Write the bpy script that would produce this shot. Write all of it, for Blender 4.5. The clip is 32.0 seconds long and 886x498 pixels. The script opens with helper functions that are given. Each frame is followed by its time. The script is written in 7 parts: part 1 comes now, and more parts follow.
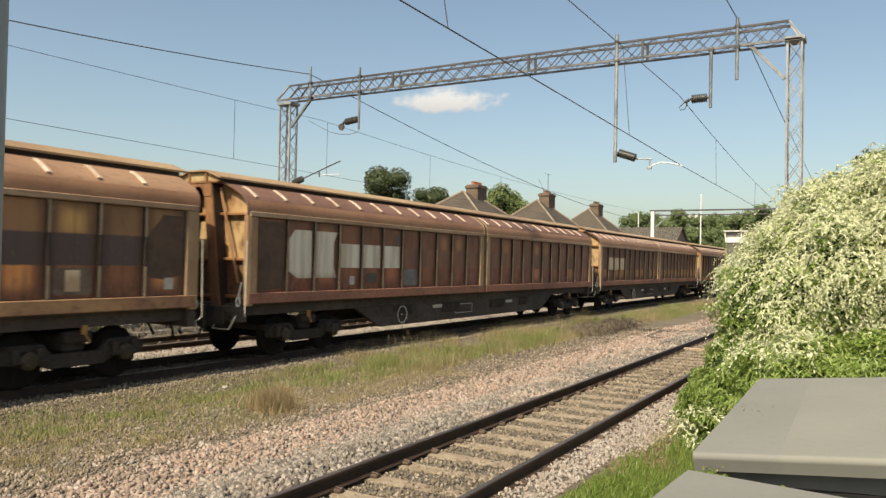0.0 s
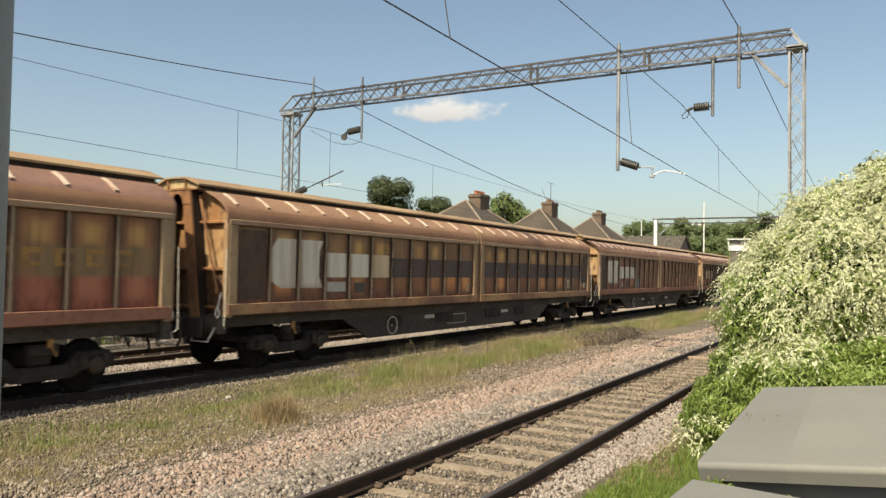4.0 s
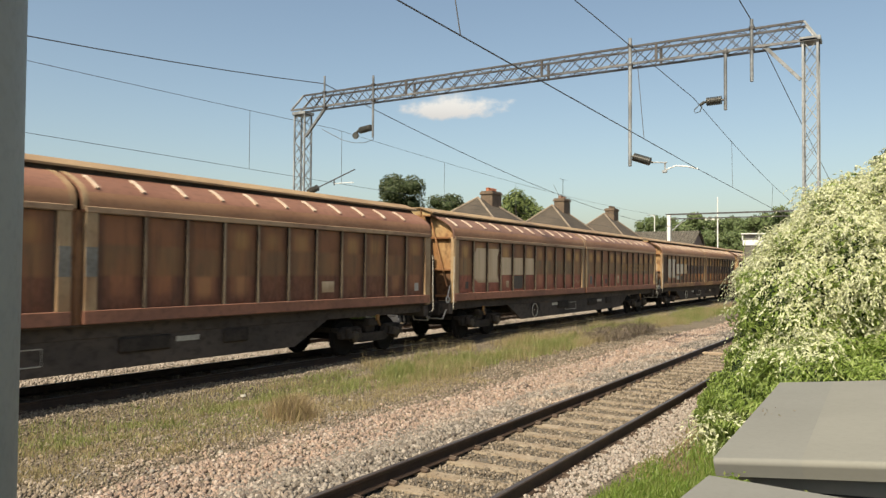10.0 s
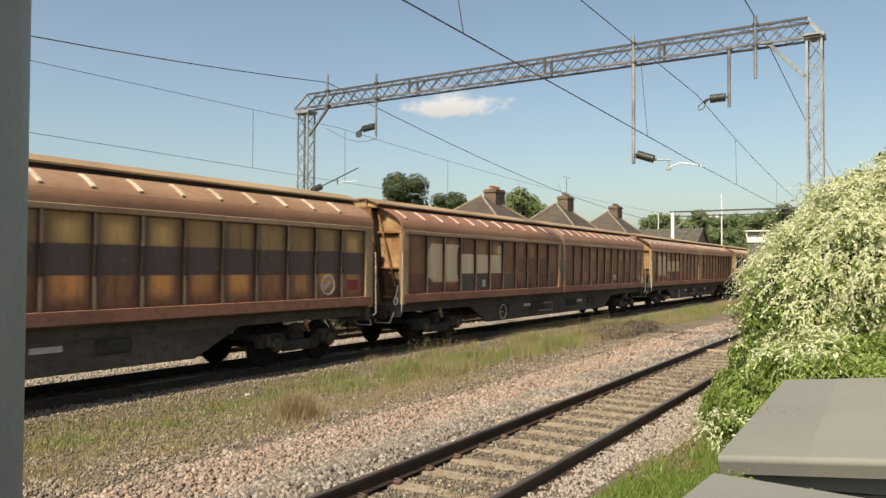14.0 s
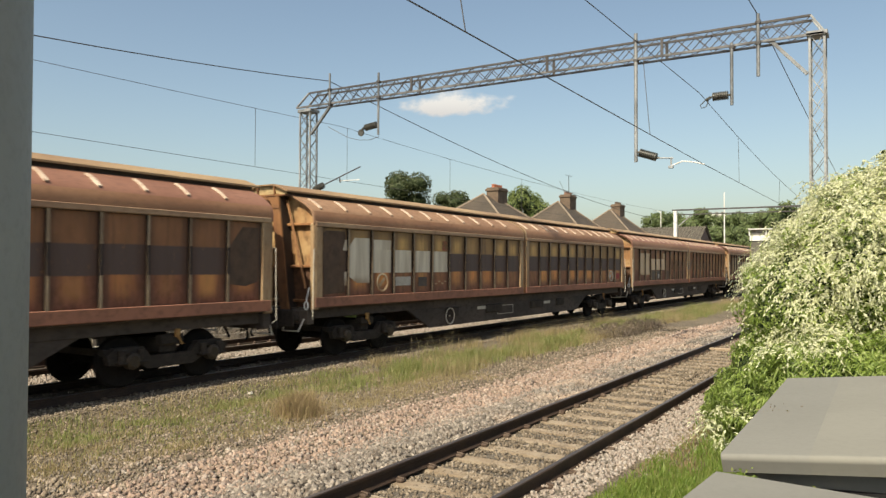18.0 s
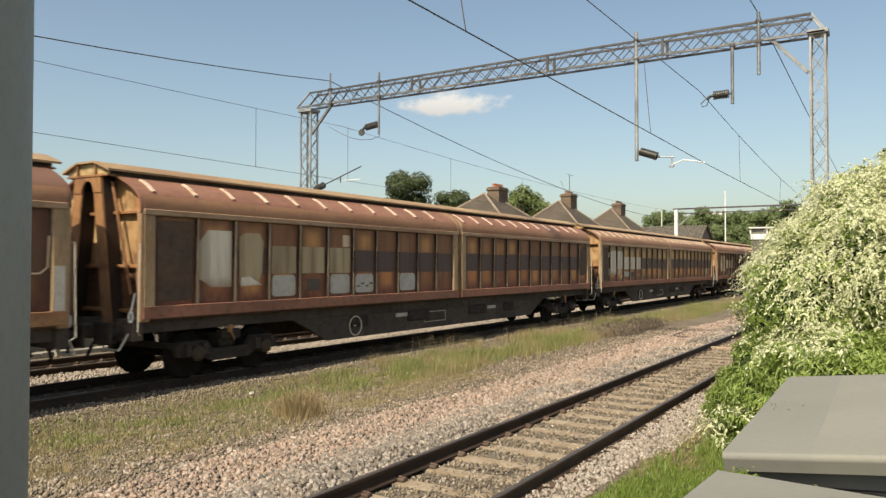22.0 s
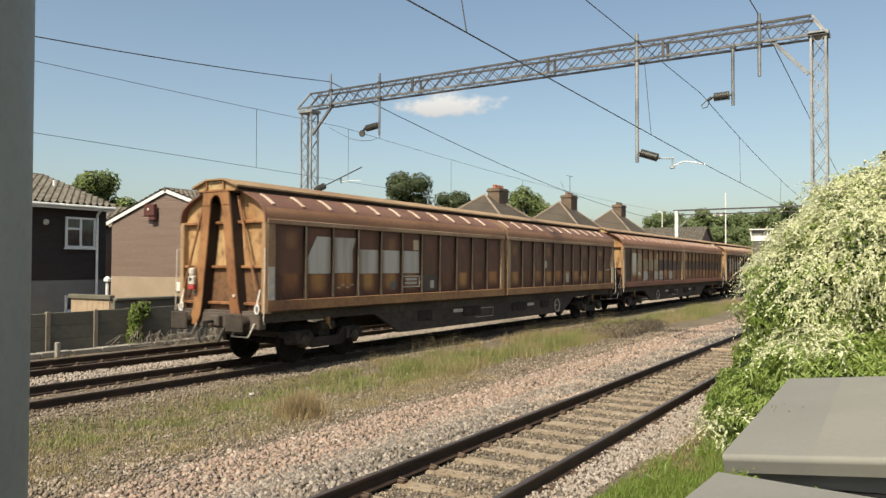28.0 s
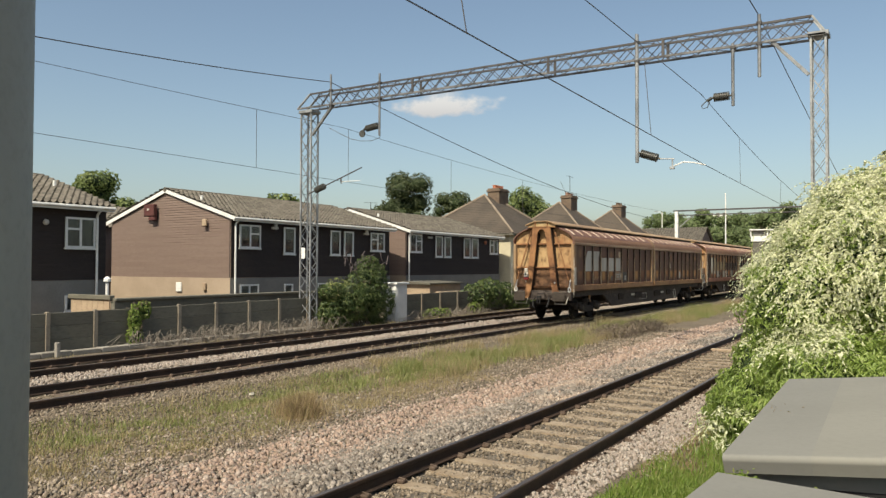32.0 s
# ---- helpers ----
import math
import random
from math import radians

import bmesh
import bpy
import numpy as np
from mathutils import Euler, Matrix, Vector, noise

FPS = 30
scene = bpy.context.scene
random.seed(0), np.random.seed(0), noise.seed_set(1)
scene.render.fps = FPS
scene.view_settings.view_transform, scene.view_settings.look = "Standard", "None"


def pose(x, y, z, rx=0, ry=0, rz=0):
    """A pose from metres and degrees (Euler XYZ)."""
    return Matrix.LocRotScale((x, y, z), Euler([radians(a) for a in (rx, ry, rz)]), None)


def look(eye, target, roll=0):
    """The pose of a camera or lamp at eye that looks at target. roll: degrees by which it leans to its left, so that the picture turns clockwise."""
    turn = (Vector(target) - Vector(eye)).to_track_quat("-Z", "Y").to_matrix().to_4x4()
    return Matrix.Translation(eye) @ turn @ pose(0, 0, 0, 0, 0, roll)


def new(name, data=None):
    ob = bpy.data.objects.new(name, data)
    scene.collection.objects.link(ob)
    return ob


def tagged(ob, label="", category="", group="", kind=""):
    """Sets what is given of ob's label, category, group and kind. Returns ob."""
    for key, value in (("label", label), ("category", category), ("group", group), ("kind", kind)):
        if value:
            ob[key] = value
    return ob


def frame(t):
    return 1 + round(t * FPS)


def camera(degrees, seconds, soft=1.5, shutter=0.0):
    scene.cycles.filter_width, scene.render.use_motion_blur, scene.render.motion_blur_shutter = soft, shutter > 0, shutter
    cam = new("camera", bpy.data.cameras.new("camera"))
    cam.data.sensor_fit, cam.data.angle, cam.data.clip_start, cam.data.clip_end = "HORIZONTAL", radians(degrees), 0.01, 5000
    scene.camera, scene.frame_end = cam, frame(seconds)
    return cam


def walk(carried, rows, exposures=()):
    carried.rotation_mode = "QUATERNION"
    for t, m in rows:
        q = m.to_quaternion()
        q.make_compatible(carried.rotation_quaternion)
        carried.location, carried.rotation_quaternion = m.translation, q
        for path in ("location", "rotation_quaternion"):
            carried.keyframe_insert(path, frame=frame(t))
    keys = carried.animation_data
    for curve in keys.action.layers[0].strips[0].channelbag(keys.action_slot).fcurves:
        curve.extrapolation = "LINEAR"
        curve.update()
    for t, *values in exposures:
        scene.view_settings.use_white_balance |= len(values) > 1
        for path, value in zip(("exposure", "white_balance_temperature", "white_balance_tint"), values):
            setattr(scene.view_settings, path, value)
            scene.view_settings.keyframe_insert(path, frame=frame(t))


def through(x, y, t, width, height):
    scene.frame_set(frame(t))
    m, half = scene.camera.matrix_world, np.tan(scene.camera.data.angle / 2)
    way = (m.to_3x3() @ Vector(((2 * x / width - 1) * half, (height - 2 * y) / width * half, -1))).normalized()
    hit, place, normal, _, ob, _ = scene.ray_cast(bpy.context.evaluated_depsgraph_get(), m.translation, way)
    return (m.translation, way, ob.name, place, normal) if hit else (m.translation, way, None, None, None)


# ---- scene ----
# ---------------------------------------------------------------- camera
EYE_Z = 2.226
cam = camera(60.97, 32.0, soft=1.4, shutter=0.35)


def view(yaw, pitch, roll):
    """A pose on the tripod. yaw: degrees to the left of the line of the tracks."""
    eye = Vector((0, 0, EYE_Z))
    a, b = radians(yaw), radians(pitch)
    way = Vector((-math.sin(a) * math.cos(b), math.cos(a) * math.cos(b), math.sin(b)))
    return look(eye, eye + way * 10, roll)


walk(cam, [
    (0.0, view(30.152, 1.019, 1.188)), (0.5, view(29.855, 1.286, 1.036)), (1.0, view(29.889, 1.466, 1.004)),
    (1.5, view(30.040, 1.604, 1.040)), (2.0, view(30.124, 1.682, 1.022)), (2.5, view(30.182, 1.714, 1.030)),
    (3.0, view(30.287, 1.732, 1.018)), (3.5, view(30.325, 1.734, 1.013)), (5.5, view(30.752, 1.674, 0.795)),
    (6.5, view(30.913, 1.676, 0.761)), (7.5, view(31.066, 1.644, 0.663)), (8.5, view(31.186, 1.590, 0.572)),
    (9.5, view(31.287, 1.544, 0.481)), (10.5, view(31.373, 1.494, 0.418)), (11.5, view(31.445, 1.439, 0.352)),
    (12.5, view(31.525, 1.422, 0.315)), (13.5, view(31.586, 1.397, 0.267)), (14.5, view(31.622, 1.379, 0.259)),
    (16.5, view(31.737, 1.307, 0.214)), (17.5, view(31.773, 1.287, 0.218)), (18.5, view(31.801, 1.263, 0.174)),
    (19.5, view(31.820, 1.235, 0.078)), (21.0, view(31.831, 1.215, 0.066)), (22.5, view(31.862, 1.253, 0.049)),
    (24.0, view(31.872, 1.282, 0.047)), (25.5, view(31.882, 1.302, 0.085)), (27.5, view(31.875, 1.311, 0.146)),
    (28.5, view(31.873, 1.327, 0.158)), (30.0, view(31.871, 1.336, 0.178)), (32.0, view(31.872, 1.342, 0.180))],
    exposures=[(0.0, 0.42, 7750, 5), (14.0, 0.39, 7700, 5), (21.0, 0.42, 7750, 5), (25.5, 0.42, 7700, 5), (28.0, 0.38, 7550, 5), (32.0, 0.25, 7400, 5)])

# ---------------------------------------------------------------- light
SUN_AZ, SUN_EL = -3.0, 50.0            # the sun stands behind the camera, almost in the line of the tracks, so that it grazes the train's side
to_sun = Vector((-math.sin(radians(SUN_AZ)) * math.cos(radians(SUN_EL)), -math.cos(radians(SUN_AZ)) * math.cos(radians(SUN_EL)), math.sin(radians(SUN_EL))))
world = bpy.data.worlds.new("world")
scene.world = world
world.use_nodes = True
wn, wl = world.node_tree.nodes, world.node_tree.links
sky = wn.new("ShaderNodeTexSky")
sky.sky_type, sky.sun_disc = "NISHITA", False
sky.sun_elevation, sky.sun_rotation = radians(SUN_EL), radians(180 + SUN_AZ)
sky.altitude, sky.air_density, sky.dust_density, sky.ozone_density = 50, 1.0, 2.4, 2.1
wn["Background"].inputs["Strength"].default_value = 0.126
wl.new(sky.outputs["Color"], wn["Background"].inputs["Color"])
sun_lamp = bpy.data.lights.new("sun", "SUN")
sun_lamp.energy, sun_lamp.angle, sun_lamp.color = 5.0, radians(0.55), (1.0, 0.945, 0.865)
sun = new("sun", sun_lamp)
sun.matrix_world = look(to_sun * 100, (0, 0, 0))


# ---------------------------------------------------------------- material helpers
class Nodes:
    """Short hand for building one node material."""

    def __init__(self, name):
        self.m = bpy.data.materials.new(name)
        self.m.use_nodes = True
        self.t = self.m.node_tree
        self.b = self.t.nodes["Principled BSDF"]
        self.tc = self.t.nodes.new("ShaderNodeTexCoord")
        self.oi = self.t.nodes.new("ShaderNodeObjectInfo")

    def set(self, node, key, value):
        if isinstance(value, bpy.types.NodeSocket):
            self.t.links.new(value, node.inputs[key])
        elif value is not None:
            if isinstance(value, tuple) and len(value) == 3 and len(node.inputs[key].default_value) == 4:
                value = (*value, 1)
            node.inputs[key].default_value = value

    def math(self, op, a, b=0.5, c=None):
        n = self.t.nodes.new("ShaderNodeMath")
        n.operation = op
        self.set(n, 0, a), self.set(n, 1, b)
        if c is not None:
            self.set(n, 2, c)
        return n.outputs[0]

    def step(self, v, a, b):
        """0 below a, 1 above b, smooth between."""
        n = self.t.nodes.new("ShaderNodeMapRange")
        n.interpolation_type = "SMOOTHSTEP"
        self.set(n, 0, v), self.set(n, 1, a), self.set(n, 2, b)
        return n.outputs[0]

    def mix(self, f, a, b, mode="MIX"):
        n = self.t.nodes.new("ShaderNodeMix")
        n.data_type, n.blend_type = "RGBA", mode
        self.set(n, 0, f), self.set(n, 6, a), self.set(n, 7, b)
        return n.outputs[2]

    def coords(self, stretch=(1, 1, 1), shuffle=True, world=False):
        """Object coordinates in metres, moved by a random amount for each object."""
        src = self.tc.outputs["Object"]
        if world:
            src = self.t.nodes.new("ShaderNodeNewGeometry").outputs["Position"]
        n = self.t.nodes.new("ShaderNodeMapping")
        self.set(n, "Vector", src)
        n.inputs["Scale"].default_value = stretch
        if shuffle:
            v = self.t.nodes.new("ShaderNodeCombineXYZ")
            r = self.math("MULTIPLY", self.oi.outputs["Random"], 57.0)
            for i in range(3):
                self.set(v, i, r)
            self.set(n, "Location", v.outputs[0])
        return n.outputs[0]

    def noise(self, scale, detail=4.0, rough=0.55, vec=None):
        n = self.t.nodes.new("ShaderNodeTexNoise")
        self.set(n, "Scale", scale), self.set(n, "Detail", detail), self.set(n, "Roughness", rough)
        self.set(n, "Vector", vec if vec is not None else self.coords())
        return n.outputs[0]

    def axes(self):
        n = self.t.nodes.new("ShaderNodeSeparateXYZ")
        self.set(n, 0, self.tc.outputs["Object"])
        return n.outputs

    def bump(self, height, strength, dist=0.01):
        n = self.t.nodes.new("ShaderNodeBump")
        self.set(n, "Height", height), self.set(n, "Strength", strength), self.set(n, "Distance", dist)
        self.t.links.new(n.outputs[0], self.b.inputs["Normal"])

    def done(self, color, rough=0.7, metal=0.0):
        self.set(self.b, "Base Color", color), self.set(self.b, "Roughness", rough), self.set(self.b, "Metallic", metal)
        return self.m


def worn(name, base, other, dirt, big=1.5, fine=22.0, rough=0.75, bump=0.25, metal=0.0, dirty=0.5, stretch=(1, 1, 1), gloss=0.35):
    """A painted, rusted or stone surface: two tones in patches, a third as dirt in the grain."""
    n = Nodes(name)
    vec = n.coords(stretch)
    a, b = n.noise(big, 5, 0.6, vec), n.noise(fine, 4, 0.6, vec)
    col = n.mix(n.step(a, 0.36, 0.66), base, other)
    col = n.mix(n.math("MULTIPLY", n.step(b, 0.45, 0.75), dirty), col, dirt)
    n.bump(n.math("ADD", n.math("MULTIPLY", a, 0.4), b), bump, 0.008)
    n.b.inputs["Specular IOR Level"].default_value = gloss
    return n.done(col, n.math("ADD", n.math("MULTIPLY", b, 0.25), rough - 0.12), metal)


def island(name, tones, rough=0.85, bump=0.0, fine=30.0, patch=None):
    """Many small pieces in one mesh: each takes its own tone; patch: a second set of tones by place."""
    n = Nodes(name)
    g = n.t.nodes.new("ShaderNodeNewGeometry")

    def ramp(cols):
        r = n.t.nodes.new("ShaderNodeValToRGB")
        r.color_ramp.elements.remove(r.color_ramp.elements[1])
        for i, c in enumerate(cols):
            e = r.color_ramp.elements[0] if i == 0 else r.color_ramp.elements.new(i / max(1, len(cols) - 1))
            e.color = (*c, 1)
        n.t.links.new(g.outputs["Random Per Island"], r.inputs[0])
        return r.outputs[0]
    col = ramp(tones)
    if patch:
        col = n.mix(n.step(n.noise(patch[0], 3, 0.5, n.coords(shuffle=False)), patch[1], patch[2]), col, ramp(patch[3]))
    if bump:
        n.bump(n.noise(fine, 3, 0.6, n.coords(shuffle=False)), bump, 0.01)
    return n.done(col, rough)


def leafy(name, tones, gloss=0.45, through=0.25):
    m = island(name, tones, gloss)
    b = m.node_tree.nodes["Principled BSDF"]
    b.inputs["Transmission Weight"].default_value = 0.0
    t = m.node_tree.nodes.new("ShaderNodeBsdfTranslucent")
    mix = m.node_tree.nodes.new("ShaderNodeMixShader")
    mix.inputs[0].default_value = through
    src = b.inputs["Base Color"].links[0].from_socket
    m.node_tree.links.new(src, t.inputs[0])
    m.node_tree.links.new(b.outputs[0], mix.inputs[1])
    m.node_tree.links.new(t.outputs[0], mix.inputs[2])
    m.node_tree.links.new(mix.outputs[0], m.node_tree.nodes["Material Output"].inputs[0])
    return m


def panel_paint(name, top, glow, mid, low, ember, tops=0.6, lows=0.6, band=0.0):
    """The pressed panels of a wagon side: three painted courses, each bay faded in its middle, with the bowed sheet's
    light middle and dark edges
    painted in. tops, lows: the share of bays that take the glow tone high and are worn to the ember tone low. band: how
    hard the edges of the middle course are."""
    n = Nodes(name)
    x, y, z = n.axes()
    r = n.oi.outputs["Random"]
    r2 = n.math("FRACT", n.math("MULTIPLY", r, 17.31))
    r3 = n.math("FRACT", n.math("MULTIPLY", r, 91.7))
    blot, fine = n.noise(1.7, 5, 0.6, n.coords((1, 1, 0.6))), n.noise(11, 5, 0.65, n.coords((1, 1, 0.5)))
    streak, drip = n.noise(10.0, 4, 0.6, n.coords((1, 1, 0.07))), n.noise(3.2, 4, 0.55, n.coords((1, 1, 0.14)))
    wob = n.math("MULTIPLY", n.math("SUBTRACT", fine, 0.5), 0.10)
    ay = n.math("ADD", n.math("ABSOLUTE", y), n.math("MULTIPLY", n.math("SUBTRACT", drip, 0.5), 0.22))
    zz = n.math("ADD", z, n.math("ADD", n.math("MULTIPLY", wob, 0.3), n.math("MULTIPLY", n.math("SUBTRACT", r3, 0.5), 0.03)))
    soft = 0.05 - 0.035 * band
    upper, lower = n.step(zz, 1.09 - soft, 1.10 + soft), n.math("SUBTRACT", 1.0, n.step(zz, 0.555 - soft, 0.56 + soft))
    core = n.math("SUBTRACT", 1.0, n.step(ay, 0.02, 0.36))
    # Amber fading mid-bay, which also paints the bowed sheet's lighter middle.
    hi = n.math("MULTIPLY", core, n.math("MULTIPLY", n.step(zz, 0.92, 1.28), n.math("SUBTRACT", 1.0, n.step(zz, 1.36, 1.60))))
    hi = n.math("MULTIPLY", hi, n.math("MULTIPLY", n.step(n.math("ADD", r2, n.math("MULTIPLY", blot, 0.5)), 1.15 - tops, 1.65 - tops), 0.95))
    up = n.mix(hi, n.mix(n.step(blot, 0.35, 0.7), top, tuple(0.72 * v for v in top)), glow)
    box = n.math("MULTIPLY", n.math("SUBTRACT", 1.0, n.step(ay, 0.10, 0.42)), n.step(zz, 0.03, 0.30))
    on = n.math("ADD", 0.18, n.math("MULTIPLY", 0.82, n.step(n.math("ADD", r, n.math("MULTIPLY", n.math("SUBTRACT", blot, 0.5), 0.5)), 0.85 - lows, 1.35 - lows)))
    ember_ = n.mix(n.step(n.math("ADD", z, n.math("SUBTRACT", fine, 0.5)), 0.08, 0.44), n.mix(0.55, ember, low), ember)
    ember_ = n.mix(n.math("MULTIPLY", n.math("MULTIPLY", core, n.step(n.math("ADD", r3, n.math("MULTIPLY", fine, 0.4)), 0.45, 0.95)), 0.75), ember_, tuple(a * b for a, b in zip(ember, (1.1, 1.32, 1.25))))
    down = n.mix(n.math("MULTIPLY", box, on), n.mix(n.step(fine, 0.4, 0.65), low, tuple(0.6 * v for v in low)), ember_)
    centre = n.mix(n.math("MULTIPLY", n.step(drip, 0.42, 0.7), 0.35 * (1 - band)), n.mix(n.math("MULTIPLY", n.step(blot, 0.40, 0.65), 0.7 * (1 - band)), mid, top), glow)
    col = n.mix(lower, n.mix(upper, centre, up), down)
    # Painted shade: each panel darkens towards its ribs.
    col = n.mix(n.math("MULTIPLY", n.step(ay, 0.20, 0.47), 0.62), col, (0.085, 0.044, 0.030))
    col = n.mix(n.math("MULTIPLY", n.step(streak, 0.50, 0.72), 0.42), col, (0.075, 0.047, 0.034))
    col = n.mix(n.math("MULTIPLY", n.step(drip, 0.55, 0.75), 0.38), col, (0.085, 0.052, 0.038))
    col = n.mix(n.math("MULTIPLY", n.step(fine, 0.58, 0.74), 0.30), col, tuple(0.5 * a + 0.5 * b for a, b in zip(glow, top)))
    n.bump(n.math("ADD", n.math("MULTIPLY", blot, 0.9), n.math("MULTIPLY", fine, 0.3)), 0.25, 0.012)
    n.b.inputs["Specular IOR Level"].default_value = 0.28
    return n.done(col, n.math("ADD", n.math("MULTIPLY", fine, 0.25), 0.45))


def emblem_paint(name, base, other, soot):
    """Faded paint on the panels: streaked from top to bottom, rubbed through in places, its shading towards the ribs
    painted in.
    """
    n = Nodes(name)
    x, y, z = n.axes()
    a, b = n.noise(2.2, 4, 0.6, n.coords((1, 1, 0.5))), n.noise(14, 4, 0.6)
    drip, streak = n.noise(3.4, 4, 0.55, n.coords((1, 1, 0.10))), n.noise(12, 4, 0.6, n.coords((1, 1, 0.06)))
    col = n.mix(n.math("MULTIPLY", n.step(drip, 0.40, 0.68), 0.8), base, other)
    # Shading of the bowed sheet, put into the paint towards the ribs.
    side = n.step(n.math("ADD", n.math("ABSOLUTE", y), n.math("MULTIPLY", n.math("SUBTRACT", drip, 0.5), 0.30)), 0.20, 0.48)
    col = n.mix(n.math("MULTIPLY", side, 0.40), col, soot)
    col = n.mix(n.math("MULTIPLY", n.step(streak, 0.50, 0.78), 0.25), col, soot)
    col = n.mix(n.math("MULTIPLY", n.math("SUBTRACT", 1.0, n.step(n.math("ADD", z, n.math("MULTIPLY", a, 0.5)), 0.50, 0.74)), 0.65), col, tuple(1.2 * v for v in soot))
    col = n.mix(n.math("MULTIPLY", n.step(b, 0.60, 0.76), 0.15), col, soot)
    n.b.inputs["Specular IOR Level"].default_value = 0.22
    return n.done(col, 0.7)


def plain(name, col, rough=0.6, metal=0.0):
    return worn(name, col, tuple(v * 0.86 for v in col), tuple(v * 0.6 for v in col), 2.0, 30.0, rough, 0.1, metal, 0.35)


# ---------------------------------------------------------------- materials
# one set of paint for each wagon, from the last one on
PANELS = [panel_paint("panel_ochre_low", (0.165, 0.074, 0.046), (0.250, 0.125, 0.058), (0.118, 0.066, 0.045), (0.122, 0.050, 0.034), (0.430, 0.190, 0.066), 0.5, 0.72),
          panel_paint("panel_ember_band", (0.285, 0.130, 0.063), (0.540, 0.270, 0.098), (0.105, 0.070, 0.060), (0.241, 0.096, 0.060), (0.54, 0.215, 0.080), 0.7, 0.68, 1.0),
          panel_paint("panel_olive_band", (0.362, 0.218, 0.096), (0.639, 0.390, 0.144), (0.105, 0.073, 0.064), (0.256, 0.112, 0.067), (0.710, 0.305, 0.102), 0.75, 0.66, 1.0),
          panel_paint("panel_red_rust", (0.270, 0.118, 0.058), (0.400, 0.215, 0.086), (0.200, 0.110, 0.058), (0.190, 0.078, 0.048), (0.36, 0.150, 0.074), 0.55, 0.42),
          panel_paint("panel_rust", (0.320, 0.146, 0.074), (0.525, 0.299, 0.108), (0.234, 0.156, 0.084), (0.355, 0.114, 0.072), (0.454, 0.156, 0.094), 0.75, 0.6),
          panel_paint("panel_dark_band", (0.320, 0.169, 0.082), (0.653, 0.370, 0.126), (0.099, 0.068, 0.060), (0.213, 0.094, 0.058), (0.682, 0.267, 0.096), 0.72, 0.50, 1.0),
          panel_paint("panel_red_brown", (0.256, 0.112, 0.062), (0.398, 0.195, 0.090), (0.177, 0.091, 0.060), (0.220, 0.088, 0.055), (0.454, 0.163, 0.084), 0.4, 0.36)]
ROOFS = [worn("roof_brown", (0.168, 0.089, 0.064), (0.131, 0.066, 0.048), (0.066, 0.036, 0.028), 0.7, 9, 0.62, 0.10, 0, 0.35, (1, 0.5, 1)),
         worn("roof_ochre", (0.290, 0.172, 0.104), (0.225, 0.126, 0.076), (0.10, 0.056, 0.036), 0.7, 9, 0.62, 0.10, 0, 0.35, (1, 0.5, 1)),
         worn("roof_red", (0.240, 0.118, 0.080), (0.185, 0.086, 0.058), (0.09, 0.046, 0.034), 0.7, 9, 0.62, 0.10, 0, 0.35, (1, 0.5, 1)),
         worn("roof_umber", (0.215, 0.120, 0.088), (0.165, 0.090, 0.066), (0.08, 0.046, 0.036), 0.7, 9, 0.62, 0.10, 0, 0.35, (1, 0.5, 1))]
M_SILL = worn("wagon_sill_ochre", (0.331, 0.185, 0.083), (0.202, 0.095, 0.050), (0.086, 0.045, 0.030), 0.55, 9, 0.65, 0.1, 0, 0.5, (1, 0.8, 1))
M_SILL_RED = worn("wagon_sill_red", (0.285, 0.125, 0.080), (0.190, 0.088, 0.060), (0.090, 0.050, 0.036), 0.6, 9, 0.7, 0.1, 0, 0.5, (1, 0.8, 1))
M_SILL_MIXED = worn("wagon_sill_patched", (0.185, 0.088, 0.060), (0.40, 0.235, 0.110), (0.075, 0.045, 0.034), 0.42, 7, 0.7, 0.1, 0, 0.5, (1, 0.8, 1))
M_TOPRAIL = worn("wagon_top_rail", (0.34, 0.235, 0.150), (0.25, 0.150, 0.095), (0.11, 0.065, 0.042), 0.7, 9, 0.65, 0.1, 0, 0.45, (1, 0.5, 1))
M_FRAME = worn("wagon_door_frame", (0.36, 0.255, 0.15), (0.26, 0.155, 0.085), (0.13, 0.08, 0.045), 1.2, 14, 0.6, 0.2, 0, 0.5, (1, 1, 0.4))
M_RIB = worn("near_black_rib", (0.022, 0.016, 0.013), (0.040, 0.028, 0.021), (0.016, 0.012, 0.010), 1.6, 14, 0.75, 0.2, 0, 0.6, (1, 1, 0.3), 0.15)
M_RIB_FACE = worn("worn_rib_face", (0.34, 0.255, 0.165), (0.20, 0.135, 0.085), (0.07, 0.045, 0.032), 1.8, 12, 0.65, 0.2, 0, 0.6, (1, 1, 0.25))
M_ROOF_RIB = worn("roof_rib_pale", (0.612, 0.513, 0.414), (0.468, 0.351, 0.261), (0.216, 0.126, 0.090), 2.5, 20, 0.55, 0.1)
M_END = worn("wagon_end_orange", (0.430, 0.291, 0.148), (0.258, 0.123, 0.052), (0.103, 0.049, 0.024), 1.1, 5, 0.6, 0.25, 0, 0.85, (1, 1, 0.6))
M_HOOD = worn("cream_hood_end", (0.44, 0.33, 0.175), (0.32, 0.21, 0.10), (0.12, 0.08, 0.045), 2, 8, 0.65, 0.2, 0, 0.7)
M_A = worn("wagon_end_frame", (0.299, 0.151, 0.066), (0.185, 0.082, 0.037), (0.079, 0.038, 0.024), 0.8, 7, 0.6, 0.25, 0, 0.7, (1, 1, 0.5))
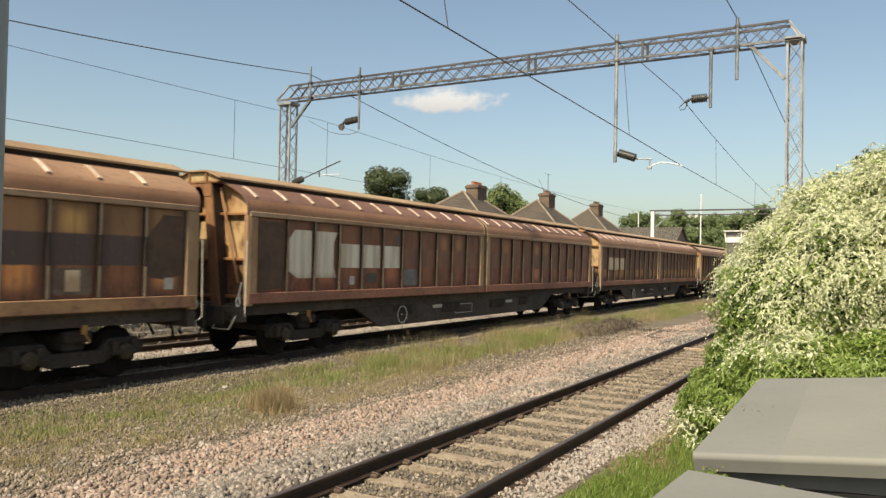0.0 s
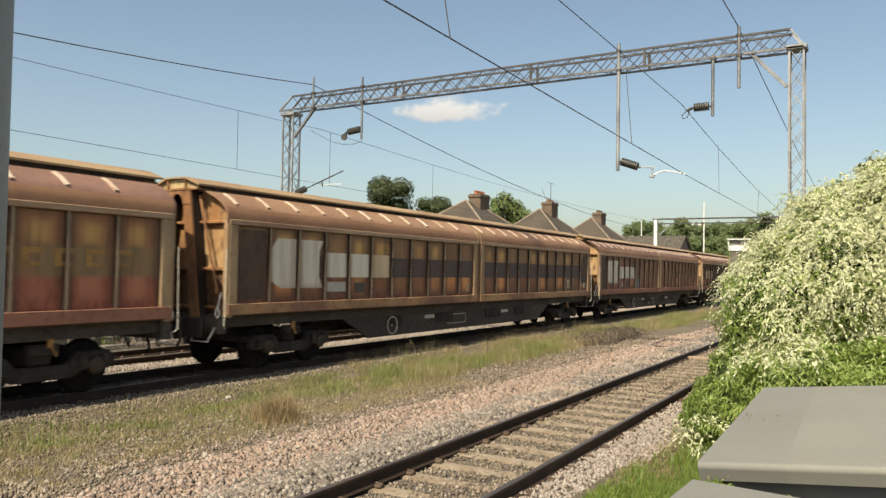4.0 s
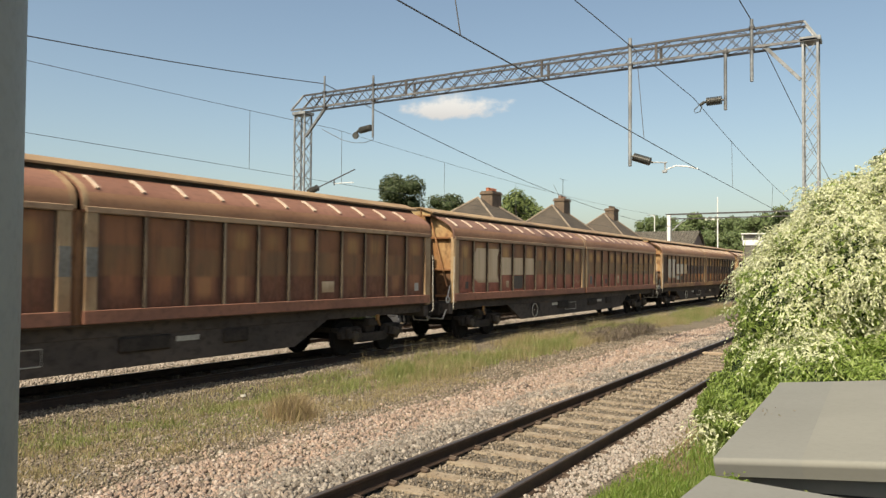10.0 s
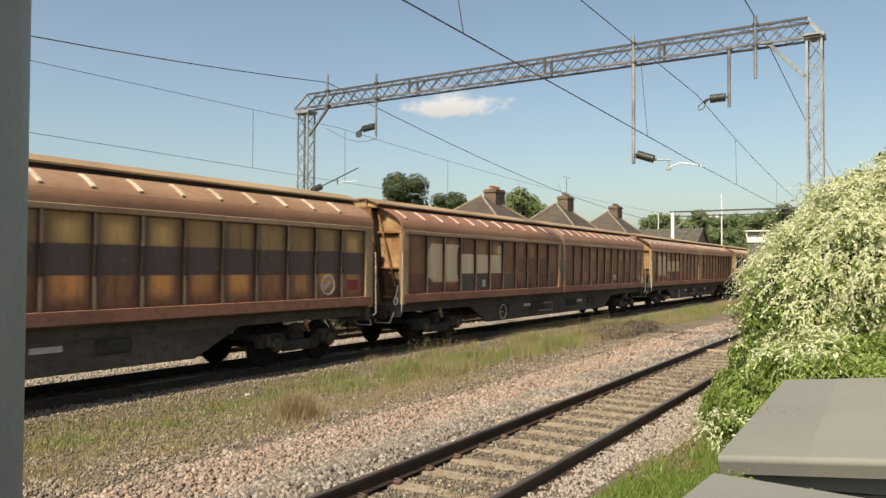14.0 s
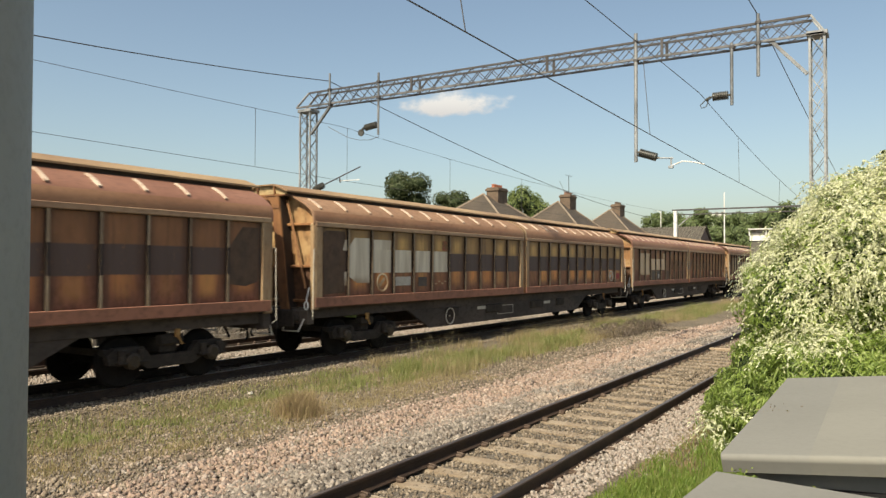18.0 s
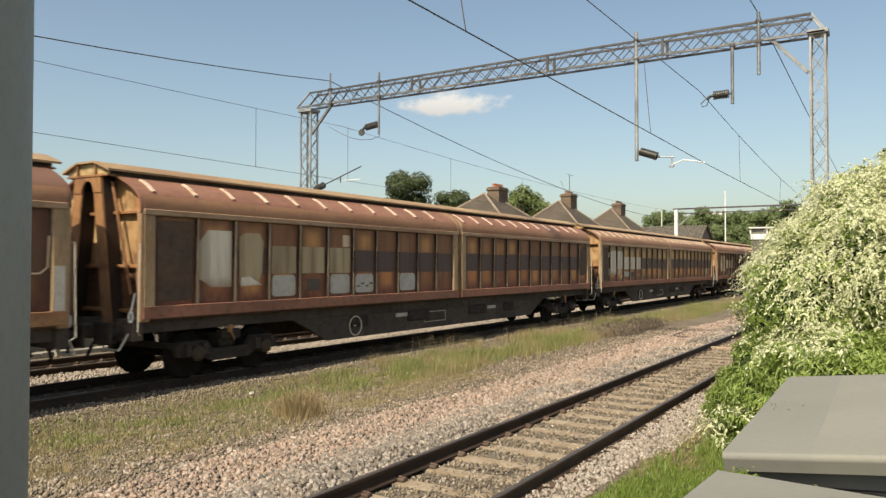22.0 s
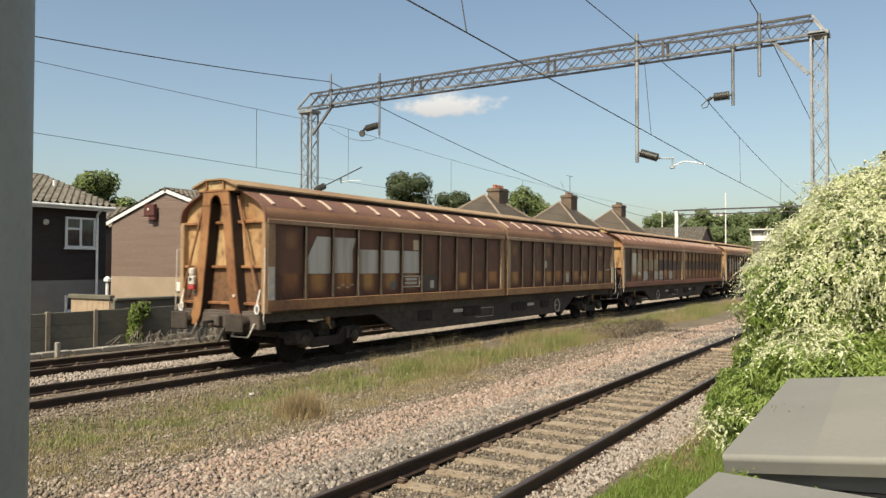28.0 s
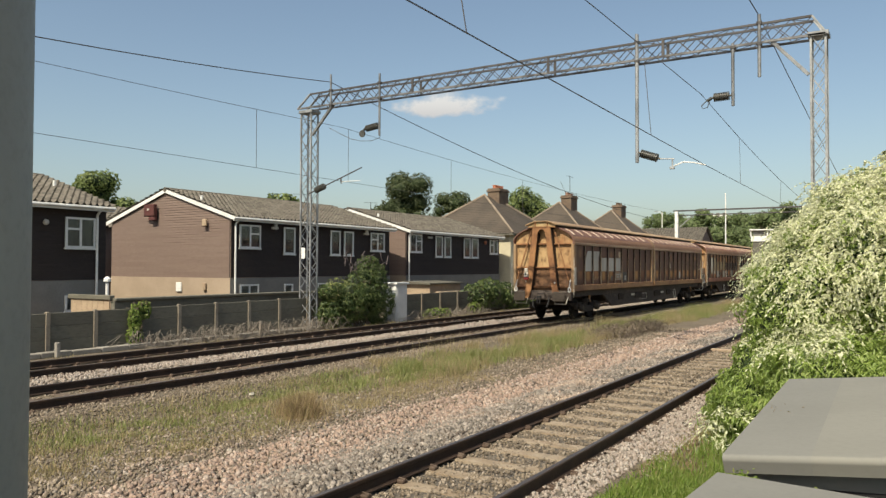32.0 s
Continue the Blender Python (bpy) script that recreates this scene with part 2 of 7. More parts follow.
M_CAP = worn("roof_cap", (0.33, 0.225, 0.125), (0.24, 0.150, 0.082), (0.12, 0.075, 0.045), 0.6, 14, 0.6, 0.2, 0, 0.25, (1, 0.6, 1))
M_DARK = worn("underframe_black", (0.072, 0.060, 0.053), (0.105, 0.085, 0.072), (0.038, 0.032, 0.028), 0.9, 9, 0.85, 0.3, 0, 0.6, (1, 0.6, 1), 0.10)
M_STEEL_DARK = worn("bogie_steel", (0.043, 0.036, 0.031), (0.062, 0.051, 0.043), (0.025, 0.021, 0.019), 3, 20, 0.85, 0.3, 0, 0.6, (1, 1, 1), 0.10)
M_TREAD = worn("wheel_steel", (0.014, 0.012, 0.011), (0.020, 0.017, 0.015), (0.010, 0.009, 0.008), 4, 30, 0.85, 0.2, 0, 0.5, (1, 1, 1), 0.10)
# Soot, and the shade on the legs' sides put into the colour.
M_WEB = worn("sooty_end_frame", (0.020, 0.013, 0.010), (0.035, 0.020, 0.014), (0.022, 0.015, 0.012), 1.2, 14, 0.75, 0.3)
# Brown grime, darkened further to paint the shade low between wagons.
M_END_LOW = worn("grimy_shaded_end", (0.15, 0.078, 0.040), (0.085, 0.042, 0.025), (0.04, 0.024, 0.017), 0.8, 9, 0.7, 0.25, 0, 0.8)
M_YELLOWED = worn("yellowed_paint", (0.40, 0.22, 0.07), (0.30, 0.15, 0.06), (0.10, 0.05, 0.03), 3, 20, 0.6, 0.2)
M_AXLEBOX = worn("axlebox_grime", (0.060, 0.042, 0.024), (0.035, 0.026, 0.017), (0.02, 0.016, 0.012), 6, 30, 0.6, 0.2)
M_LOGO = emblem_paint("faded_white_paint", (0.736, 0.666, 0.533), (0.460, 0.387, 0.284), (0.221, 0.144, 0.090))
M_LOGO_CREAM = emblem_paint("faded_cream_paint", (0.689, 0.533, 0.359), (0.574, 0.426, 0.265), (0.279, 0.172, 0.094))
M_LABEL = worn("white_label", (0.52, 0.485, 0.42), (0.42, 0.385, 0.33), (0.2, 0.16, 0.12), 6, 40, 0.5, 0.05, 0, 0.4)
M_BLUE = worn("faded_dark_paint", (0.080, 0.064, 0.054), (0.105, 0.080, 0.062), (0.07, 0.048, 0.036), 3, 20, 0.6)
M_RED = plain("red_paint", (0.33, 0.045, 0.045))
M_BLACK = plain("black_rubber", (0.012, 0.012, 0.013), 0.7)

M_RAIL = worn("rail_rust", (0.030, 0.019, 0.014), (0.048, 0.028, 0.018), (0.018, 0.013, 0.011), 2.5, 40, 0.75, 0.3)
M_HEAD = worn("rail_head", (0.16, 0.135, 0.12), (0.10, 0.08, 0.07), (0.07, 0.045, 0.035), 3, 60, 0.42, 0.1, 0.6, 0.5, (1, 0.2, 1))
M_SLEEPER = worn("concrete_sleeper", (0.292, 0.239, 0.176), (0.224, 0.171, 0.118), (0.146, 0.099, 0.069), 3, 35, 0.88, 0.5)
M_SLEEPER_OLD = worn("sooty_sleeper", (0.094, 0.072, 0.057), (0.132, 0.099, 0.077), (0.055, 0.039, 0.031), 3, 35, 0.9, 0.5)
M_CLIP = worn("rail_clip", (0.070, 0.045, 0.032), (0.110, 0.080, 0.060), (0.030, 0.020, 0.016), 5, 40, 0.75, 0.3)
M_STONE = island("ballast_stone", [(0.068, 0.059, 0.051), (0.160, 0.141, 0.120), (0.248, 0.217, 0.183), (0.104, 0.080, 0.063), (0.192, 0.166, 0.141), (0.350, 0.305, 0.263), (0.080, 0.067, 0.056)], 0.9, 0.3, 60,
                 (0.5, 0.50, 0.62, [(0.27, 0.20, 0.15), (0.36, 0.28, 0.22), (0.20, 0.15, 0.115), (0.40, 0.33, 0.27), (0.16, 0.125, 0.10)]))
M_STONE_PINK = island("ballast_stone_pink", [(0.279, 0.190, 0.145), (0.348, 0.257, 0.205), (0.174, 0.126, 0.100), (0.389, 0.319, 0.270), (0.118, 0.087, 0.073), (0.307, 0.218, 0.169), (0.230, 0.176, 0.139)], 0.9, 0.3, 60)
M_STONE_PALE = island("ballast_stone_pale", [(0.213, 0.179, 0.154), (0.293, 0.243, 0.206), (0.253, 0.202, 0.166), (0.364, 0.324, 0.283), (0.167, 0.142, 0.120)], 0.9, 0.3, 60)
M_STONE_DIRTY = island("ballast_stone_dirty", [(0.135, 0.105, 0.075), (0.182, 0.146, 0.106), (0.091, 0.071, 0.052), (0.221, 0.179, 0.132), (0.301, 0.251, 0.199)], 0.92, 0.3, 60)
M_GRASS = leafy("grass_green", [(0.129, 0.166, 0.043), (0.174, 0.207, 0.058), (0.235, 0.248, 0.085), (0.310, 0.292, 0.136)], 0.6, 0.3)
M_GRASS_DRY = leafy("grass_dry", [(0.325, 0.255, 0.130), (0.251, 0.192, 0.095), (0.384, 0.318, 0.190), (0.222, 0.199, 0.080)], 0.7, 0.25)
M_GRASS_LUSH = leafy("grass_lush", [(0.092, 0.162, 0.024), (0.143, 0.218, 0.034), (0.193, 0.257, 0.055), (0.235, 0.257, 0.085)], 0.55, 0.35)
M_TUFT = leafy("grass_brown", [(0.24, 0.17, 0.095), (0.33, 0.245, 0.14), (0.18, 0.125, 0.07), (0.36, 0.30, 0.13)], 0.75, 0.2)
M_VINE = leafy("vine_leaf", [(0.149, 0.223, 0.041), (0.211, 0.296, 0.062), (0.285, 0.368, 0.097), (0.169, 0.249, 0.052), (0.402, 0.457, 0.175)], 0.45, 0.4)
M_FLOWER = leafy("vine_flower", [(0.607, 0.608, 0.399), (0.699, 0.703, 0.522), (0.478, 0.513, 0.266), (0.644, 0.646, 0.456)], 0.7, 0.35)
M_SHRUB = leafy("shrub_leaf", [(0.032, 0.059, 0.014), (0.047, 0.081, 0.020), (0.072, 0.107, 0.032), (0.101, 0.133, 0.042), (0.144, 0.170, 0.049)], 0.5, 0.25)
M_TREE = leafy("tree_leaf", [(0.032, 0.046, 0.014), (0.050, 0.066, 0.021), (0.075, 0.092, 0.031)], 0.55, 0.2)
M_TREE_FAR = leafy("tree_leaf_far", [(0.085, 0.124, 0.042), (0.115, 0.158, 0.056), (0.149, 0.194, 0.075)], 0.6, 0.2)
M_TREE_PALE = leafy("tree_leaf_pale", [(0.105, 0.145, 0.038), (0.15, 0.195, 0.056), (0.205, 0.245, 0.08)], 0.55, 0.25)
M_TWIG = worn("dry_stem", (0.264, 0.232, 0.192), (0.192, 0.160, 0.132), (0.064, 0.048, 0.036), 6, 40, 0.85, 0.3)
M_BARK = worn("bark", (0.09, 0.07, 0.05), (0.13, 0.10, 0.075), (0.05, 0.04, 0.03), 4, 30, 0.9, 0.6, 0, 0.5, (1, 1, 0.3))
M_GALV = worn("galvanised_steel", (0.36, 0.375, 0.385), (0.20, 0.208, 0.215), (0.13, 0.115, 0.105), 1.6, 18, 0.5, 0.1, 0.35, 0.6, (1, 1, 0.6))
M_TUBE = worn("dull_galvanised_tube", (0.26, 0.27, 0.278), (0.13, 0.135, 0.14), (0.085, 0.075, 0.07), 2.4, 16, 0.45, 0.1, 0.45, 0.6, (1, 1, 0.5))
M_BLEACHED = worn("bleached_steel", (0.061, 0.060, 0.063), (0.187, 0.187, 0.189), (0.331, 0.324, 0.318), 1.9, 9, 0.65, 0.15, 0.15, 0.55)
M_GALV_RUST = worn("weathered_steel", (0.090, 0.088, 0.090), (0.060, 0.058, 0.060), (0.070, 0.050, 0.042), 1.2, 20, 0.6, 0.15, 0.25, 0.6)
M_INSUL = worn("grey_porcelain", (0.078, 0.078, 0.070), (0.055, 0.054, 0.049), (0.035, 0.032, 0.028), 6, 30, 0.3, 0.05)
M_WIRE = plain("copper_wire_dark", (0.085, 0.080, 0.078), 0.5, 0.3)
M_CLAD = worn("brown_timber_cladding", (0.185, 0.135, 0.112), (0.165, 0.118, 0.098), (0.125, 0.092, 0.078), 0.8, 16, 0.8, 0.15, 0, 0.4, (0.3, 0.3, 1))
# Darker copy of the brown cladding for the shaded long sides.
M_CLAD_SHADED = worn("shaded_timber_cladding", (0.039, 0.029, 0.025), (0.033, 0.024, 0.022), (0.023, 0.019, 0.017), 0.8, 16, 0.8, 0.15, 0, 0.4, (0.3, 0.3, 1))
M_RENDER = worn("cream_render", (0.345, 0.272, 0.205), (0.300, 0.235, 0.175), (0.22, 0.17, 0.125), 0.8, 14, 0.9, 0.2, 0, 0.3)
M_CREAM_WALL = worn("pale_cream_wall", (0.56, 0.51, 0.37), (0.49, 0.44, 0.32), (0.34, 0.29, 0.21), 0.8, 10, 0.9, 0.2, 0, 0.3)
# On the clad houses this grey is the cream render's shaded tone.
M_GREY_WALL = worn("grey_wall_tone", (0.205, 0.198, 0.182), (0.172, 0.166, 0.152), (0.11, 0.106, 0.098), 0.8, 14, 0.9, 0.2, 0, 0.3)
M_TILE = worn("grey_roof_tile", (0.135, 0.120, 0.100), (0.070, 0.062, 0.052), (0.21, 0.195, 0.16), 2.6, 5, 0.9, 0.3, 0, 0.45)
M_TILE_BROWN = worn("brown_roof_tile", (0.082, 0.066, 0.052), (0.058, 0.048, 0.039), (0.037, 0.032, 0.028), 0.5, 9, 0.9, 0.3, 0, 0.5)
M_WHITE = worn("white_upvc", (0.72, 0.72, 0.70), (0.64, 0.64, 0.62), (0.40, 0.39, 0.36), 2, 20, 0.4, 0.05, 0, 0.35)
M_BRICK = worn("stock_brick", (0.155, 0.112, 0.080), (0.115, 0.082, 0.060), (0.09, 0.065, 0.05), 2, 14, 0.9, 0.3)
M_POT = worn("terracotta", (0.42, 0.15, 0.085), (0.33, 0.12, 0.07), (0.18, 0.08, 0.05), 3, 20, 0.85, 0.2)
M_FENCE = worn("grey_fence_board", (0.138, 0.131, 0.105), (0.108, 0.101, 0.082), (0.070, 0.066, 0.055), 1.2, 18, 0.9, 0.3, 0, 0.5, (1, 0.3, 1))
M_FPOST = worn("concrete_post", (0.27, 0.235, 0.185), (0.20, 0.17, 0.135), (0.12, 0.10, 0.08), 2, 25, 0.9, 0.4)
M_TROUGH = worn("concrete_trough", (0.28, 0.26, 0.23), (0.21, 0.195, 0.17), (0.12, 0.11, 0.09), 1, 25, 0.9, 0.4, 0, 0.5)
M_CABINET = worn("grey_enamel", (0.192, 0.190, 0.173), (0.179, 0.177, 0.161), (0.130, 0.127, 0.118), 2.4, 60, 0.9, 0.03, 0, 0.15, (1, 1, 1), 0.12)
M_CABINET2 = worn("grey_enamel_worn", (0.210, 0.206, 0.182), (0.197, 0.193, 0.171), (0.144, 0.140, 0.124), 2.4, 60, 0.9, 0.03, 0, 0.15, (1, 1, 1), 0.12)
M_POST = worn("grey_painted_post", (0.265, 0.261, 0.233), (0.240, 0.240, 0.215), (0.184, 0.182, 0.165), 1.5, 60, 0.55, 0.05, 0, 0.3)
M_BEIGE = worn("beige_plank", (0.376, 0.288, 0.202), (0.320, 0.240, 0.168), (0.176, 0.128, 0.092), 2, 20, 0.85, 0.2)
M_CURTAIN = worn("net_curtain", (0.110, 0.105, 0.095), (0.060, 0.058, 0.055), (0.035, 0.033, 0.030), 2.2, 9, 0.9, 0.1, 0, 0.5, (1, 3, 0.4))
M_YELLOW = leafy("yellow_petal", [(0.80, 0.55, 0.02), (0.85, 0.62, 0.05)], 0.6, 0.2)


def glass_material():
    n = Nodes("window_glass")
    n.bump(n.noise(3.0, 2, 0.5), 0.03, 0.01)
    m = n.done((0.9, 0.95, 0.95), 0.03)
    n.b.inputs["Transmission Weight"].default_value = 1.0
    n.b.inputs["IOR"].default_value = 1.45
    return m


M_GLASS = glass_material()


def ground_material():
    """Soil, cinders, dry grass mat: by noise, with the shade between ballast stones painted in by the near track."""
    n = Nodes("ground_soil")
    x, y, z = n.axes()
    vec = n.coords(shuffle=False)
    a, b, c = n.noise(0.45, 5, 0.6, vec), n.noise(6, 5, 0.65, vec), n.noise(34, 4, 0.7, vec)
    col = n.mix(n.step(a, 0.4, 0.62), (0.135, 0.108, 0.076), (0.095, 0.074, 0.052))
    col = n.mix(n.math("MULTIPLY", n.step(b, 0.48, 0.7), 0.6), col, (0.190, 0.156, 0.102))
    col = n.mix(n.math("MULTIPLY", n.step(c, 0.5, 0.68), 0.7), col, (0.262, 0.222, 0.166))
    col = n.mix(n.math("MULTIPLY", n.step(c, 0.5, 0.3), 0.8), col, (0.071, 0.055, 0.041))
    # Bed darkened to paint the shaded gaps between the ballast stones.
    by_track = n.math("MULTIPLY", n.step(x, -7.6, -6.9), n.math("SUBTRACT", 1.0, n.step(x, -3.3, -2.9)))
    col = n.mix(n.math("MULTIPLY", by_track, 0.8), col, n.mix(n.step(c, 0.42, 0.6), (0.060, 0.050, 0.041), (0.17, 0.145, 0.115)))
    v = n.t.nodes.new("ShaderNodeTexVoronoi")
    n.set(v, "Scale", 22.0), n.set(v, "Vector", vec)
    n.bump(n.math("ADD", n.math("MULTIPLY", v.outputs[0], -0.8), c), 0.8, 0.03)
    far = n.step(n.math("ABSOLUTE", n.math("ADD", x, 10)), 30, 60)
    col = n.mix(far, col, (0.08, 0.10, 0.04))
    return n.done(col, 0.95)


M_GROUND = ground_material()


# ---------------------------------------------------------------- mesh helpers
class M:
    """A mesh in the making."""

    def __init__(self):
        self.v, self.f = [], []

    def add(self, vs, fs):
        o = len(self.v)
        self.v += [tuple(p) for p in vs]
        self.f += [tuple(i + o for i in f) for f in fs]
        return self

    def box(self, a, b, c=0.0):
        """A box from corner a to corner b, its edges chamfered by c."""
        (x0, y0, z0), (x1, y1, z1) = a, b
        x0, x1, y0, y1, z0, z1 = min(x0, x1), max(x0, x1), min(y0, y1), max(y0, y1), min(z0, z1), max(z0, z1)
        c = min(c, (x1 - x0) * 0.45, (y1 - y0) * 0.45, (z1 - z0) * 0.45)
        if c <= 0:
            vs = [(x, y, z) for x in (x0, x1) for y in (y0, y1) for z in (z0, z1)]
            return self.add(vs, [(0, 1, 3, 2), (4, 6, 7, 5), (0, 4, 5, 1), (2, 3, 7, 6), (0, 2, 6, 4), (1, 5, 7, 3)])
        vs, ix = [], {}
        for i, x in enumerate((x0, x1)):
            for j, y in enumerate((y0, y1)):
                for k, z in enumerate((z0, z1)):
                    sx, sy, sz = (c if i == 0 else -c), (c if j == 0 else -c), (c if k == 0 else -c)
                    for ax, p in enumerate(((x, y + sy, z + sz), (x + sx, y, z + sz), (x + sx, y + sy, z))):
                        ix[i, j, k, ax] = len(vs)
                        vs.append(p)
        fs = []
        for s in (0, 1):
            fs.append([ix[s, j, k, 0] for j, k in ((0, 0), (1, 0), (1, 1), (0, 1))][::1 if s else -1])
            fs.append([ix[i, s, k, 1] for i, k in ((0, 0), (1, 0), (1, 1), (0, 1))][::-1 if s else 1])
            fs.append([ix[i, j, s, 2] for i, j in ((0, 0), (1, 0), (1, 1), (0, 1))][::1 if s else -1])
        for p in (0, 1):
            for q in (0, 1):
                fs.append([ix[0, p, q, 1], ix[1, p, q, 1], ix[1, p, q, 2], ix[0, p, q, 2]])
                fs.append([ix[p, 0, q, 0], ix[p, 1, q, 0], ix[p, 1, q, 2], ix[p, 0, q, 2]])
                fs.append([ix[p, q, 0, 0], ix[p, q, 1, 0], ix[p, q, 1, 1], ix[p, q, 0, 1]])
        for i in (0, 1):
            for j in (0, 1):
                for k in (0, 1):
                    fs.append([ix[i, j, k, a] for a in range(3)])
        return self.add(vs, fs)

    def bar(self, p, q, w, h, up=(0, 0, 1)):
        """A square bar from p to q, w wide and h high."""
        p, q = Vector(p), Vector(q)
        d = (q - p).normalized()
        s = d.cross(Vector(up))
        s = s.normalized() if s.length > 1e-4 else Vector((1, 0, 0))
        u = s.cross(d)
        vs = [e + s * (a * w / 2) + u * (b * h / 2) for e in (p, q) for a, b in ((-1, -1), (1, -1), (1, 1), (-1, 1))]
        return self.add(vs, [(3, 2, 1, 0), (4, 5, 6, 7), (0, 1, 5, 4), (1, 2, 6, 5), (2, 3, 7, 6), (3, 0, 4, 7)])

    def tube(self, p, q, r, n=8, r2=None, caps=True):
        p, q = Vector(p), Vector(q)
        d = (q - p).normalized()
        s = d.orthogonal().normalized()
        u = d.cross(s)
        r2 = r if r2 is None else r2
        ring = [(math.cos(2 * math.pi * i / n), math.sin(2 * math.pi * i / n)) for i in range(n)]
        vs = [p + (s * a + u * b) * r for a, b in ring] + [q + (s * a + u * b) * r2 for a, b in ring]
        fs = [(i, (i + 1) % n, n + (i + 1) % n, n + i) for i in range(n)]
        if caps:
            fs += [tuple(range(n - 1, -1, -1)), tuple(range(n, 2 * n))]
        return self.add(vs, fs)

    def path(self, pts, r, n=6, closed=False):
        """A bent round bar through the points."""
        pts = [Vector(p) for p in pts]
        o, k = len(self.v), len(pts)
        side = None
        for i, p in enumerate(pts):
            if closed:
                d = pts[(i + 1) % k] - pts[i - 1]
            else:
                d = pts[min(i + 1, k - 1)] - pts[max(i - 1, 0)]
            d.normalize()
            side = d.orthogonal() if side is None else side - d * side.dot(d)
            side.normalize()
            up = d.cross(side)
            self.v += [tuple(p + (side * math.cos(2 * math.pi * a / n) + up * math.sin(2 * math.pi * a / n)) * r) for a in range(n)]
        for i in range(k if closed else k - 1):
            j = (i + 1) % k
            self.f += [(o + i * n + a, o + i * n + (a + 1) % n, o + j * n + (a + 1) % n, o + j * n + a) for a in range(n)]
        if not closed:
            self.f += [tuple(o + a for a in range(n - 1, -1, -1)), tuple(o + (k - 1) * n + a for a in range(n))]
        return self

    def prism(self, poly, axis, a, b):
        """A polygon drawn across the axis, from a to b along it."""
        def at(p, s):
            return {"x": (s, p[0], p[1]), "y": (p[0], s, p[1]), "z": (p[0], p[1], s)}[axis]
        n = len(poly)
        return self.add([at(p, a) for p in poly] + [at(p, b) for p in poly],
                        [(i, (i + 1) % n, n + (i + 1) % n, n + i) for i in range(n)] + [tuple(range(n - 1, -1, -1)), tuple(range(n, 2 * n))])

    def lathe(self, p, q, prof, n=14):
        """A turned form along p to q: prof holds (share of the way, radius)."""
        p, q = Vector(p), Vector(q)
        d = (q - p).normalized()
        s = d.orthogonal().normalized()
        u = d.cross(s)
        vs = [p.lerp(q, t) + (s * math.cos(2 * math.pi * i / n) + u * math.sin(2 * math.pi * i / n)) * r for t, r in prof for i in range(n)]
        fs = [(k * n + i, k * n + (i + 1) % n, (k + 1) * n + (i + 1) % n, (k + 1) * n + i) for k in range(len(prof) - 1) for i in range(n)]
        fs += [tuple(range(n - 1, -1, -1)), tuple(range((len(prof) - 1) * n, len(prof) * n))]
        return self.add(vs, fs)

    def mesh(self, name, material, smooth=False):
        me = bpy.data.meshes.new(name)
        me.from_pydata(self.v, [], self.f)
        bm = bmesh.new()
        bm.from_mesh(me)
        bmesh.ops.recalc_face_normals(bm, faces=bm.faces)
        bm.to_mesh(me)
        bm.free()
        me.materials.append(material)
        if smooth:
            me.polygons.foreach_set("use_smooth", [True] * len(me.polygons))
            me.set_sharp_from_angle(angle=radians(40))
        return me


def raw_mesh(name, verts, faces, material, smooth=False):
    """A mesh from arrays: verts (n, 3), faces (m, k)."""
    verts, faces = np.asarray(verts, np.float32), np.asarray(faces, np.int32)
    me = bpy.data.meshes.new(name)
    me.vertices.add(len(verts)), me.loops.add(faces.size), me.polygons.add(len(faces))
    me.vertices.foreach_set("co", verts.ravel())
    me.loops.foreach_set("vertex_index", faces.ravel())
    me.polygons.foreach_set("loop_start", np.arange(len(faces), dtype=np.int32) * faces.shape[1])
    if smooth:
        me.polygons.foreach_set("use_smooth", np.ones(len(faces), bool))
    me.update(calc_edges=True)
    me.validate()
    me.materials.append(material)
    return me


def part(name, shape, material, parent, label="", at=(0, 0, 0), smooth=False):
    """One mesh object under a thing or under a part."""
    me = shape if isinstance(shape, bpy.types.Mesh) else shape.mesh(name, material, smooth)
    ob = new(name, me)
    ob.parent = parent
    ob.location = at
    return tagged(ob, label)


def thing(name, label, category, at=(0, 0, 0), group="", kind="", rz=0):
    ob = new(name)
    ob.empty_display_size = 0.2
    ob.location = at
    ob.rotation_euler = (0, 0, radians(rz))
    return tagged(ob, label, category, group, kind)


def single(name, shape, material, label, category, kind="", at=(0, 0, 0), smooth=False, group=""):
    me = shape if isinstance(shape, bpy.types.Mesh) else shape.mesh(name, material, smooth)
    ob = new(name, me)
    ob.location = at
    return tagged(ob, label, category, group, kind)


# ---------------------------------------------------------------- numbers of the plan
NEAR, RUN, FAR = -4.17, -12.97, -16.50     # centre lines of the three tracks; rail tops lie at z = 0
GANTRY_Y = 22.6
rng = np.random.default_rng(7)


def lumps(x, y, s):
    return noise.noise(Vector((x * s, y * s, 0.0)))


def ground_z(x, y):
    def bed(c):
        d = abs(x - c)
        return -0.195 if d < 0.70 else (-0.165 if 0.80 < d < 1.6 else (-0.165 - 0.22 * min(1.0, (d - 1.6) / 0.9) if d > 1.6 else -0.185))
    z = max(bed(NEAR), bed(RUN), bed(FAR))
    if x > -2.0:
        z = -0.33 + 0.12 * min(1.0, (x + 2.0) / 1.0)
    if -11.4 < x < -6.4:
        z = max(z, -0.36 + 0.05 * math.sin((x + 11.4) * 0.63))
    if x < -19.0:
        z = max(z, -0.30)
    return z + 0.025 * lumps(x, y, 0.9) + 0.012 * lumps(x, y, 4.0)


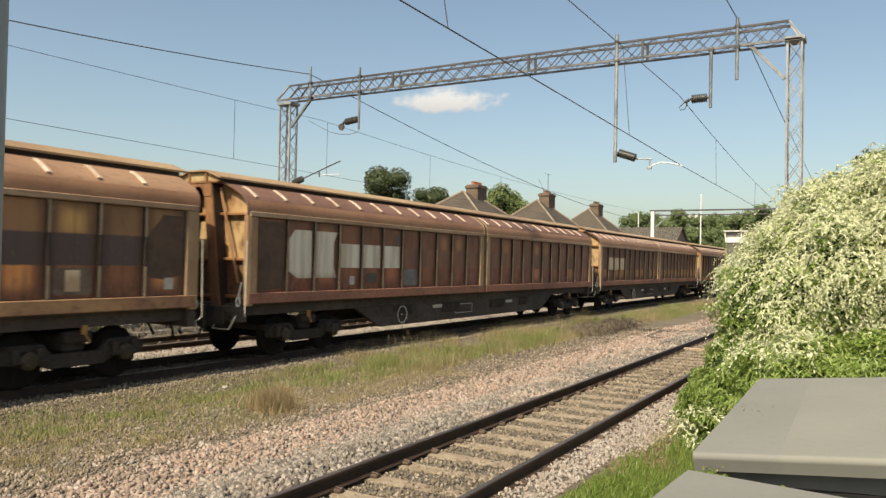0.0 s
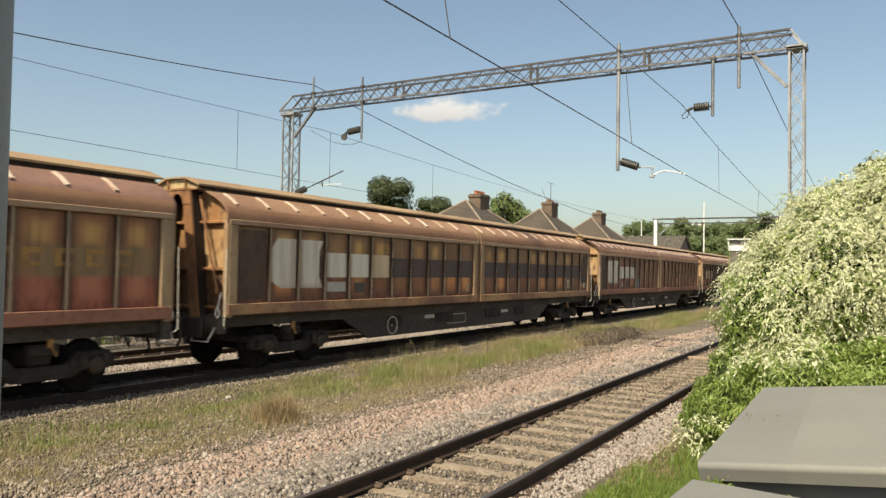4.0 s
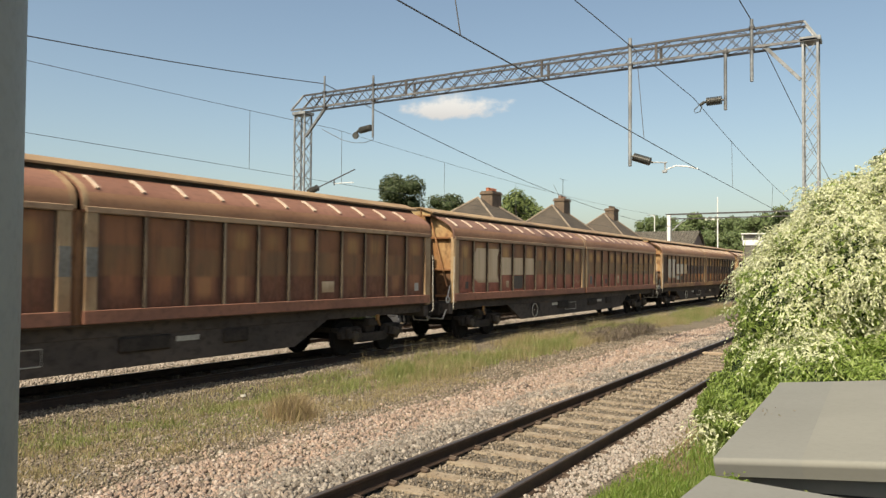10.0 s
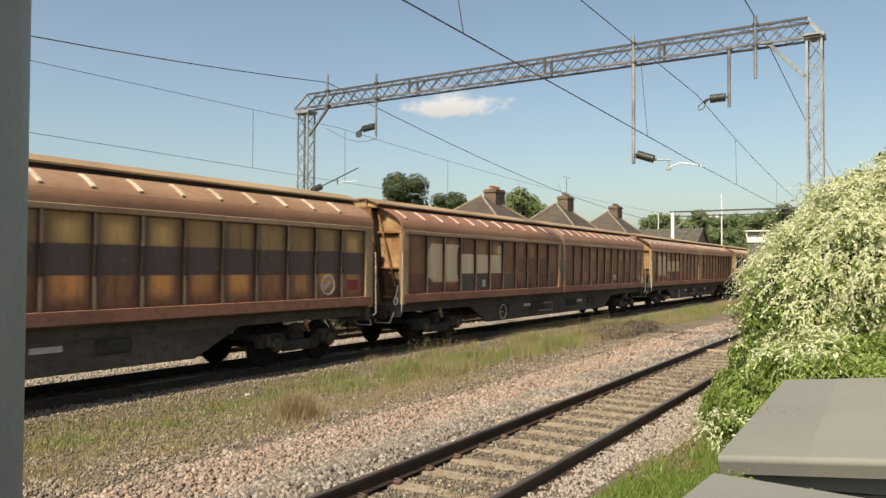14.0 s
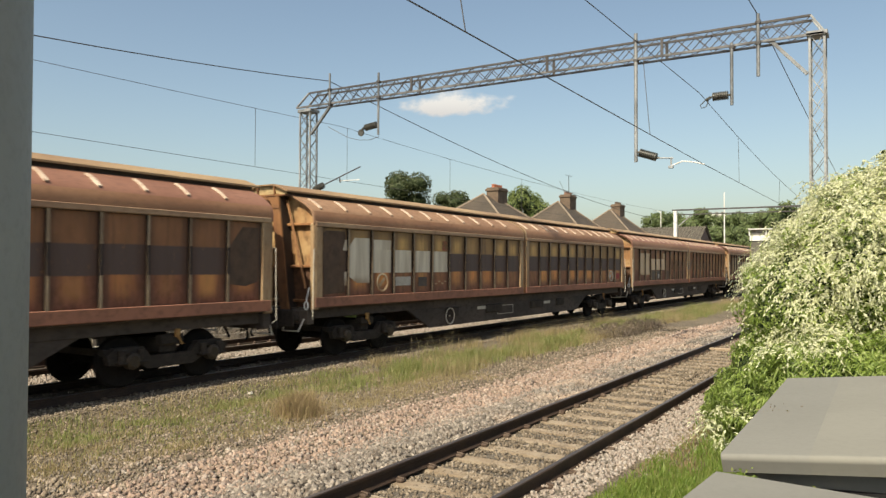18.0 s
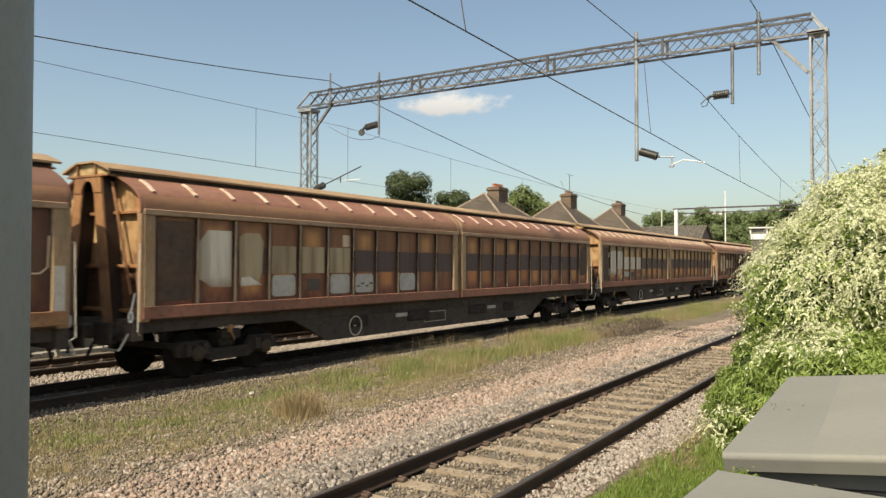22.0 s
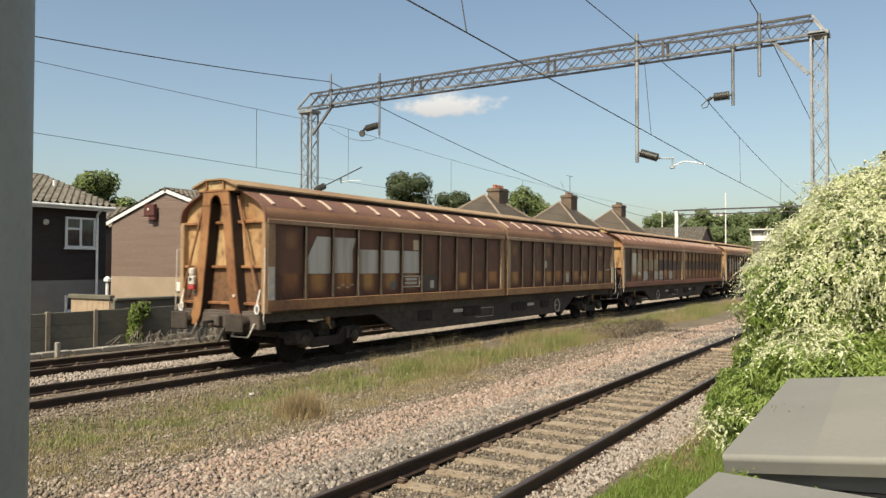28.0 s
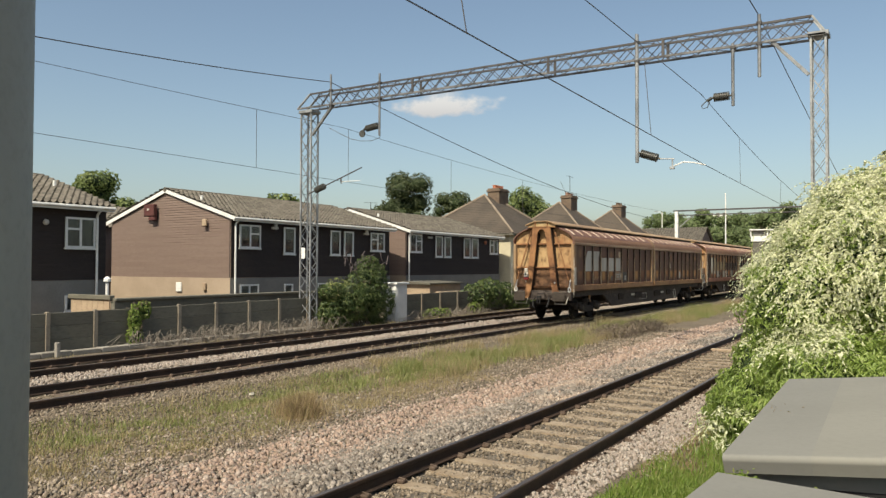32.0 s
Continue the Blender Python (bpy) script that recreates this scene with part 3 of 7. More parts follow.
def build_ground():
    xs = np.concatenate([[-3000, -600, -150, -80, -50, -35], np.arange(-27, 3.01, 0.3), [6, 12, 30, 80, 200, 600, 3000]])
    ys = np.concatenate([[-3000, -500, -100, -40, -15, -5, 0], np.arange(2, 36, 0.4), np.arange(36, 90, 2.0), [100, 130, 180, 260, 500, 1200, 4000]])
    verts = [(x, y, ground_z(x, y) if -28 < x < 4 and -6 < y < 95 else -0.33) for x in xs for y in ys]
    ny = len(ys)
    faces = [(i * ny + j, (i + 1) * ny + j, (i + 1) * ny + j + 1, i * ny + j + 1) for i in range(len(xs) - 1) for j in range(ny - 1)]
    single("ground", raw_mesh("ground", verts, faces, M_GROUND, True), M_GROUND, "brown cinder soil and ballast between railway tracks", "ground", "structure")


build_ground()


# ---------------------------------------------------------------- tracks
RAIL = [(-0.07, -0.159), (0.07, -0.159), (0.07, -0.148), (0.014, -0.13), (0.010, -0.05), (0.036, -0.036), (0.036, -0.006), (0.028, 0.0),
        (-0.028, 0.0), (-0.036, -0.006), (-0.036, -0.036), (-0.010, -0.05), (-0.014, -0.13), (-0.07, -0.148)]


def build_track(name, cx, label, sleeper_mat, y_from, y_to, pitch):
    t = thing(name, label, "railway track", (cx, 0, 0), "parallel tracks", "structure")
    for side in (-1, 1):
        r = part("rail", M().prism([(side * 0.7535 + x, z) for x, z in RAIL], "y", -60, 400), M_RAIL, t, "rusty steel rail")
        part("rail_head", M().prism([(side * 0.7535 + x, z) for x, z in ((-0.027, 0.0), (0.027, 0.0), (0.024, 0.003), (-0.024, 0.003))], "y", -60, 400), M_HEAD, r, "worn running surface")
    sl = M().prism([(-0.13, -0.21), (0.13, -0.21), (0.10, 0.0), (-0.10, 0.0)], "x", -1.26, 1.26).mesh("sleeper", sleeper_mat)
    # prism along x draws (y, z)
    clips = M()
    n = int((y_to - y_from) / pitch)
    for i in range(n):
        y = y_from + i * pitch
        ob = part("sleeper", sl, sleeper_mat, t, at=(0, y, -0.172))
        ob.rotation_euler = (0, 0, radians(rng.normal(0, 0.35)))
        if y < 48:
            for side in (-1, 1):
                for e in (-1, 1):
                    x = side * 0.7535 + e * 0.11
                    clips.box((x - 0.045, y - 0.05, -0.175), (x + 0.045, y + 0.05, -0.130), 0.012)
                    clips.tube((x - 0.045, y, -0.122), (x + 0.045, y, -0.132), 0.014, 6)
    part("rail_fastenings", clips, M_CLIP, t, "rusty rail clips")["kind"] = "stuff"


build_track("railway_track", NEAR, "single track with rusty rails on beige concrete sleepers", M_SLEEPER, 3.0, 92, 0.65)
build_track("railway_track", RUN, "sooty track on which the wagons roll", M_SLEEPER_OLD, 3.0, 62, 0.65)
build_track("railway_track", FAR, "sooty track nearest the garden fence", M_SLEEPER_OLD, 5.0, 64, 0.65)


def scatter_stones(name, label, material, boxes, seed):
    """boxes: x0, x1, y0, y1, stones to the square metre, size. One mesh of broken stones lying on the ground."""
    g = np.random.default_rng(seed)
    pts, size = [], []
    for x0, x1, y0, y1, dens, s in boxes:
        n = int((x1 - x0) * (y1 - y0) * dens)
        p = np.c_[g.uniform(x0, x1, n), g.uniform(y0, y1, n)]
        pts.append(p)
        size.append(np.full(n, s) * g.uniform(0.6, 1.35, n))
    p, s = np.concatenate(pts), np.concatenate(size)
    z = np.array([ground_z(a, b) for a, b in p])
    base = np.array([(1, 0, 0), (0, 1, 0), (-1, 0, 0), (0, -1, 0), (0, 0, 1), (0, 0, -1)], float)
    v = base[None] * s[:, None, None] * g.uniform(0.55, 1.15, (len(p), 6, 3)) + g.normal(0, 0.18, (len(p), 6, 3)) * s[:, None, None]
    a, b = g.uniform(0, 6.28, len(p)), g.normal(0, 0.7, len(p))
    ca, sa, cb, sb = np.cos(a)[:, None], np.sin(a)[:, None], np.cos(b)[:, None], np.sin(b)[:, None]
    x, y, w = v[..., 0], v[..., 1], v[..., 2]
    y, w = y * cb - w * sb, y * sb + w * cb
    x, y = x * ca - y * sa, x * sa + y * ca
    v = np.stack([x + p[:, :1], y + p[:, 1:], w + z[:, None] + s[:, None] * 0.35], -1)
    tri = np.array([(0, 1, 4), (1, 2, 4), (2, 3, 4), (3, 0, 4), (1, 0, 5), (2, 1, 5), (3, 2, 5), (0, 3, 5)])
    f = (tri[None] + (np.arange(len(p)) * 6)[:, None, None]).reshape(-1, 3)
    single(name, raw_mesh(name, v.reshape(-1, 3), f, material), material, label, "ballast", "stuff")


scatter_stones("ballast", "grey broken stone ballast beside the rails", M_STONE,
               [(-6.75, -4.98, 4, 12, 640, 0.037), (-6.6, -4.98, 12, 20, 430, 0.042), (-6.5, -4.98, 20, 34, 170, 0.055), (-6.6, -4.98, 34, 60, 40, 0.07),
                (-9.2, -6.8, 4, 11, 70, 0.030)], 1)
scatter_stones("ballast", "pinkish broken stone on the crest of the ballast", M_STONE_PINK,
               [(-7.75, -6.55, 4, 12, 430, 0.037), (-6.9, -5.9, 4, 12, 110, 0.037), (-7.6, -6.4, 12, 20, 330, 0.042), (-6.5, -5.6, 12, 20, 90, 0.042), (-7.6, -6.1, 20, 34, 170, 0.056), (-7.4, -5.6, 34, 60, 45, 0.07), (-8.3, -7.6, 4, 30, 55, 0.030)], 4)
scatter_stones("ballast", "brown dirty ballast between concrete sleepers", M_STONE_DIRTY,
               [(-12.15, -11.3, 5, 34, 300, 0.025), (-13.65, -12.3, 6, 32, 130, 0.026), (-9.9, -7.0, 3.6, 5.2, 330, 0.030), (-2.95, -2.3, 8.6, 13, 240, 0.020),
                (-4.85, -3.48, 5.5, 14, 380, 0.026), (-4.85, -3.48, 14, 30, 200, 0.033), (-11.6, -7.0, 5, 11, 300, 0.025), (-11.6, -7.0, 11, 18, 180, 0.028), (-9.6, -6.8, 17, 32, 110, 0.034)], 2)
scatter_stones("ballast", "pale pinkish ballast on the shoulder of the track", M_STONE_PALE,
               [(-3.38, -2.85, 5.5, 9.2, 700, 0.027), (-3.38, -2.6, 9.2, 14, 620, 0.027), (-3.38, -2.3, 14, 30, 260, 0.042), (-15.7, -13.75, 6, 26, 330, 0.032), (-15.7, -13.75, 26, 60, 90, 0.05),
                (-19.3, -17.4, 8, 30, 60, 0.035)], 3)


# ---------------------------------------------------------------- the train
PITCH, HALF = 23.37, 1.36
MOVING = []                # (object, what it is, its wagon's number, its place along the wagon)
CACHE = {}


UNEVEN = [0.04, 0.03, 0.10, 0.26, 0.25, 0.20, 0.18, 0.15, 0.10, -0.02, 0.03, 0.10, 0.09, 0.0, 0.0, 0.05, 0.12, 0.25, 0.10, 0.16, 0.28, 0.25, 0.13, -0.02, -0.02, 0.05, 0.06, 0.07, 0.10, 0.10, 0.20, 0.42, 0.80]


def travelled(t):
    """Metres along the line at t seconds: the train slows a little, and not quite evenly."""
    return 5.7207 * t - 0.024155 * t * t - 0.0000575 * t ** 3 + float(np.interp(t, range(33), UNEVEN))


def wagon_y(k, t):
    return -128.58 + PITCH * k + travelled(t)


def kept(key, shape, material, smooth=False):
    """The mesh under that key; alike pieces share it."""
    if key not in CACHE:
        CACHE[key] = shape().mesh(key.split("/")[0], material, smooth)
    return CACHE[key]


ROOF_EDGE = [(1.36, 3.17), (1.36, 3.24), (1.359, 3.30), (1.352, 3.365), (1.336, 3.425), (1.306, 3.485), (1.262, 3.538), (1.205, 3.588), (1.135, 3.638), (1.055, 3.688), (0.96, 3.738), (0.86, 3.785), (0.74, 3.832), (0.62, 3.87)]


def roof_shape(y0, y1):
    pts = ROOF_EDGE + [(-x, z) for x, z in reversed(ROOF_EDGE)]
    inner = [(x * 0.975, z - 0.035) for x, z in pts]
    m, n = M(), len(pts)
    for y in (y0, y1):
        m.v += [(x, y, z) for x, z in pts] + [(x, y, z) for x, z in inner]
    for i in range(n - 1):
        a, b = i, 2 * n + i
        m.f += [(a, a + 1, b + 1, b), (n + a, n + b, n + b + 1, n + a + 1), (a, n + a, n + a + 1, a + 1), (b, b + 1, n + b + 1, n + b)]
    m.f += [(0, 2 * n, 3 * n, n), (n - 1, 2 * n - 1, 4 * n - 1, 3 * n - 1)]
    return m


def roof_rib_shape():
    m = M()
    pts = [(1.27, 3.560), (1.18, 3.625), (1.08, 3.695), (0.97, 3.757), (0.88, 3.795)]
    for (a, b), (c, d) in zip(pts, pts[1:]):
        m.bar((a, 0, b + 0.003), (c, 0, d + 0.003), 0.072, 0.030, (0.5, 0, 0.9))
    return m


def end_shape():
    """The end wall: an outline a little inside the roof's, with a thickness."""
    pts = [(-1.30, 1.25)] + [(-x * 0.965, z - 0.03) for x, z in ROOF_EDGE] + [(x * 0.965, z - 0.03) for x, z in reversed(ROOF_EDGE)] + [(1.30, 1.25)]
    return M().prism(pts, "y", 0.20, 0.25)


def bogie(wagon, k, yc):
    b = part("bogie", kept("bogie_frame", lambda: M()
                           .prism([(-1.35, 0.62), (-1.2, 0.74), (-0.62, 0.74), (-0.45, 0.55), (0.45, 0.55), (0.62, 0.74), (1.2, 0.74), (1.35, 0.62), (1.3, 0.45), (1.1, 0.42), (0.7, 0.42), (0.5, 0.32), (-0.5, 0.32), (-0.7, 0.42), (-1.1, 0.42), (-1.3, 0.45)], "x", 0.93, 1.07)
                           .prism([(-1.35, 0.62), (-1.2, 0.74), (-0.62, 0.74), (-0.45, 0.55), (0.45, 0.55), (0.62, 0.74), (1.2, 0.74), (1.35, 0.62), (1.3, 0.45), (1.1, 0.42), (0.7, 0.42), (0.5, 0.32), (-0.5, 0.32), (-0.7, 0.42), (-1.1, 0.42), (-1.3, 0.45)], "x", -1.07, -0.93)
                           .box((-1.0, -0.2, 0.55), (1.0, 0.2, 0.85), 0.04).box((-0.95, -1.33, 0.6), (0.95, -1.25, 0.72)).box((-0.95, 1.25, 0.6), (0.95, 1.33, 0.72))
                           .box((0.9, -0.25, 0.72), (1.12, 0.25, 0.92), 0.03).box((-1.12, -0.25, 0.72), (-0.9, 0.25, 0.92), 0.03), M_STEEL_DARK), M_STEEL_DARK, wagon, "black grimy bogie frame", (0, yc, 0))
    wheel = [(0.0, 0.10), (0.0, 0.43), (0.02, 0.46), (0.075, 0.465), (0.09, 0.49), (0.11, 0.49), (0.115, 0.40), (0.075, 0.38), (0.06, 0.16), (0.12, 0.12), (0.12, 0.07)]

    def wheelset():
        m = M()
        for s in (-1, 1):
            m.lathe((s * 0.83, 0, 0), (s * 0.83 - s, 0, 0), wheel, 28)
            for i in range(4):
                a = i * math.pi / 2
                m.tube((s * 0.815, 0.25 * math.cos(a), 0.25 * math.sin(a)), (s * 0.845, 0.25 * math.cos(a), 0.25 * math.sin(a)), 0.035, 8)
        return m.tube((-1.05, 0, 0), (1.05, 0, 0), 0.07, 10)
    for dy in (-0.9, 0.9):
        w = part("wheelset", kept("wheelset", wheelset, M_TREAD), M_TREAD, b, "dark steel wheels on an axle", (0, dy, 0.46))
        MOVING.append((w, "wheel", k, yc + dy))
        for s in (-1, 1):
            part("axlebox", kept("axlebox", lambda: M().lathe((-0.10, 0, 0), (0.10, 0, 0), [(0, 0.13), (0.2, 0.15), (0.8, 0.15), (0.92, 0.11), (1.0, 0.10)], 14), M_AXLEBOX), M_AXLEBOX, b, at=(s * 1.13, dy, 0.50))
            part("spring", kept("spring", lambda: M().tube((0, -0.2, -0.06), (0, -0.2, 0.14), 0.07, 10).tube((0, 0.2, -0.06), (0, 0.2, 0.14), 0.07, 10).box((-0.08, -0.3, -0.10), (0.08, 0.3, -0.06), 0.01), M_STEEL_DARK), M_STEEL_DARK, b, at=(s * 1.13, dy, 0.56))


LOGO_OCT = [(-0.46, 0.50), (-0.46, 1.12), (-0.20, 1.42), (0.40, 1.42), (0.40, 0.30), (-0.10, 0.30)]
LOGO_CUT = [(-0.40, 0.30), (-0.40, 1.42), (0.42, 1.42), (0.28, 1.17), (0.28, 0.56), (0.42, 0.30)]
LOGO_TALL = [(-0.38, 0.55), (-0.38, 1.15), (0.38, 1.15), (0.38, 0.55)]
LOGO_FADE = [(-0.33, 0.35), (-0.36, 1.30), (-0.18, 1.40), (0.22, 1.40), (0.34, 1.22), (0.30, 0.60), (0.16, 0.32)]
BOX_LOW = [(-0.36, 0.10), (-0.36, 0.45), (-0.30, 0.52), (0.30, 0.52), (0.36, 0.45), (0.36, 0.10), (0.28, 0.06), (-0.28, 0.06)]
BOX_WIDE = [(-0.44, 0.02), (-0.44, 0.53), (0.44, 0.53), (0.44, 0.02)]
BOX_PATCH = [(-0.38, 0.68), (-0.38, 0.96), (-0.18, 0.94), (-0.14, 0.70)]
BOX_TALL = [(-0.14, 0.12), (-0.14, 0.48), (0.13, 0.48), (0.13, 0.12)]
BOX_TINY = [(0.0, 0.12), (0.0, 0.34), (0.20, 0.34), (0.20, 0.12)]
BOX_SMALL = [(-0.22, 0.16), (-0.22, 0.42), (0.22, 0.42), (0.22, 0.16)]
BOX_LINE = [(-0.36, 0.20), (-0.36, 0.44), (0.36, 0.44), (0.36, 0.20)]
BAY_FULL = [(-0.40, 0.05), (-0.42, 1.50), (-0.30, 1.56), (0.36, 1.56), (0.40, 1.44), (0.38, 0.08)]
BAY_SLANT = [(-0.40, 0.35), (-0.40, 1.10), (-0.05, 1.52), (0.40, 1.52), (0.40, 0.40), (0.05, 0.30)]
BAY_TOP = [(-0.36, 1.15), (-0.38, 1.40), (0.40, 1.40), (0.36, 1.15)]
BOX_HIGH = [(-0.12, 1.22), (-0.12, 1.42), (0.12, 1.42), (0.12, 1.22)]
LOGO_OCT_HIGH = [(-0.36, 0.56), (-0.38, 0.92), (-0.06, 1.42), (0.42, 1.42), (0.42, 0.56)]
LOGO_CUT_HIGH = [(-0.42, 0.57), (-0.42, 1.42), (0.44, 1.42), (0.30, 1.14), (0.30, 0.57)]
CHIP = [(-0.30, 0.30), (-0.28, 0.48), (-0.05, 0.50), (0.10, 0.42), (0.32, 0.32)]
BOX_CORNER = [(0.10, 1.18), (0.10, 1.46), (0.36, 1.46), (0.36, 1.18)]
BOX_FRAME = [(-0.40, 0.18), (-0.40, 0.46), (0.40, 0.46), (0.40, 0.18)]
EDGE_BITS = [(0.36, 0.25), (0.36, 0.58), (0.46, 0.58), (0.46, 0.25)]
EDGE_BITS_HIGH = [(0.30, 1.10), (0.38, 1.36), (0.46, 1.36), (0.46, 1.10)]
# for each wagon, from the last one on: roof, then (door, bay, shape, paint) of its markings
W = "white"
STYLES = [
    (0, [(0, 1, LOGO_OCT_HIGH, "grimy"), (0, 2, LOGO_CUT_HIGH, "grimy"), (0, 3, LOGO_TALL, "grimy"), (0, 4, LOGO_TALL, "grimy"), (0, 5, LOGO_TALL, "grimy"), (0, 5, BOX_CORNER, "cream"), (0, 5, BOX_FRAME, "label"), (0, 4, BOX_TINY, "blue"), (0, 6, BOX_LOW, "grey"), (0, 6, BOX_TINY, "label"),
         (0, 2, "dashes", "cream"), (1, 3, BOX_PATCH, "label"), (1, 5, BOX_TALL, "label"), (1, 9, BOX_HIGH, "ochre"), (1, 10, "line", "cream")]),
    (2, [(0, 0, BAY_FULL, "soot"), (0, 1, LOGO_OCT, W), (0, 2, LOGO_FADE, "smear"), (0, 2, CHIP, W), (0, 3, LOGO_TALL, "smear"), (0, 3, BOX_LOW, "label"), (0, 4, LOGO_TALL, "smear"), (0, 4, BOX_SMALL, "grey"), (0, 5, LOGO_TALL, "smear"), (0, 5, BOX_CORNER, "cream"), (0, 5, BOX_LOW, "label"),
         (0, 6, BOX_LOW, "label"), (0, 6, "dashes", "soot"), (0, 8, BOX_LOW, "label"), (1, 10, BAY_SLANT, "soot")]),
    (1, [(0, 0, BAY_FULL, "soot"), (0, 0, EDGE_BITS, W), (0, 0, EDGE_BITS_HIGH, W), (0, 1, LOGO_OCT, W), (0, 2, LOGO_TALL, W), (0, 2, BAY_TOP, W), (0, 2, "ring", "cream"), (0, 3, LOGO_TALL, W), (0, 4, LOGO_TALL, W), (0, 5, LOGO_TALL, W), (0, 3, BOX_LINE, "label"), (0, 4, BOX_SMALL, "grey"),
         (0, 5, BOX_CORNER, "rust"), (0, 5, "dashes", "cream"), (1, 9, "ring", "label"), (1, 10, BOX_SMALL, "red")]),
    (2, [(0, 1, LOGO_OCT, "cream"), (0, 2, LOGO_CUT, "cream"), (0, 3, LOGO_TALL, "cream"), (0, 4, LOGO_TALL, "cream"), (0, 5, LOGO_TALL, "cream"), (0, 3, BOX_WIDE, "grey"), (0, 4, BOX_LOW, "grey"), (0, 4, BOX_TINY, "label"), (0, 5, BOX_CORNER, "cream"), (0, 6, BOX_LOW, "faint"),
         (0, 7, "scrawl", "faint"), (0, 8, "scrawl", "faint"), (0, 9, "scrawl", "faint"), (1, 6, BOX_SMALL, "cream"), (1, 10, BOX_TINY, "label")]),
    (3, [(0, 1, LOGO_OCT, "cream"), (0, 2, LOGO_CUT, "cream"), (0, 3, LOGO_TALL, "cream"), (0, 4, LOGO_TALL, "cream"), (0, 5, LOGO_TALL, "cream"), (0, 3, BOX_TINY, "cream"), (0, 4, BOX_LOW, "grey"), (0, 0, BOX_TINY, "grey"), (0, 10, "dashes", "cream"),
         (1, 0, BOX_TALL, "blue"), (1, 4, BOX_TALL, "cream"), (1, 7, "letters", "ochre"), (1, 5, "dashes", "cream"), (1, 2, BOX_TINY, "grey")]),
    (1, [(0, 0, BAY_FULL, "soot"), (0, 1, LOGO_OCT, W), (0, 2, LOGO_CUT, W), (0, 3, LOGO_TALL, W), (0, 4, LOGO_TALL, W), (0, 5, LOGO_TALL, "cream"), (0, 5, BOX_CORNER, "ochre"), (0, 3, BOX_LINE, "label"), (0, 4, BOX_SMALL, "grey"), (0, 10, BOX_TINY, "cream"),
         (1, 8, BOX_LOW, "faint"), (1, 8, BOX_TALL, "cream"), (1, 10, BAY_SLANT, "soot"), (1, 10, BOX_TINY, "label")]),
    (0, [(0, 0, BAY_FULL, "soot"), (0, 1, LOGO_OCT, W), (0, 2, LOGO_CUT, W), (0, 3, LOGO_TALL, W), (0, 4, LOGO_TALL, W), (0, 5, LOGO_TALL, W), (0, 3, BOX_TINY, "label"), (0, 4, BOX_SMALL, "grey"), (0, 5, BOX_CORNER, "faint"), (0, 6, BOX_LOW, "blue")]),
    (3, [(0, 1, LOGO_TALL, "cream"), (0, 2, LOGO_TALL, "cream"), (0, 3, LOGO_TALL, "cream")]),
    (0, []),
]
BANDED = {1: 5, 2: 5, 5: 5}                   # wagons with a dark band over the ribs, and the bay after which it starts
PAINTS = {"blue": worn("faded_teal_paint", (0.200, 0.195, 0.175), (0.150, 0.145, 0.130), (0.07, 0.05, 0.04), 3, 16, 0.7), "rust": worn("rusty_patch", (0.34, 0.10, 0.06), (0.16, 0.13, 0.06), (0.1, 0.05, 0.03), 4, 16, 0.8),
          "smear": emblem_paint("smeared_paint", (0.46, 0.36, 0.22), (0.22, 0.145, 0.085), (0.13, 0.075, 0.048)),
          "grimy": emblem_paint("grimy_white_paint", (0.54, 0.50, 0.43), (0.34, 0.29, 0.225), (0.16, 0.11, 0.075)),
          "white": M_LOGO, "cream": M_LOGO_CREAM, "label": M_LABEL, "grey": M_BLUE, "ochre": M_YELLOWED, "red": M_RED, "faint": worn("faint_grey_scrawl", (0.17, 0.125, 0.095), (0.13, 0.085, 0.06), (0.10, 0.06, 0.04), 5, 20, 0.8), "soot": worn("soot_paint", (0.085, 0.055, 0.038), (0.12, 0.072, 0.046), (0.05, 0.033, 0.024), 2.4, 7, 0.75, 0.2)}


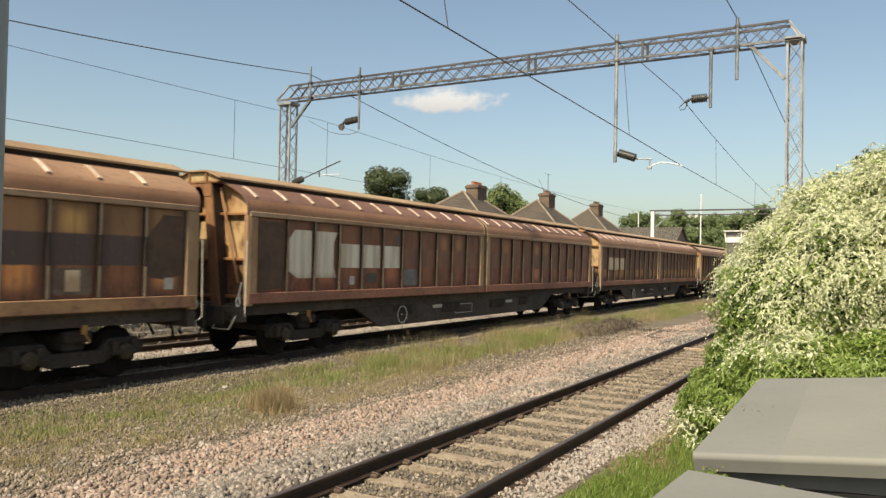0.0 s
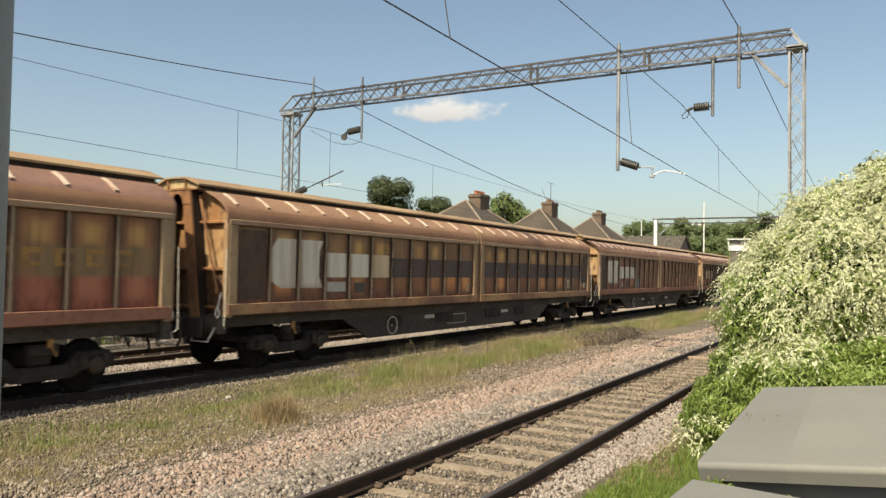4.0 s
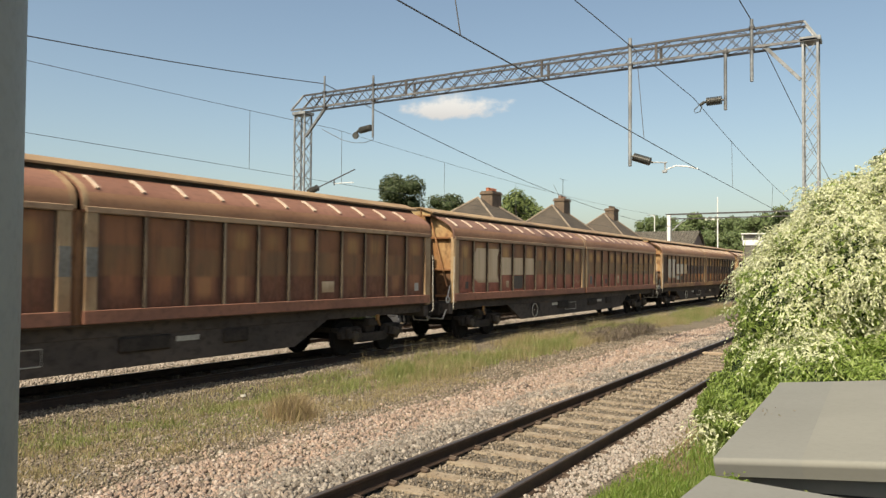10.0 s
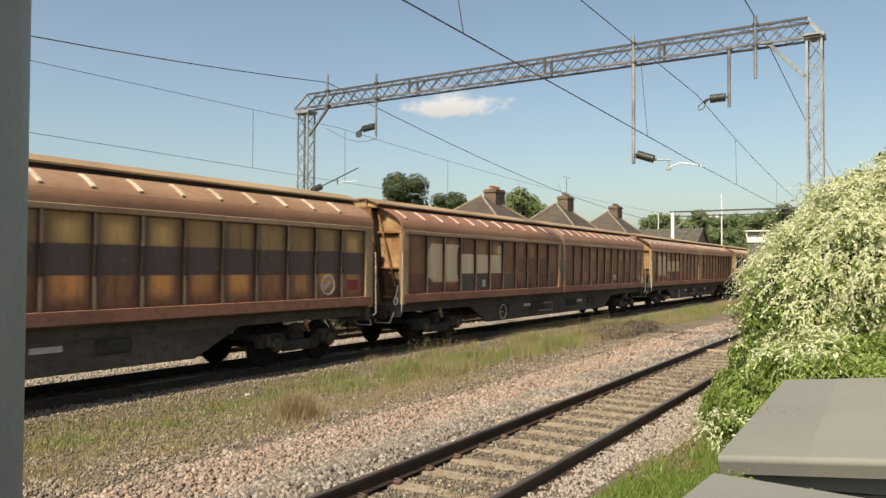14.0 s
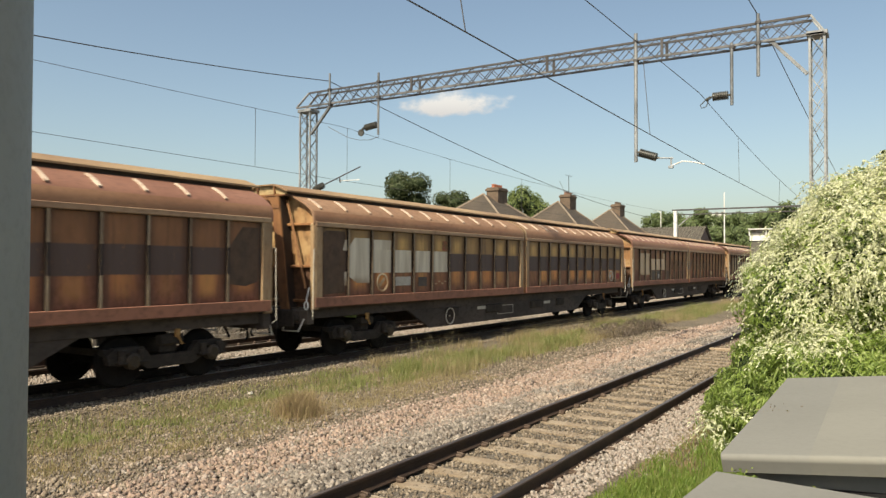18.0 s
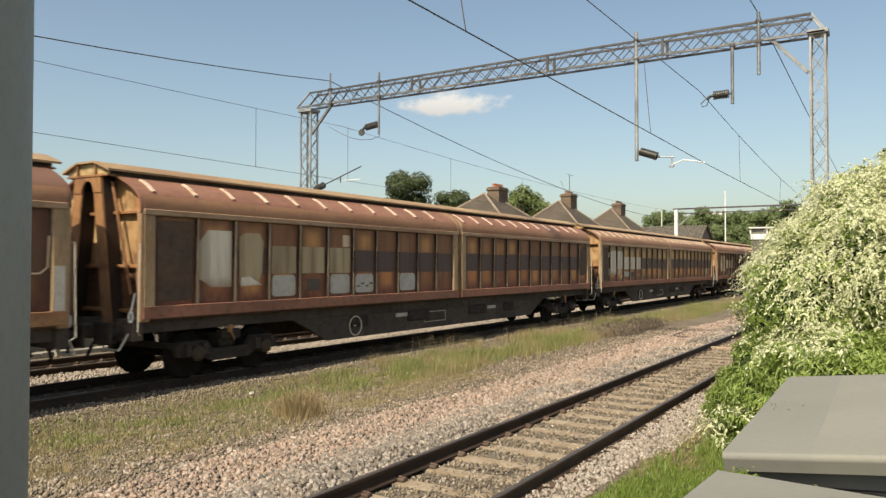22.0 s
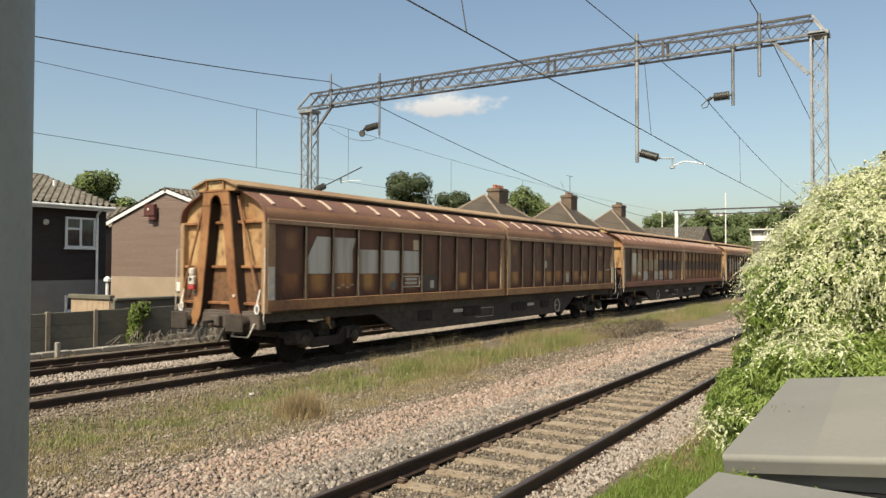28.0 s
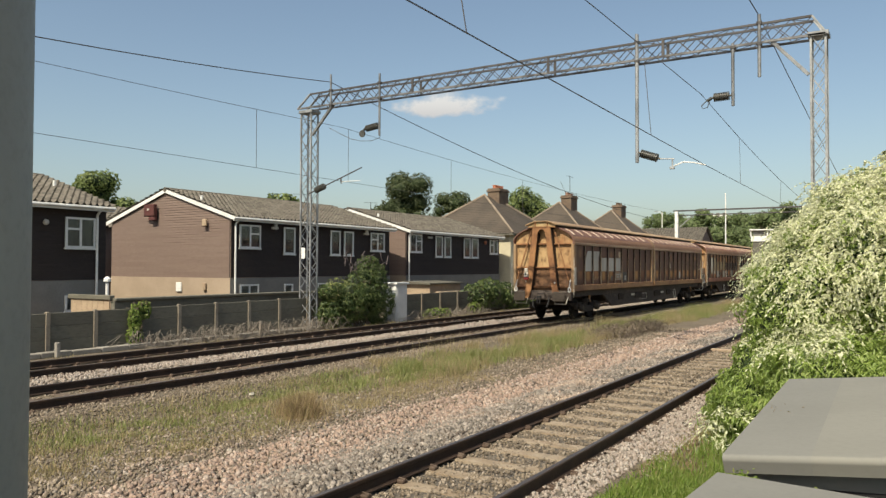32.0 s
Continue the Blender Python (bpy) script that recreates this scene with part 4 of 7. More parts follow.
def marking(shape):
    """The pieces of a painted mark on one panel, 4 mm proud."""
    if shape == "disc":
        pts = [(0.24 * math.cos(a * math.pi / 10), 0.30 + 0.24 * math.sin(a * math.pi / 10)) for a in range(20)]
        return [M().prism(pts, "x", 0, 0.004)]
    if shape == "ring":
        ring = [(0.22 * math.cos(a * math.pi / 9), 0.30 + 0.22 * math.sin(a * math.pi / 9)) for a in range(19)]
        return [M().path([(0.001, *p) for p in ring[:-1]], 0.03, 6, True), M().bar((0.002, -0.12, 0.22), (0.002, 0.10, 0.40), 0.09, 0.004, (1, 0, 0))]
    if shape == "dashes":
        return [M().box((0, -0.30 + 0.17 * i, 0.20 + 0.06 * (i % 2)), (0.004, -0.18 + 0.17 * i, 0.24 + 0.06 * (i % 2))) for i in range(4)]
    if shape == "line":
        return [M().path([(0.001, -0.45, 0.60), (0.001, 0.30, 0.60), (0.001, 0.42, 0.70), (0.001, 0.44, 1.20)], 0.016, 6)]
    if shape is BOX_FRAME:
        return [M().path([(0.001, *p) for p in shape], 0.018, 6, True)] + [M().box((0, -0.30, 0.25 + i * 0.10), (0.004, 0.28, 0.31 + i * 0.10)) for i in range(2)]
    if shape == "scrawl":
        turns = np.linspace(0, 2 * math.pi, 26)[:-1]
        outer = [(0.002, 0.40 * math.cos(a) * (1 + 0.10 * math.sin(3 * a)), 0.52 + 0.46 * math.sin(a) * (1 - 0.16 * math.cos(2 * a))) for a in turns]
        return [M().path(outer, 0.013, 6, True)] + [M().path([(0.002, 0.13 * math.cos(a), z0 + 0.12 * math.sin(a)) for a in turns], 0.010, 6, True) for z0 in (0.34, 0.70)]
    if shape == "letters":
        bar = [(0, 0.72), (0, 1.02), (0.36, 1.02), (0.36, 0.93), (0.12, 0.93), (0.12, 0.79), (0.30, 0.79), (0.30, 0.72)]
        return [M().prism([(y - 2.1 + i * 0.55, z) for y, z in bar], "x", 0, 0.005) for i in range(9)]
    if shape is BOX_LINE:
        return [M().prism(shape, "x", 0, 0.004)] + [M().box((0.004, -0.28, 0.26 + i * 0.09), (0.006, 0.26, 0.28 + i * 0.09)) for i in range(2)]
    return [M().prism(shape, "x", 0, 0.004)]


M_EAVE = worn("roof_eave_brown", (0.27, 0.145, 0.083), (0.21, 0.105, 0.06), (0.10, 0.055, 0.035), 0.7, 12, 0.62, 0.1, 0, 0.25, (1, 0.6, 1))
M_SOOT = worn("dark_band_paint", (0.040, 0.028, 0.025), (0.028, 0.021, 0.020), (0.018, 0.014, 0.013), 1.0, 14, 0.7, 0.2)


def pillow(width):
    """A pressed panel, bowed outwards between its ribs, with rounded top and bottom."""
    m = M()
    cols, rows = 8, [(0.0, 0.0), (0.03, 0.7), (0.10, 1.0), (1.52, 1.0), (1.59, 0.7), (1.62, 0.0)]
    for z, k in rows:
        m.v += [(0.0 + k * 0.009 * (1 - (2 * c / cols - 1) ** 2) ** 0.6, (c / cols - 0.5) * width, z) for c in range(cols + 1)]
    n = cols + 1
    m.f += [(r * n + c, r * n + c + 1, (r + 1) * n + c + 1, (r + 1) * n + c) for r in range(len(rows) - 1) for c in range(cols)]
    return m


def door(wagon, k, style, which):
    """One sliding half of the side: frame, pressed panels, ribs between."""
    y0, y1 = (0.10, 11.08) if which == 0 else (11.30, 22.05)
    bay0, bay1, n = y0 + 0.26, y1 - 0.26, 11
    step = (bay1 - bay0) / n
    d = part("sliding_door", kept("sliding_door/%d" % which, lambda: M().box((1.262, y0, 1.47), (1.30, y1, 3.17)), M_DARK), M_DARK, wagon, "weathered sliding side wall")
    part("door_post", kept("door_post", lambda: M().box((0, -0.12, 0), (0.068, 0.12, 1.70), 0.012), M_FRAME), M_FRAME, d, "pale ochre door post", (1.30, y0 + 0.13, 1.47))
    part("door_post", CACHE["door_post"], M_FRAME, d, "pale ochre door post", (1.30, y1 - 0.13, 1.47))
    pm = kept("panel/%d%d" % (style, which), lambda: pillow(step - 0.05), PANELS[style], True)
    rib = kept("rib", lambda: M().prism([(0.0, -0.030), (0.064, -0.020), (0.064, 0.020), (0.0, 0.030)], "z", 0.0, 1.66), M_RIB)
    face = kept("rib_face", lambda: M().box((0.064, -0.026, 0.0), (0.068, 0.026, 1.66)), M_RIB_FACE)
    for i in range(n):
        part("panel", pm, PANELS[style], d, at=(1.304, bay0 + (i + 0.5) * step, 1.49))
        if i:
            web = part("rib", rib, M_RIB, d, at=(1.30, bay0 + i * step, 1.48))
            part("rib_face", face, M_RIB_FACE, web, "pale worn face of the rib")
    if k in BANDED:
        coat = kept("soot_band", lambda: M().box((0.0, -0.027, 2.04), (0.004, 0.027, 2.58)), M_SOOT)
        for i in range(1, n):
            if which or i > BANDED[k]:
                part("soot_band", coat, M_SOOT, d, at=(1.368, bay0 + i * step, 0))
    proud = 0.0
    for door_i, bay, shape, paint in STYLES[k][1]:
        if door_i == which:
            proud += 0.0007
            for piece in marking(shape):
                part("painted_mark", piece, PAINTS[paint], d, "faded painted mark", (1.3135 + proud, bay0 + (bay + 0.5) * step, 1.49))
    tone = 0 if k == 0 else 1 if k == 5 else 2
    sill = (M_SILL, M_SILL_MIXED, M_SILL_RED)[tone]
    part("door_sill", kept("door_sill/%d%d" % (which, tone), lambda: M().box((1.25, y0, 1.25), (1.375, y1, 1.485), 0.012), sill), sill, d, ("stained ochre door sill", "brown door sill with ochre patches", "rusty red door sill")[tone])
    if k == 0:
        part("data_panel", kept("data_panel", lambda: M().box((0, -0.09, 0), (0.004, 0.09, 0.72)), M_LABEL), M_LABEL, d, "pale grey data panel on the post", (1.368, y1 - 0.13 if which else y0 + 0.13, 1.49))
    if k == 3:
        part("touched_up_patch", kept("touched_up_patch", lambda: M().box((0, -0.11, 0), (0.003, 0.11, 0.5)), PAINTS["blue"]), PAINTS["blue"], d, "faded blue-grey patch on the post", (1.368, y0 + 0.13 if which else y1 - 0.13, 2.05))
    part("door_rail", kept("door_rail/%d" % which, lambda: M().box((1.27, y0, 3.125), (1.388, y1, 3.235), 0.012), M_TOPRAIL), M_TOPRAIL, d, "stained top rail of the door")
    part("roof_half", kept("roof_half/%d%d" % (STYLES[k][0], which), lambda: roof_shape(y0 - 0.06, y1 + 0.06), ROOFS[STYLES[k][0]], True), ROOFS[STYLES[k][0]], d, "curved rusty brown roof sheet")
    part("eave_band", kept("eave_band/%d" % which, lambda: M().prism([(x + 0.005, z) for x, z in ROOF_EDGE[1:6]] + [(x - 0.01, z - 0.004) for x, z in ROOF_EDGE[5:0:-1]], "y", y0, y1), M_EAVE, True), M_EAVE, d, "stained lower edge of the roof")
    rr = kept("roof_rib", roof_rib_shape, M_ROOF_RIB)
    for i in range(n):
        part("roof_rib", rr, M_ROOF_RIB, d, at=(0, bay0 + (i + 0.02) * step, 0))
    edge = part("roof_edge_strip", kept("roof_edge_strip", lambda: roof_shape(-0.06, 0.06), M_FRAME, True), M_FRAME, d, "pale edge of the roof half", (0, y0 if which else y1, 0.004))
    edge.scale = (1.004, 1, 1.001)


def wagon_end(wagon, rear):
    """End wall with its A-frame, ribs, buffers and hoses. Built facing -y; turned for the front."""
    e = part("end_wall", kept("end_wall", end_shape, M_END), M_END, wagon, "rusty orange end wall", (0, 0 if rear else 22.15, 0))
    e.rotation_euler = (0, 0, 0 if rear else math.pi)
    part("lower_panel", kept("lower_panel", lambda: M().box((-1.24, 0.175, 1.26), (1.24, 0.197, 2.17), 0.01), M_END_LOW), M_END_LOW, e, "grimy brown lower end panel")
    for z in (3.18, 2.20, 1.40):
        part("end_rib", kept("end_rib", lambda: M().box((-1.28, 0.09, -0.035), (1.28, 0.205, 0.035), 0.015), M_A), M_A, e, at=(0, 0, z))
    for s in (-1, 1):
        part("end_post", kept("end_post%d" % s, lambda s=s: M().box((s * 1.24, 0.04, 1.2), (s * 1.36, 0.25, 3.2), 0.02), M_FRAME), M_FRAME, e)
        leg = part("frame_leg", kept("frame_leg%d" % s, lambda s=s: M().prism([(s * 0.62, 0.92), (s * 0.98, 0.92), (s * 0.78, 1.12), (s * 0.70, 1.40), (s * 0.42, 3.60), (s * 0.175, 3.60), (s * 0.44, 1.40), (s * 0.50, 1.12)], "y", -0.10, -0.07), M_A), M_A, e, "tapering rusty frame leg")
        part("leg_web", kept("leg_web%d" % s, lambda s=s: M().prism([(s * 0.52, 1.05), (s * 0.77, 1.05), (s * 0.69, 1.40), (s * 0.41, 3.84), (s * 0.185, 3.60), (s * 0.45, 1.40)], "y", -0.07, 0.20), M_WEB), M_WEB, leg, "sooty web of the leg")
        part("brace", kept("brace%d" % s, lambda s=s: M().tube((s * 0.52, 0.05, 3.75), (s * 1.15, 0.0, 1.7), 0.028, 8), M_A), M_A, e)
        buf = part("buffer", kept("buffer", lambda: M().lathe((0, 0, 0), (0, -0.36, 0), [(0, 0.16), (0.02, 0.16), (0.03, 0.13), (0.5, 0.13), (0.51, 0.10), (1.0, 0.10)], 18).box((-0.26, -0.40, -0.20), (0.26, -0.345, 0.20), 0.035), M_STEEL_DARK), M_STEEL_DARK, e, "greasy black buffer", (s * 0.87, 0.02, 1.02))
        buf["label"] = "greasy black buffer"
        part("handrail", kept("handrail%d" % s, lambda s=s: M().path([(s * 1.30, 0.1, 2.60), (s * 1.40, 0.0, 2.60), (s * 1.40, -0.03, 1.05), (s * 1.34, 0.05, 0.98)], 0.011), M_LABEL), M_LABEL, e)
        part("hook_plate", kept("hook_plate", lambda: M().path([(0.055 * math.cos(a * math.pi / 8), 0, 0.095 * math.sin(a * math.pi / 8)) for a in range(16)], 0.018, 6, True).tube((0, 0, 0.09), (0.03, 0.06, 0.42), 0.016, 6), M_WHITE), M_WHITE, e, "white coupling hook", at=(s * 1.20, -0.03, 1.30))
        part("step", kept("step%d" % s, lambda s=s: M().path([(s * 0.62, -0.05, 1.0), (s * 0.64, -0.20, 0.72), (s * 1.12, -0.20, 0.72), (s * 1.16, -0.05, 1.0)], 0.02), M_LABEL), M_LABEL, e, "pale shunter's step")
    part("frame_arch", kept("frame_arch", lambda: M().prism([(-0.40, 3.90), (-0.425, 3.56), (-0.178, 3.56), (-0.172, 3.62), (-0.14, 3.70), (-0.08, 3.765), (0, 3.785), (0.08, 3.765), (0.14, 3.70), (0.172, 3.62), (0.178, 3.56), (0.425, 3.56), (0.40, 3.90)], "y", -0.115, -0.072)
                            .box((-0.62, -0.13, 3.855), (0.62, 0.20, 3.885)), M_A), M_A, e, "arched top of the end frame")
    part("head_stock", kept("head_stock", lambda: M().box((-1.25, -0.02, 0.86), (1.25, 0.2, 1.2), 0.02).box((-0.16, -0.16, 0.90), (0.16, 0.0, 1.15), 0.03), M_DARK), M_DARK, e, "black headstock")
    part("coupling", kept("coupling", lambda: M().tube((0, -0.1, 1.02), (0, -0.42, 1.0), 0.035, 8).tube((-0.05, -0.36, 1.04), (-0.05, -0.40, 0.72), 0.022, 8).tube((0.05, -0.36, 1.04), (0.05, -0.40, 0.72), 0.022, 8), M_BLACK), M_BLACK, e, "black coupling")
    part("brake_hose", kept("brake_hose", lambda: M().path([(-0.32, -0.05, 0.95), (-0.34, -0.2, 0.8), (-0.30, -0.28, 0.6), (-0.24, -0.26, 0.55)], 0.03), M_BLACK), M_BLACK, e, "black air hose")
    part("brake_hose", kept("brake_hose2", lambda: M().path([(0.32, -0.05, 0.95), (0.36, -0.2, 0.8), (0.31, -0.28, 0.58)], 0.03), M_BLACK), M_BLACK, e, "black air hose")


def build_wagon(k):
    style = k if k < 7 else (0, 3)[k - 7]
    label = ("last red-brown bogie van of the train, with tail lamp", "rusty bogie van with a dark band and white label boxes", "olive-brown bogie van with a dark band and worn white emblem",
             "rust-red bogie van with a cream emblem and faint scrawl", "rust-brown bogie van with faded ochre lettering", "brown bogie van with a dark band and patched ochre sill",
             "soot-stained red-brown bogie van with a worn white emblem", "brown bogie van far ahead in the train", "brown bogie van far ahead in the train")[k]
    w = thing("freight_wagon", label, "freight wagon", (RUN, wagon_y(k, 0), 0), "wagons of the train")
    part("underframe", kept("underframe", lambda: M().box((-1.12, 0.0, 0.98), (1.12, 22.15, 1.25), 0.01).box((-1.30, 0.1, 1.215), (1.30, 22.05, 1.25), 0.01), M_DARK), M_DARK, w, "black underframe")
    part("truss_beam", kept("truss_beam", lambda: M().prism([(4.2, 1.0), (5.4, 0.42), (16.7, 0.42), (17.9, 1.0)], "x", 1.02, 1.10).prism([(4.2, 1.0), (5.4, 0.42), (16.7, 0.42), (17.9, 1.0)], "x", -1.10, -1.02), M_DARK), M_DARK, w, "deep black sole beam")
    for y, c in ((6.6, 0), (9.3, 1), (12.7, 1), (14.9, 0)):
        part("brake_box", kept("brake_box%d" % c, lambda c=c: M().box((0.6, -0.35 - 0.2 * c, 0.68), (1.16, 0.35 + 0.2 * c, 0.96), 0.03), M_STEEL_DARK), M_STEEL_DARK, w, at=(0, y, 0))
    part("data_plate", kept("data_plate", lambda: M().box((1.10, 0, 0.80), (1.115, 0.55, 0.90)), M_LABEL), M_LABEL, w, "small pale data plate", (0, 13.4, 0))
    part("label_frame", kept("label_frame", lambda: M().path([(1.112, 0, 0.60), (1.112, 1.15, 0.60), (1.112, 1.15, 0.88), (1.112, 0, 0.88)], 0.012, 4, True), M_LABEL), M_LABEL, w, "pale painted label frame", (0, 9.6, 0))
    part("data_plate", CACHE["data_plate"], M_LABEL, w, "small pale data plate", (0, 8.2, 0.02))
    part("hand_wheel", kept("hand_wheel", lambda: M().path([(1.2, 0.235 * math.cos(a * math.pi / 14), 0.235 * math.sin(a * math.pi / 14)) for a in range(28)], 0.016, 6, True).tube((1.0, 0, 0), (1.2, 0, 0), 0.02), M_LABEL), M_LABEL, w, "pale ring of the hand brake wheel", (0, 15.9 if k == 0 else 6.35, 0.72))
    for y in (2.3, 19.8):
        part("brake_lever", kept("brake_lever", lambda: M().box((1.14, -0.05, 0.86), (1.2, 0.05, 1.02), 0.01).bar((1.17, 0, 0.9), (1.17, 0.12, 0.72), 0.03, 0.03), M_YELLOWED), M_YELLOWED, w, "yellow brake lever", (0, y, 0))
    bogie(w, k, 2.40), bogie(w, k, 19.75)
    for which in (0, 1):
        door(w, k, style, which)
    part("centre_post", kept("centre_post", lambda: M().box((1.15, 11.08, 1.25), (1.31, 11.30, 3.16), 0.01).box((1.31, 11.16, 1.25), (1.335, 11.21, 3.16), 0.006), M_A), M_A, w, "rusty brown post between the doors")
    part("side_wall", kept("side_wall%d" % style, lambda: M().box((-1.36, 0.1, 1.25), (-1.28, 22.05, 3.2), 0.01), PANELS[style]), PANELS[style], w, "weathered side wall")
    part("roof_cap", kept("roof_cap", lambda: M().prism([(0.72, 3.935), (0.72, 3.975), (0.60, 4.025), (0.27, 4.135), (-0.27, 4.135), (-0.60, 4.025), (-0.72, 3.975), (-0.72, 3.935), (-0.27, 4.10), (0.27, 4.10)], "y", -0.17, 22.32), M_CAP), M_CAP, w, "ochre roof cap along the ridge")
    # Dark filler strip where the cap's overhang throws its shade.
    part("cap_gap", kept("cap_gap", lambda: M().box((-0.60, -0.05, 3.84), (0.60, 22.2, 3.944)), M_DARK), M_DARK, w, "dark strip painting the shade under the roof cap")
    for y in (-0.08, 22.20):
        fascia = part("cap_end", kept("cap_end", lambda: M().prism([(0.62, 3.885), (0.62, 3.965), (0.26, 4.095), (-0.26, 4.095), (-0.62, 3.965), (-0.62, 3.885)], "y", -0.015, 0.015), M_HOOD), M_HOOD, w, "cream end of the roof cap", (0, y, 0))
        for x in (-0.27, 0.27):
            part("gusset", kept("gusset", lambda: M().box((-0.018, -0.07, 3.885), (0.018, 0.07, 4.09), 0.004), M_A), M_A, fascia, at=(x, 0, 0))
    wagon_end(w, True), wagon_end(w, False)
    if k == 0:
        lamp = part("tail_lamp", M().box((-0.74, -0.24, 1.80), (-0.56, -0.14, 2.00), 0.02).lathe((-0.65, -0.19, 2.0), (-0.65, -0.19, 2.18), [(0, 0.06), (0.3, 0.075), (0.9, 0.07), (1, 0.04)], 12), M_LABEL, w, "white tail lamp")
        part("lens", M().box((-0.745, -0.245, 1.70), (-0.555, -0.135, 1.80), 0.01), M_RED, lamp, "red band")
        part("lens", M().lathe((-0.65, -0.242, 1.92), (-0.65, -0.252, 1.92), [(0, 0.045), (1, 0.04)], 12), M_BLACK, lamp, "dark glass")
        for x, z in ((-0.70, 1.62), (0.60, 1.58)):
            part("reflector", M().lathe((x, -0.13, z), (x, -0.10, z), [(0, 0.035), (1, 0.035)], 12), M_LABEL, w, "small white reflector")
    MOVING.append((w, "wagon", k, 0.0))


for k in range(9):
    build_wagon(k)


# ---------------------------------------------------------------- overhead gantry and wires
def lattice(m, a, b, side, gap, step, r=0.018, turned=False):
    """Zigzag lacing between two parallel chords: from a to b, offset by the vector side."""
    a, b, side = Vector(a), Vector(b), Vector(side)
    n = max(2, int(round((b - a).length / step)))
    for i in range(n):
        p, q = a.lerp(b, i / n), a.lerp(b, (i + 1) / n)
        if (i + turned) % 2:
            m.bar(p + side, q, 2 * r, r)
        else:
            m.bar(p, q + side, 2 * r, r)


def build_post(g, x0, x1, y, base, top, paint, label):
    """A lattice mast of four legs with lacing on its four faces."""
    p = part("post", M().box((x0 - 0.15, y - 0.35, base - 0.2), (x1 + 0.15, y + 0.35, base + 0.02), 0.03), M_FPOST, g, label)
    hw = 0.20
    for x in (x0, x1):
        for yy in (y - hw, y + hw):
            part("leg", M().bar((x, yy, base), (x, yy, top), 0.056, 0.056, (0, 1, 0)), paint, p)
    lace = M()
    for yy, t in ((y - hw, False), (y + hw, True)):
        for turned in (t, not t):
            lattice(lace, (x0, yy, base + 0.1), (x0, yy, top), (x1 - x0, 0, 0), 0, 0.55, 0.015, turned)
    for x, t in ((x0, True), (x1, False)):
        lattice(lace, (x, y - hw, base + 0.1), (x, y - hw, top), (0, 2 * hw, 0), 0, 0.50, 0.014, t)
    part("lacing", lace, paint, p)
    part("cap_plate", M().box((x0 - 0.08, y - 0.28, top - 0.03), (x1 + 0.08, y + 0.28, top + 0.09), 0.01), paint, p)


def insulator(g, p, q, label="ribbed dark insulator"):
    prof = [(0.0, 0.03), (0.08, 0.03)]
    for i in range(9):
        t = 0.09 + i * 0.091
        prof += [(t, 0.085), (t + 0.015, 0.125), (t + 0.05, 0.125), (t + 0.06, 0.085)]
    prof += [(0.93, 0.03), (1.0, 0.03)]
    part("insulator", M().lathe(p, q, prof, 14), M_INSUL, g, label)


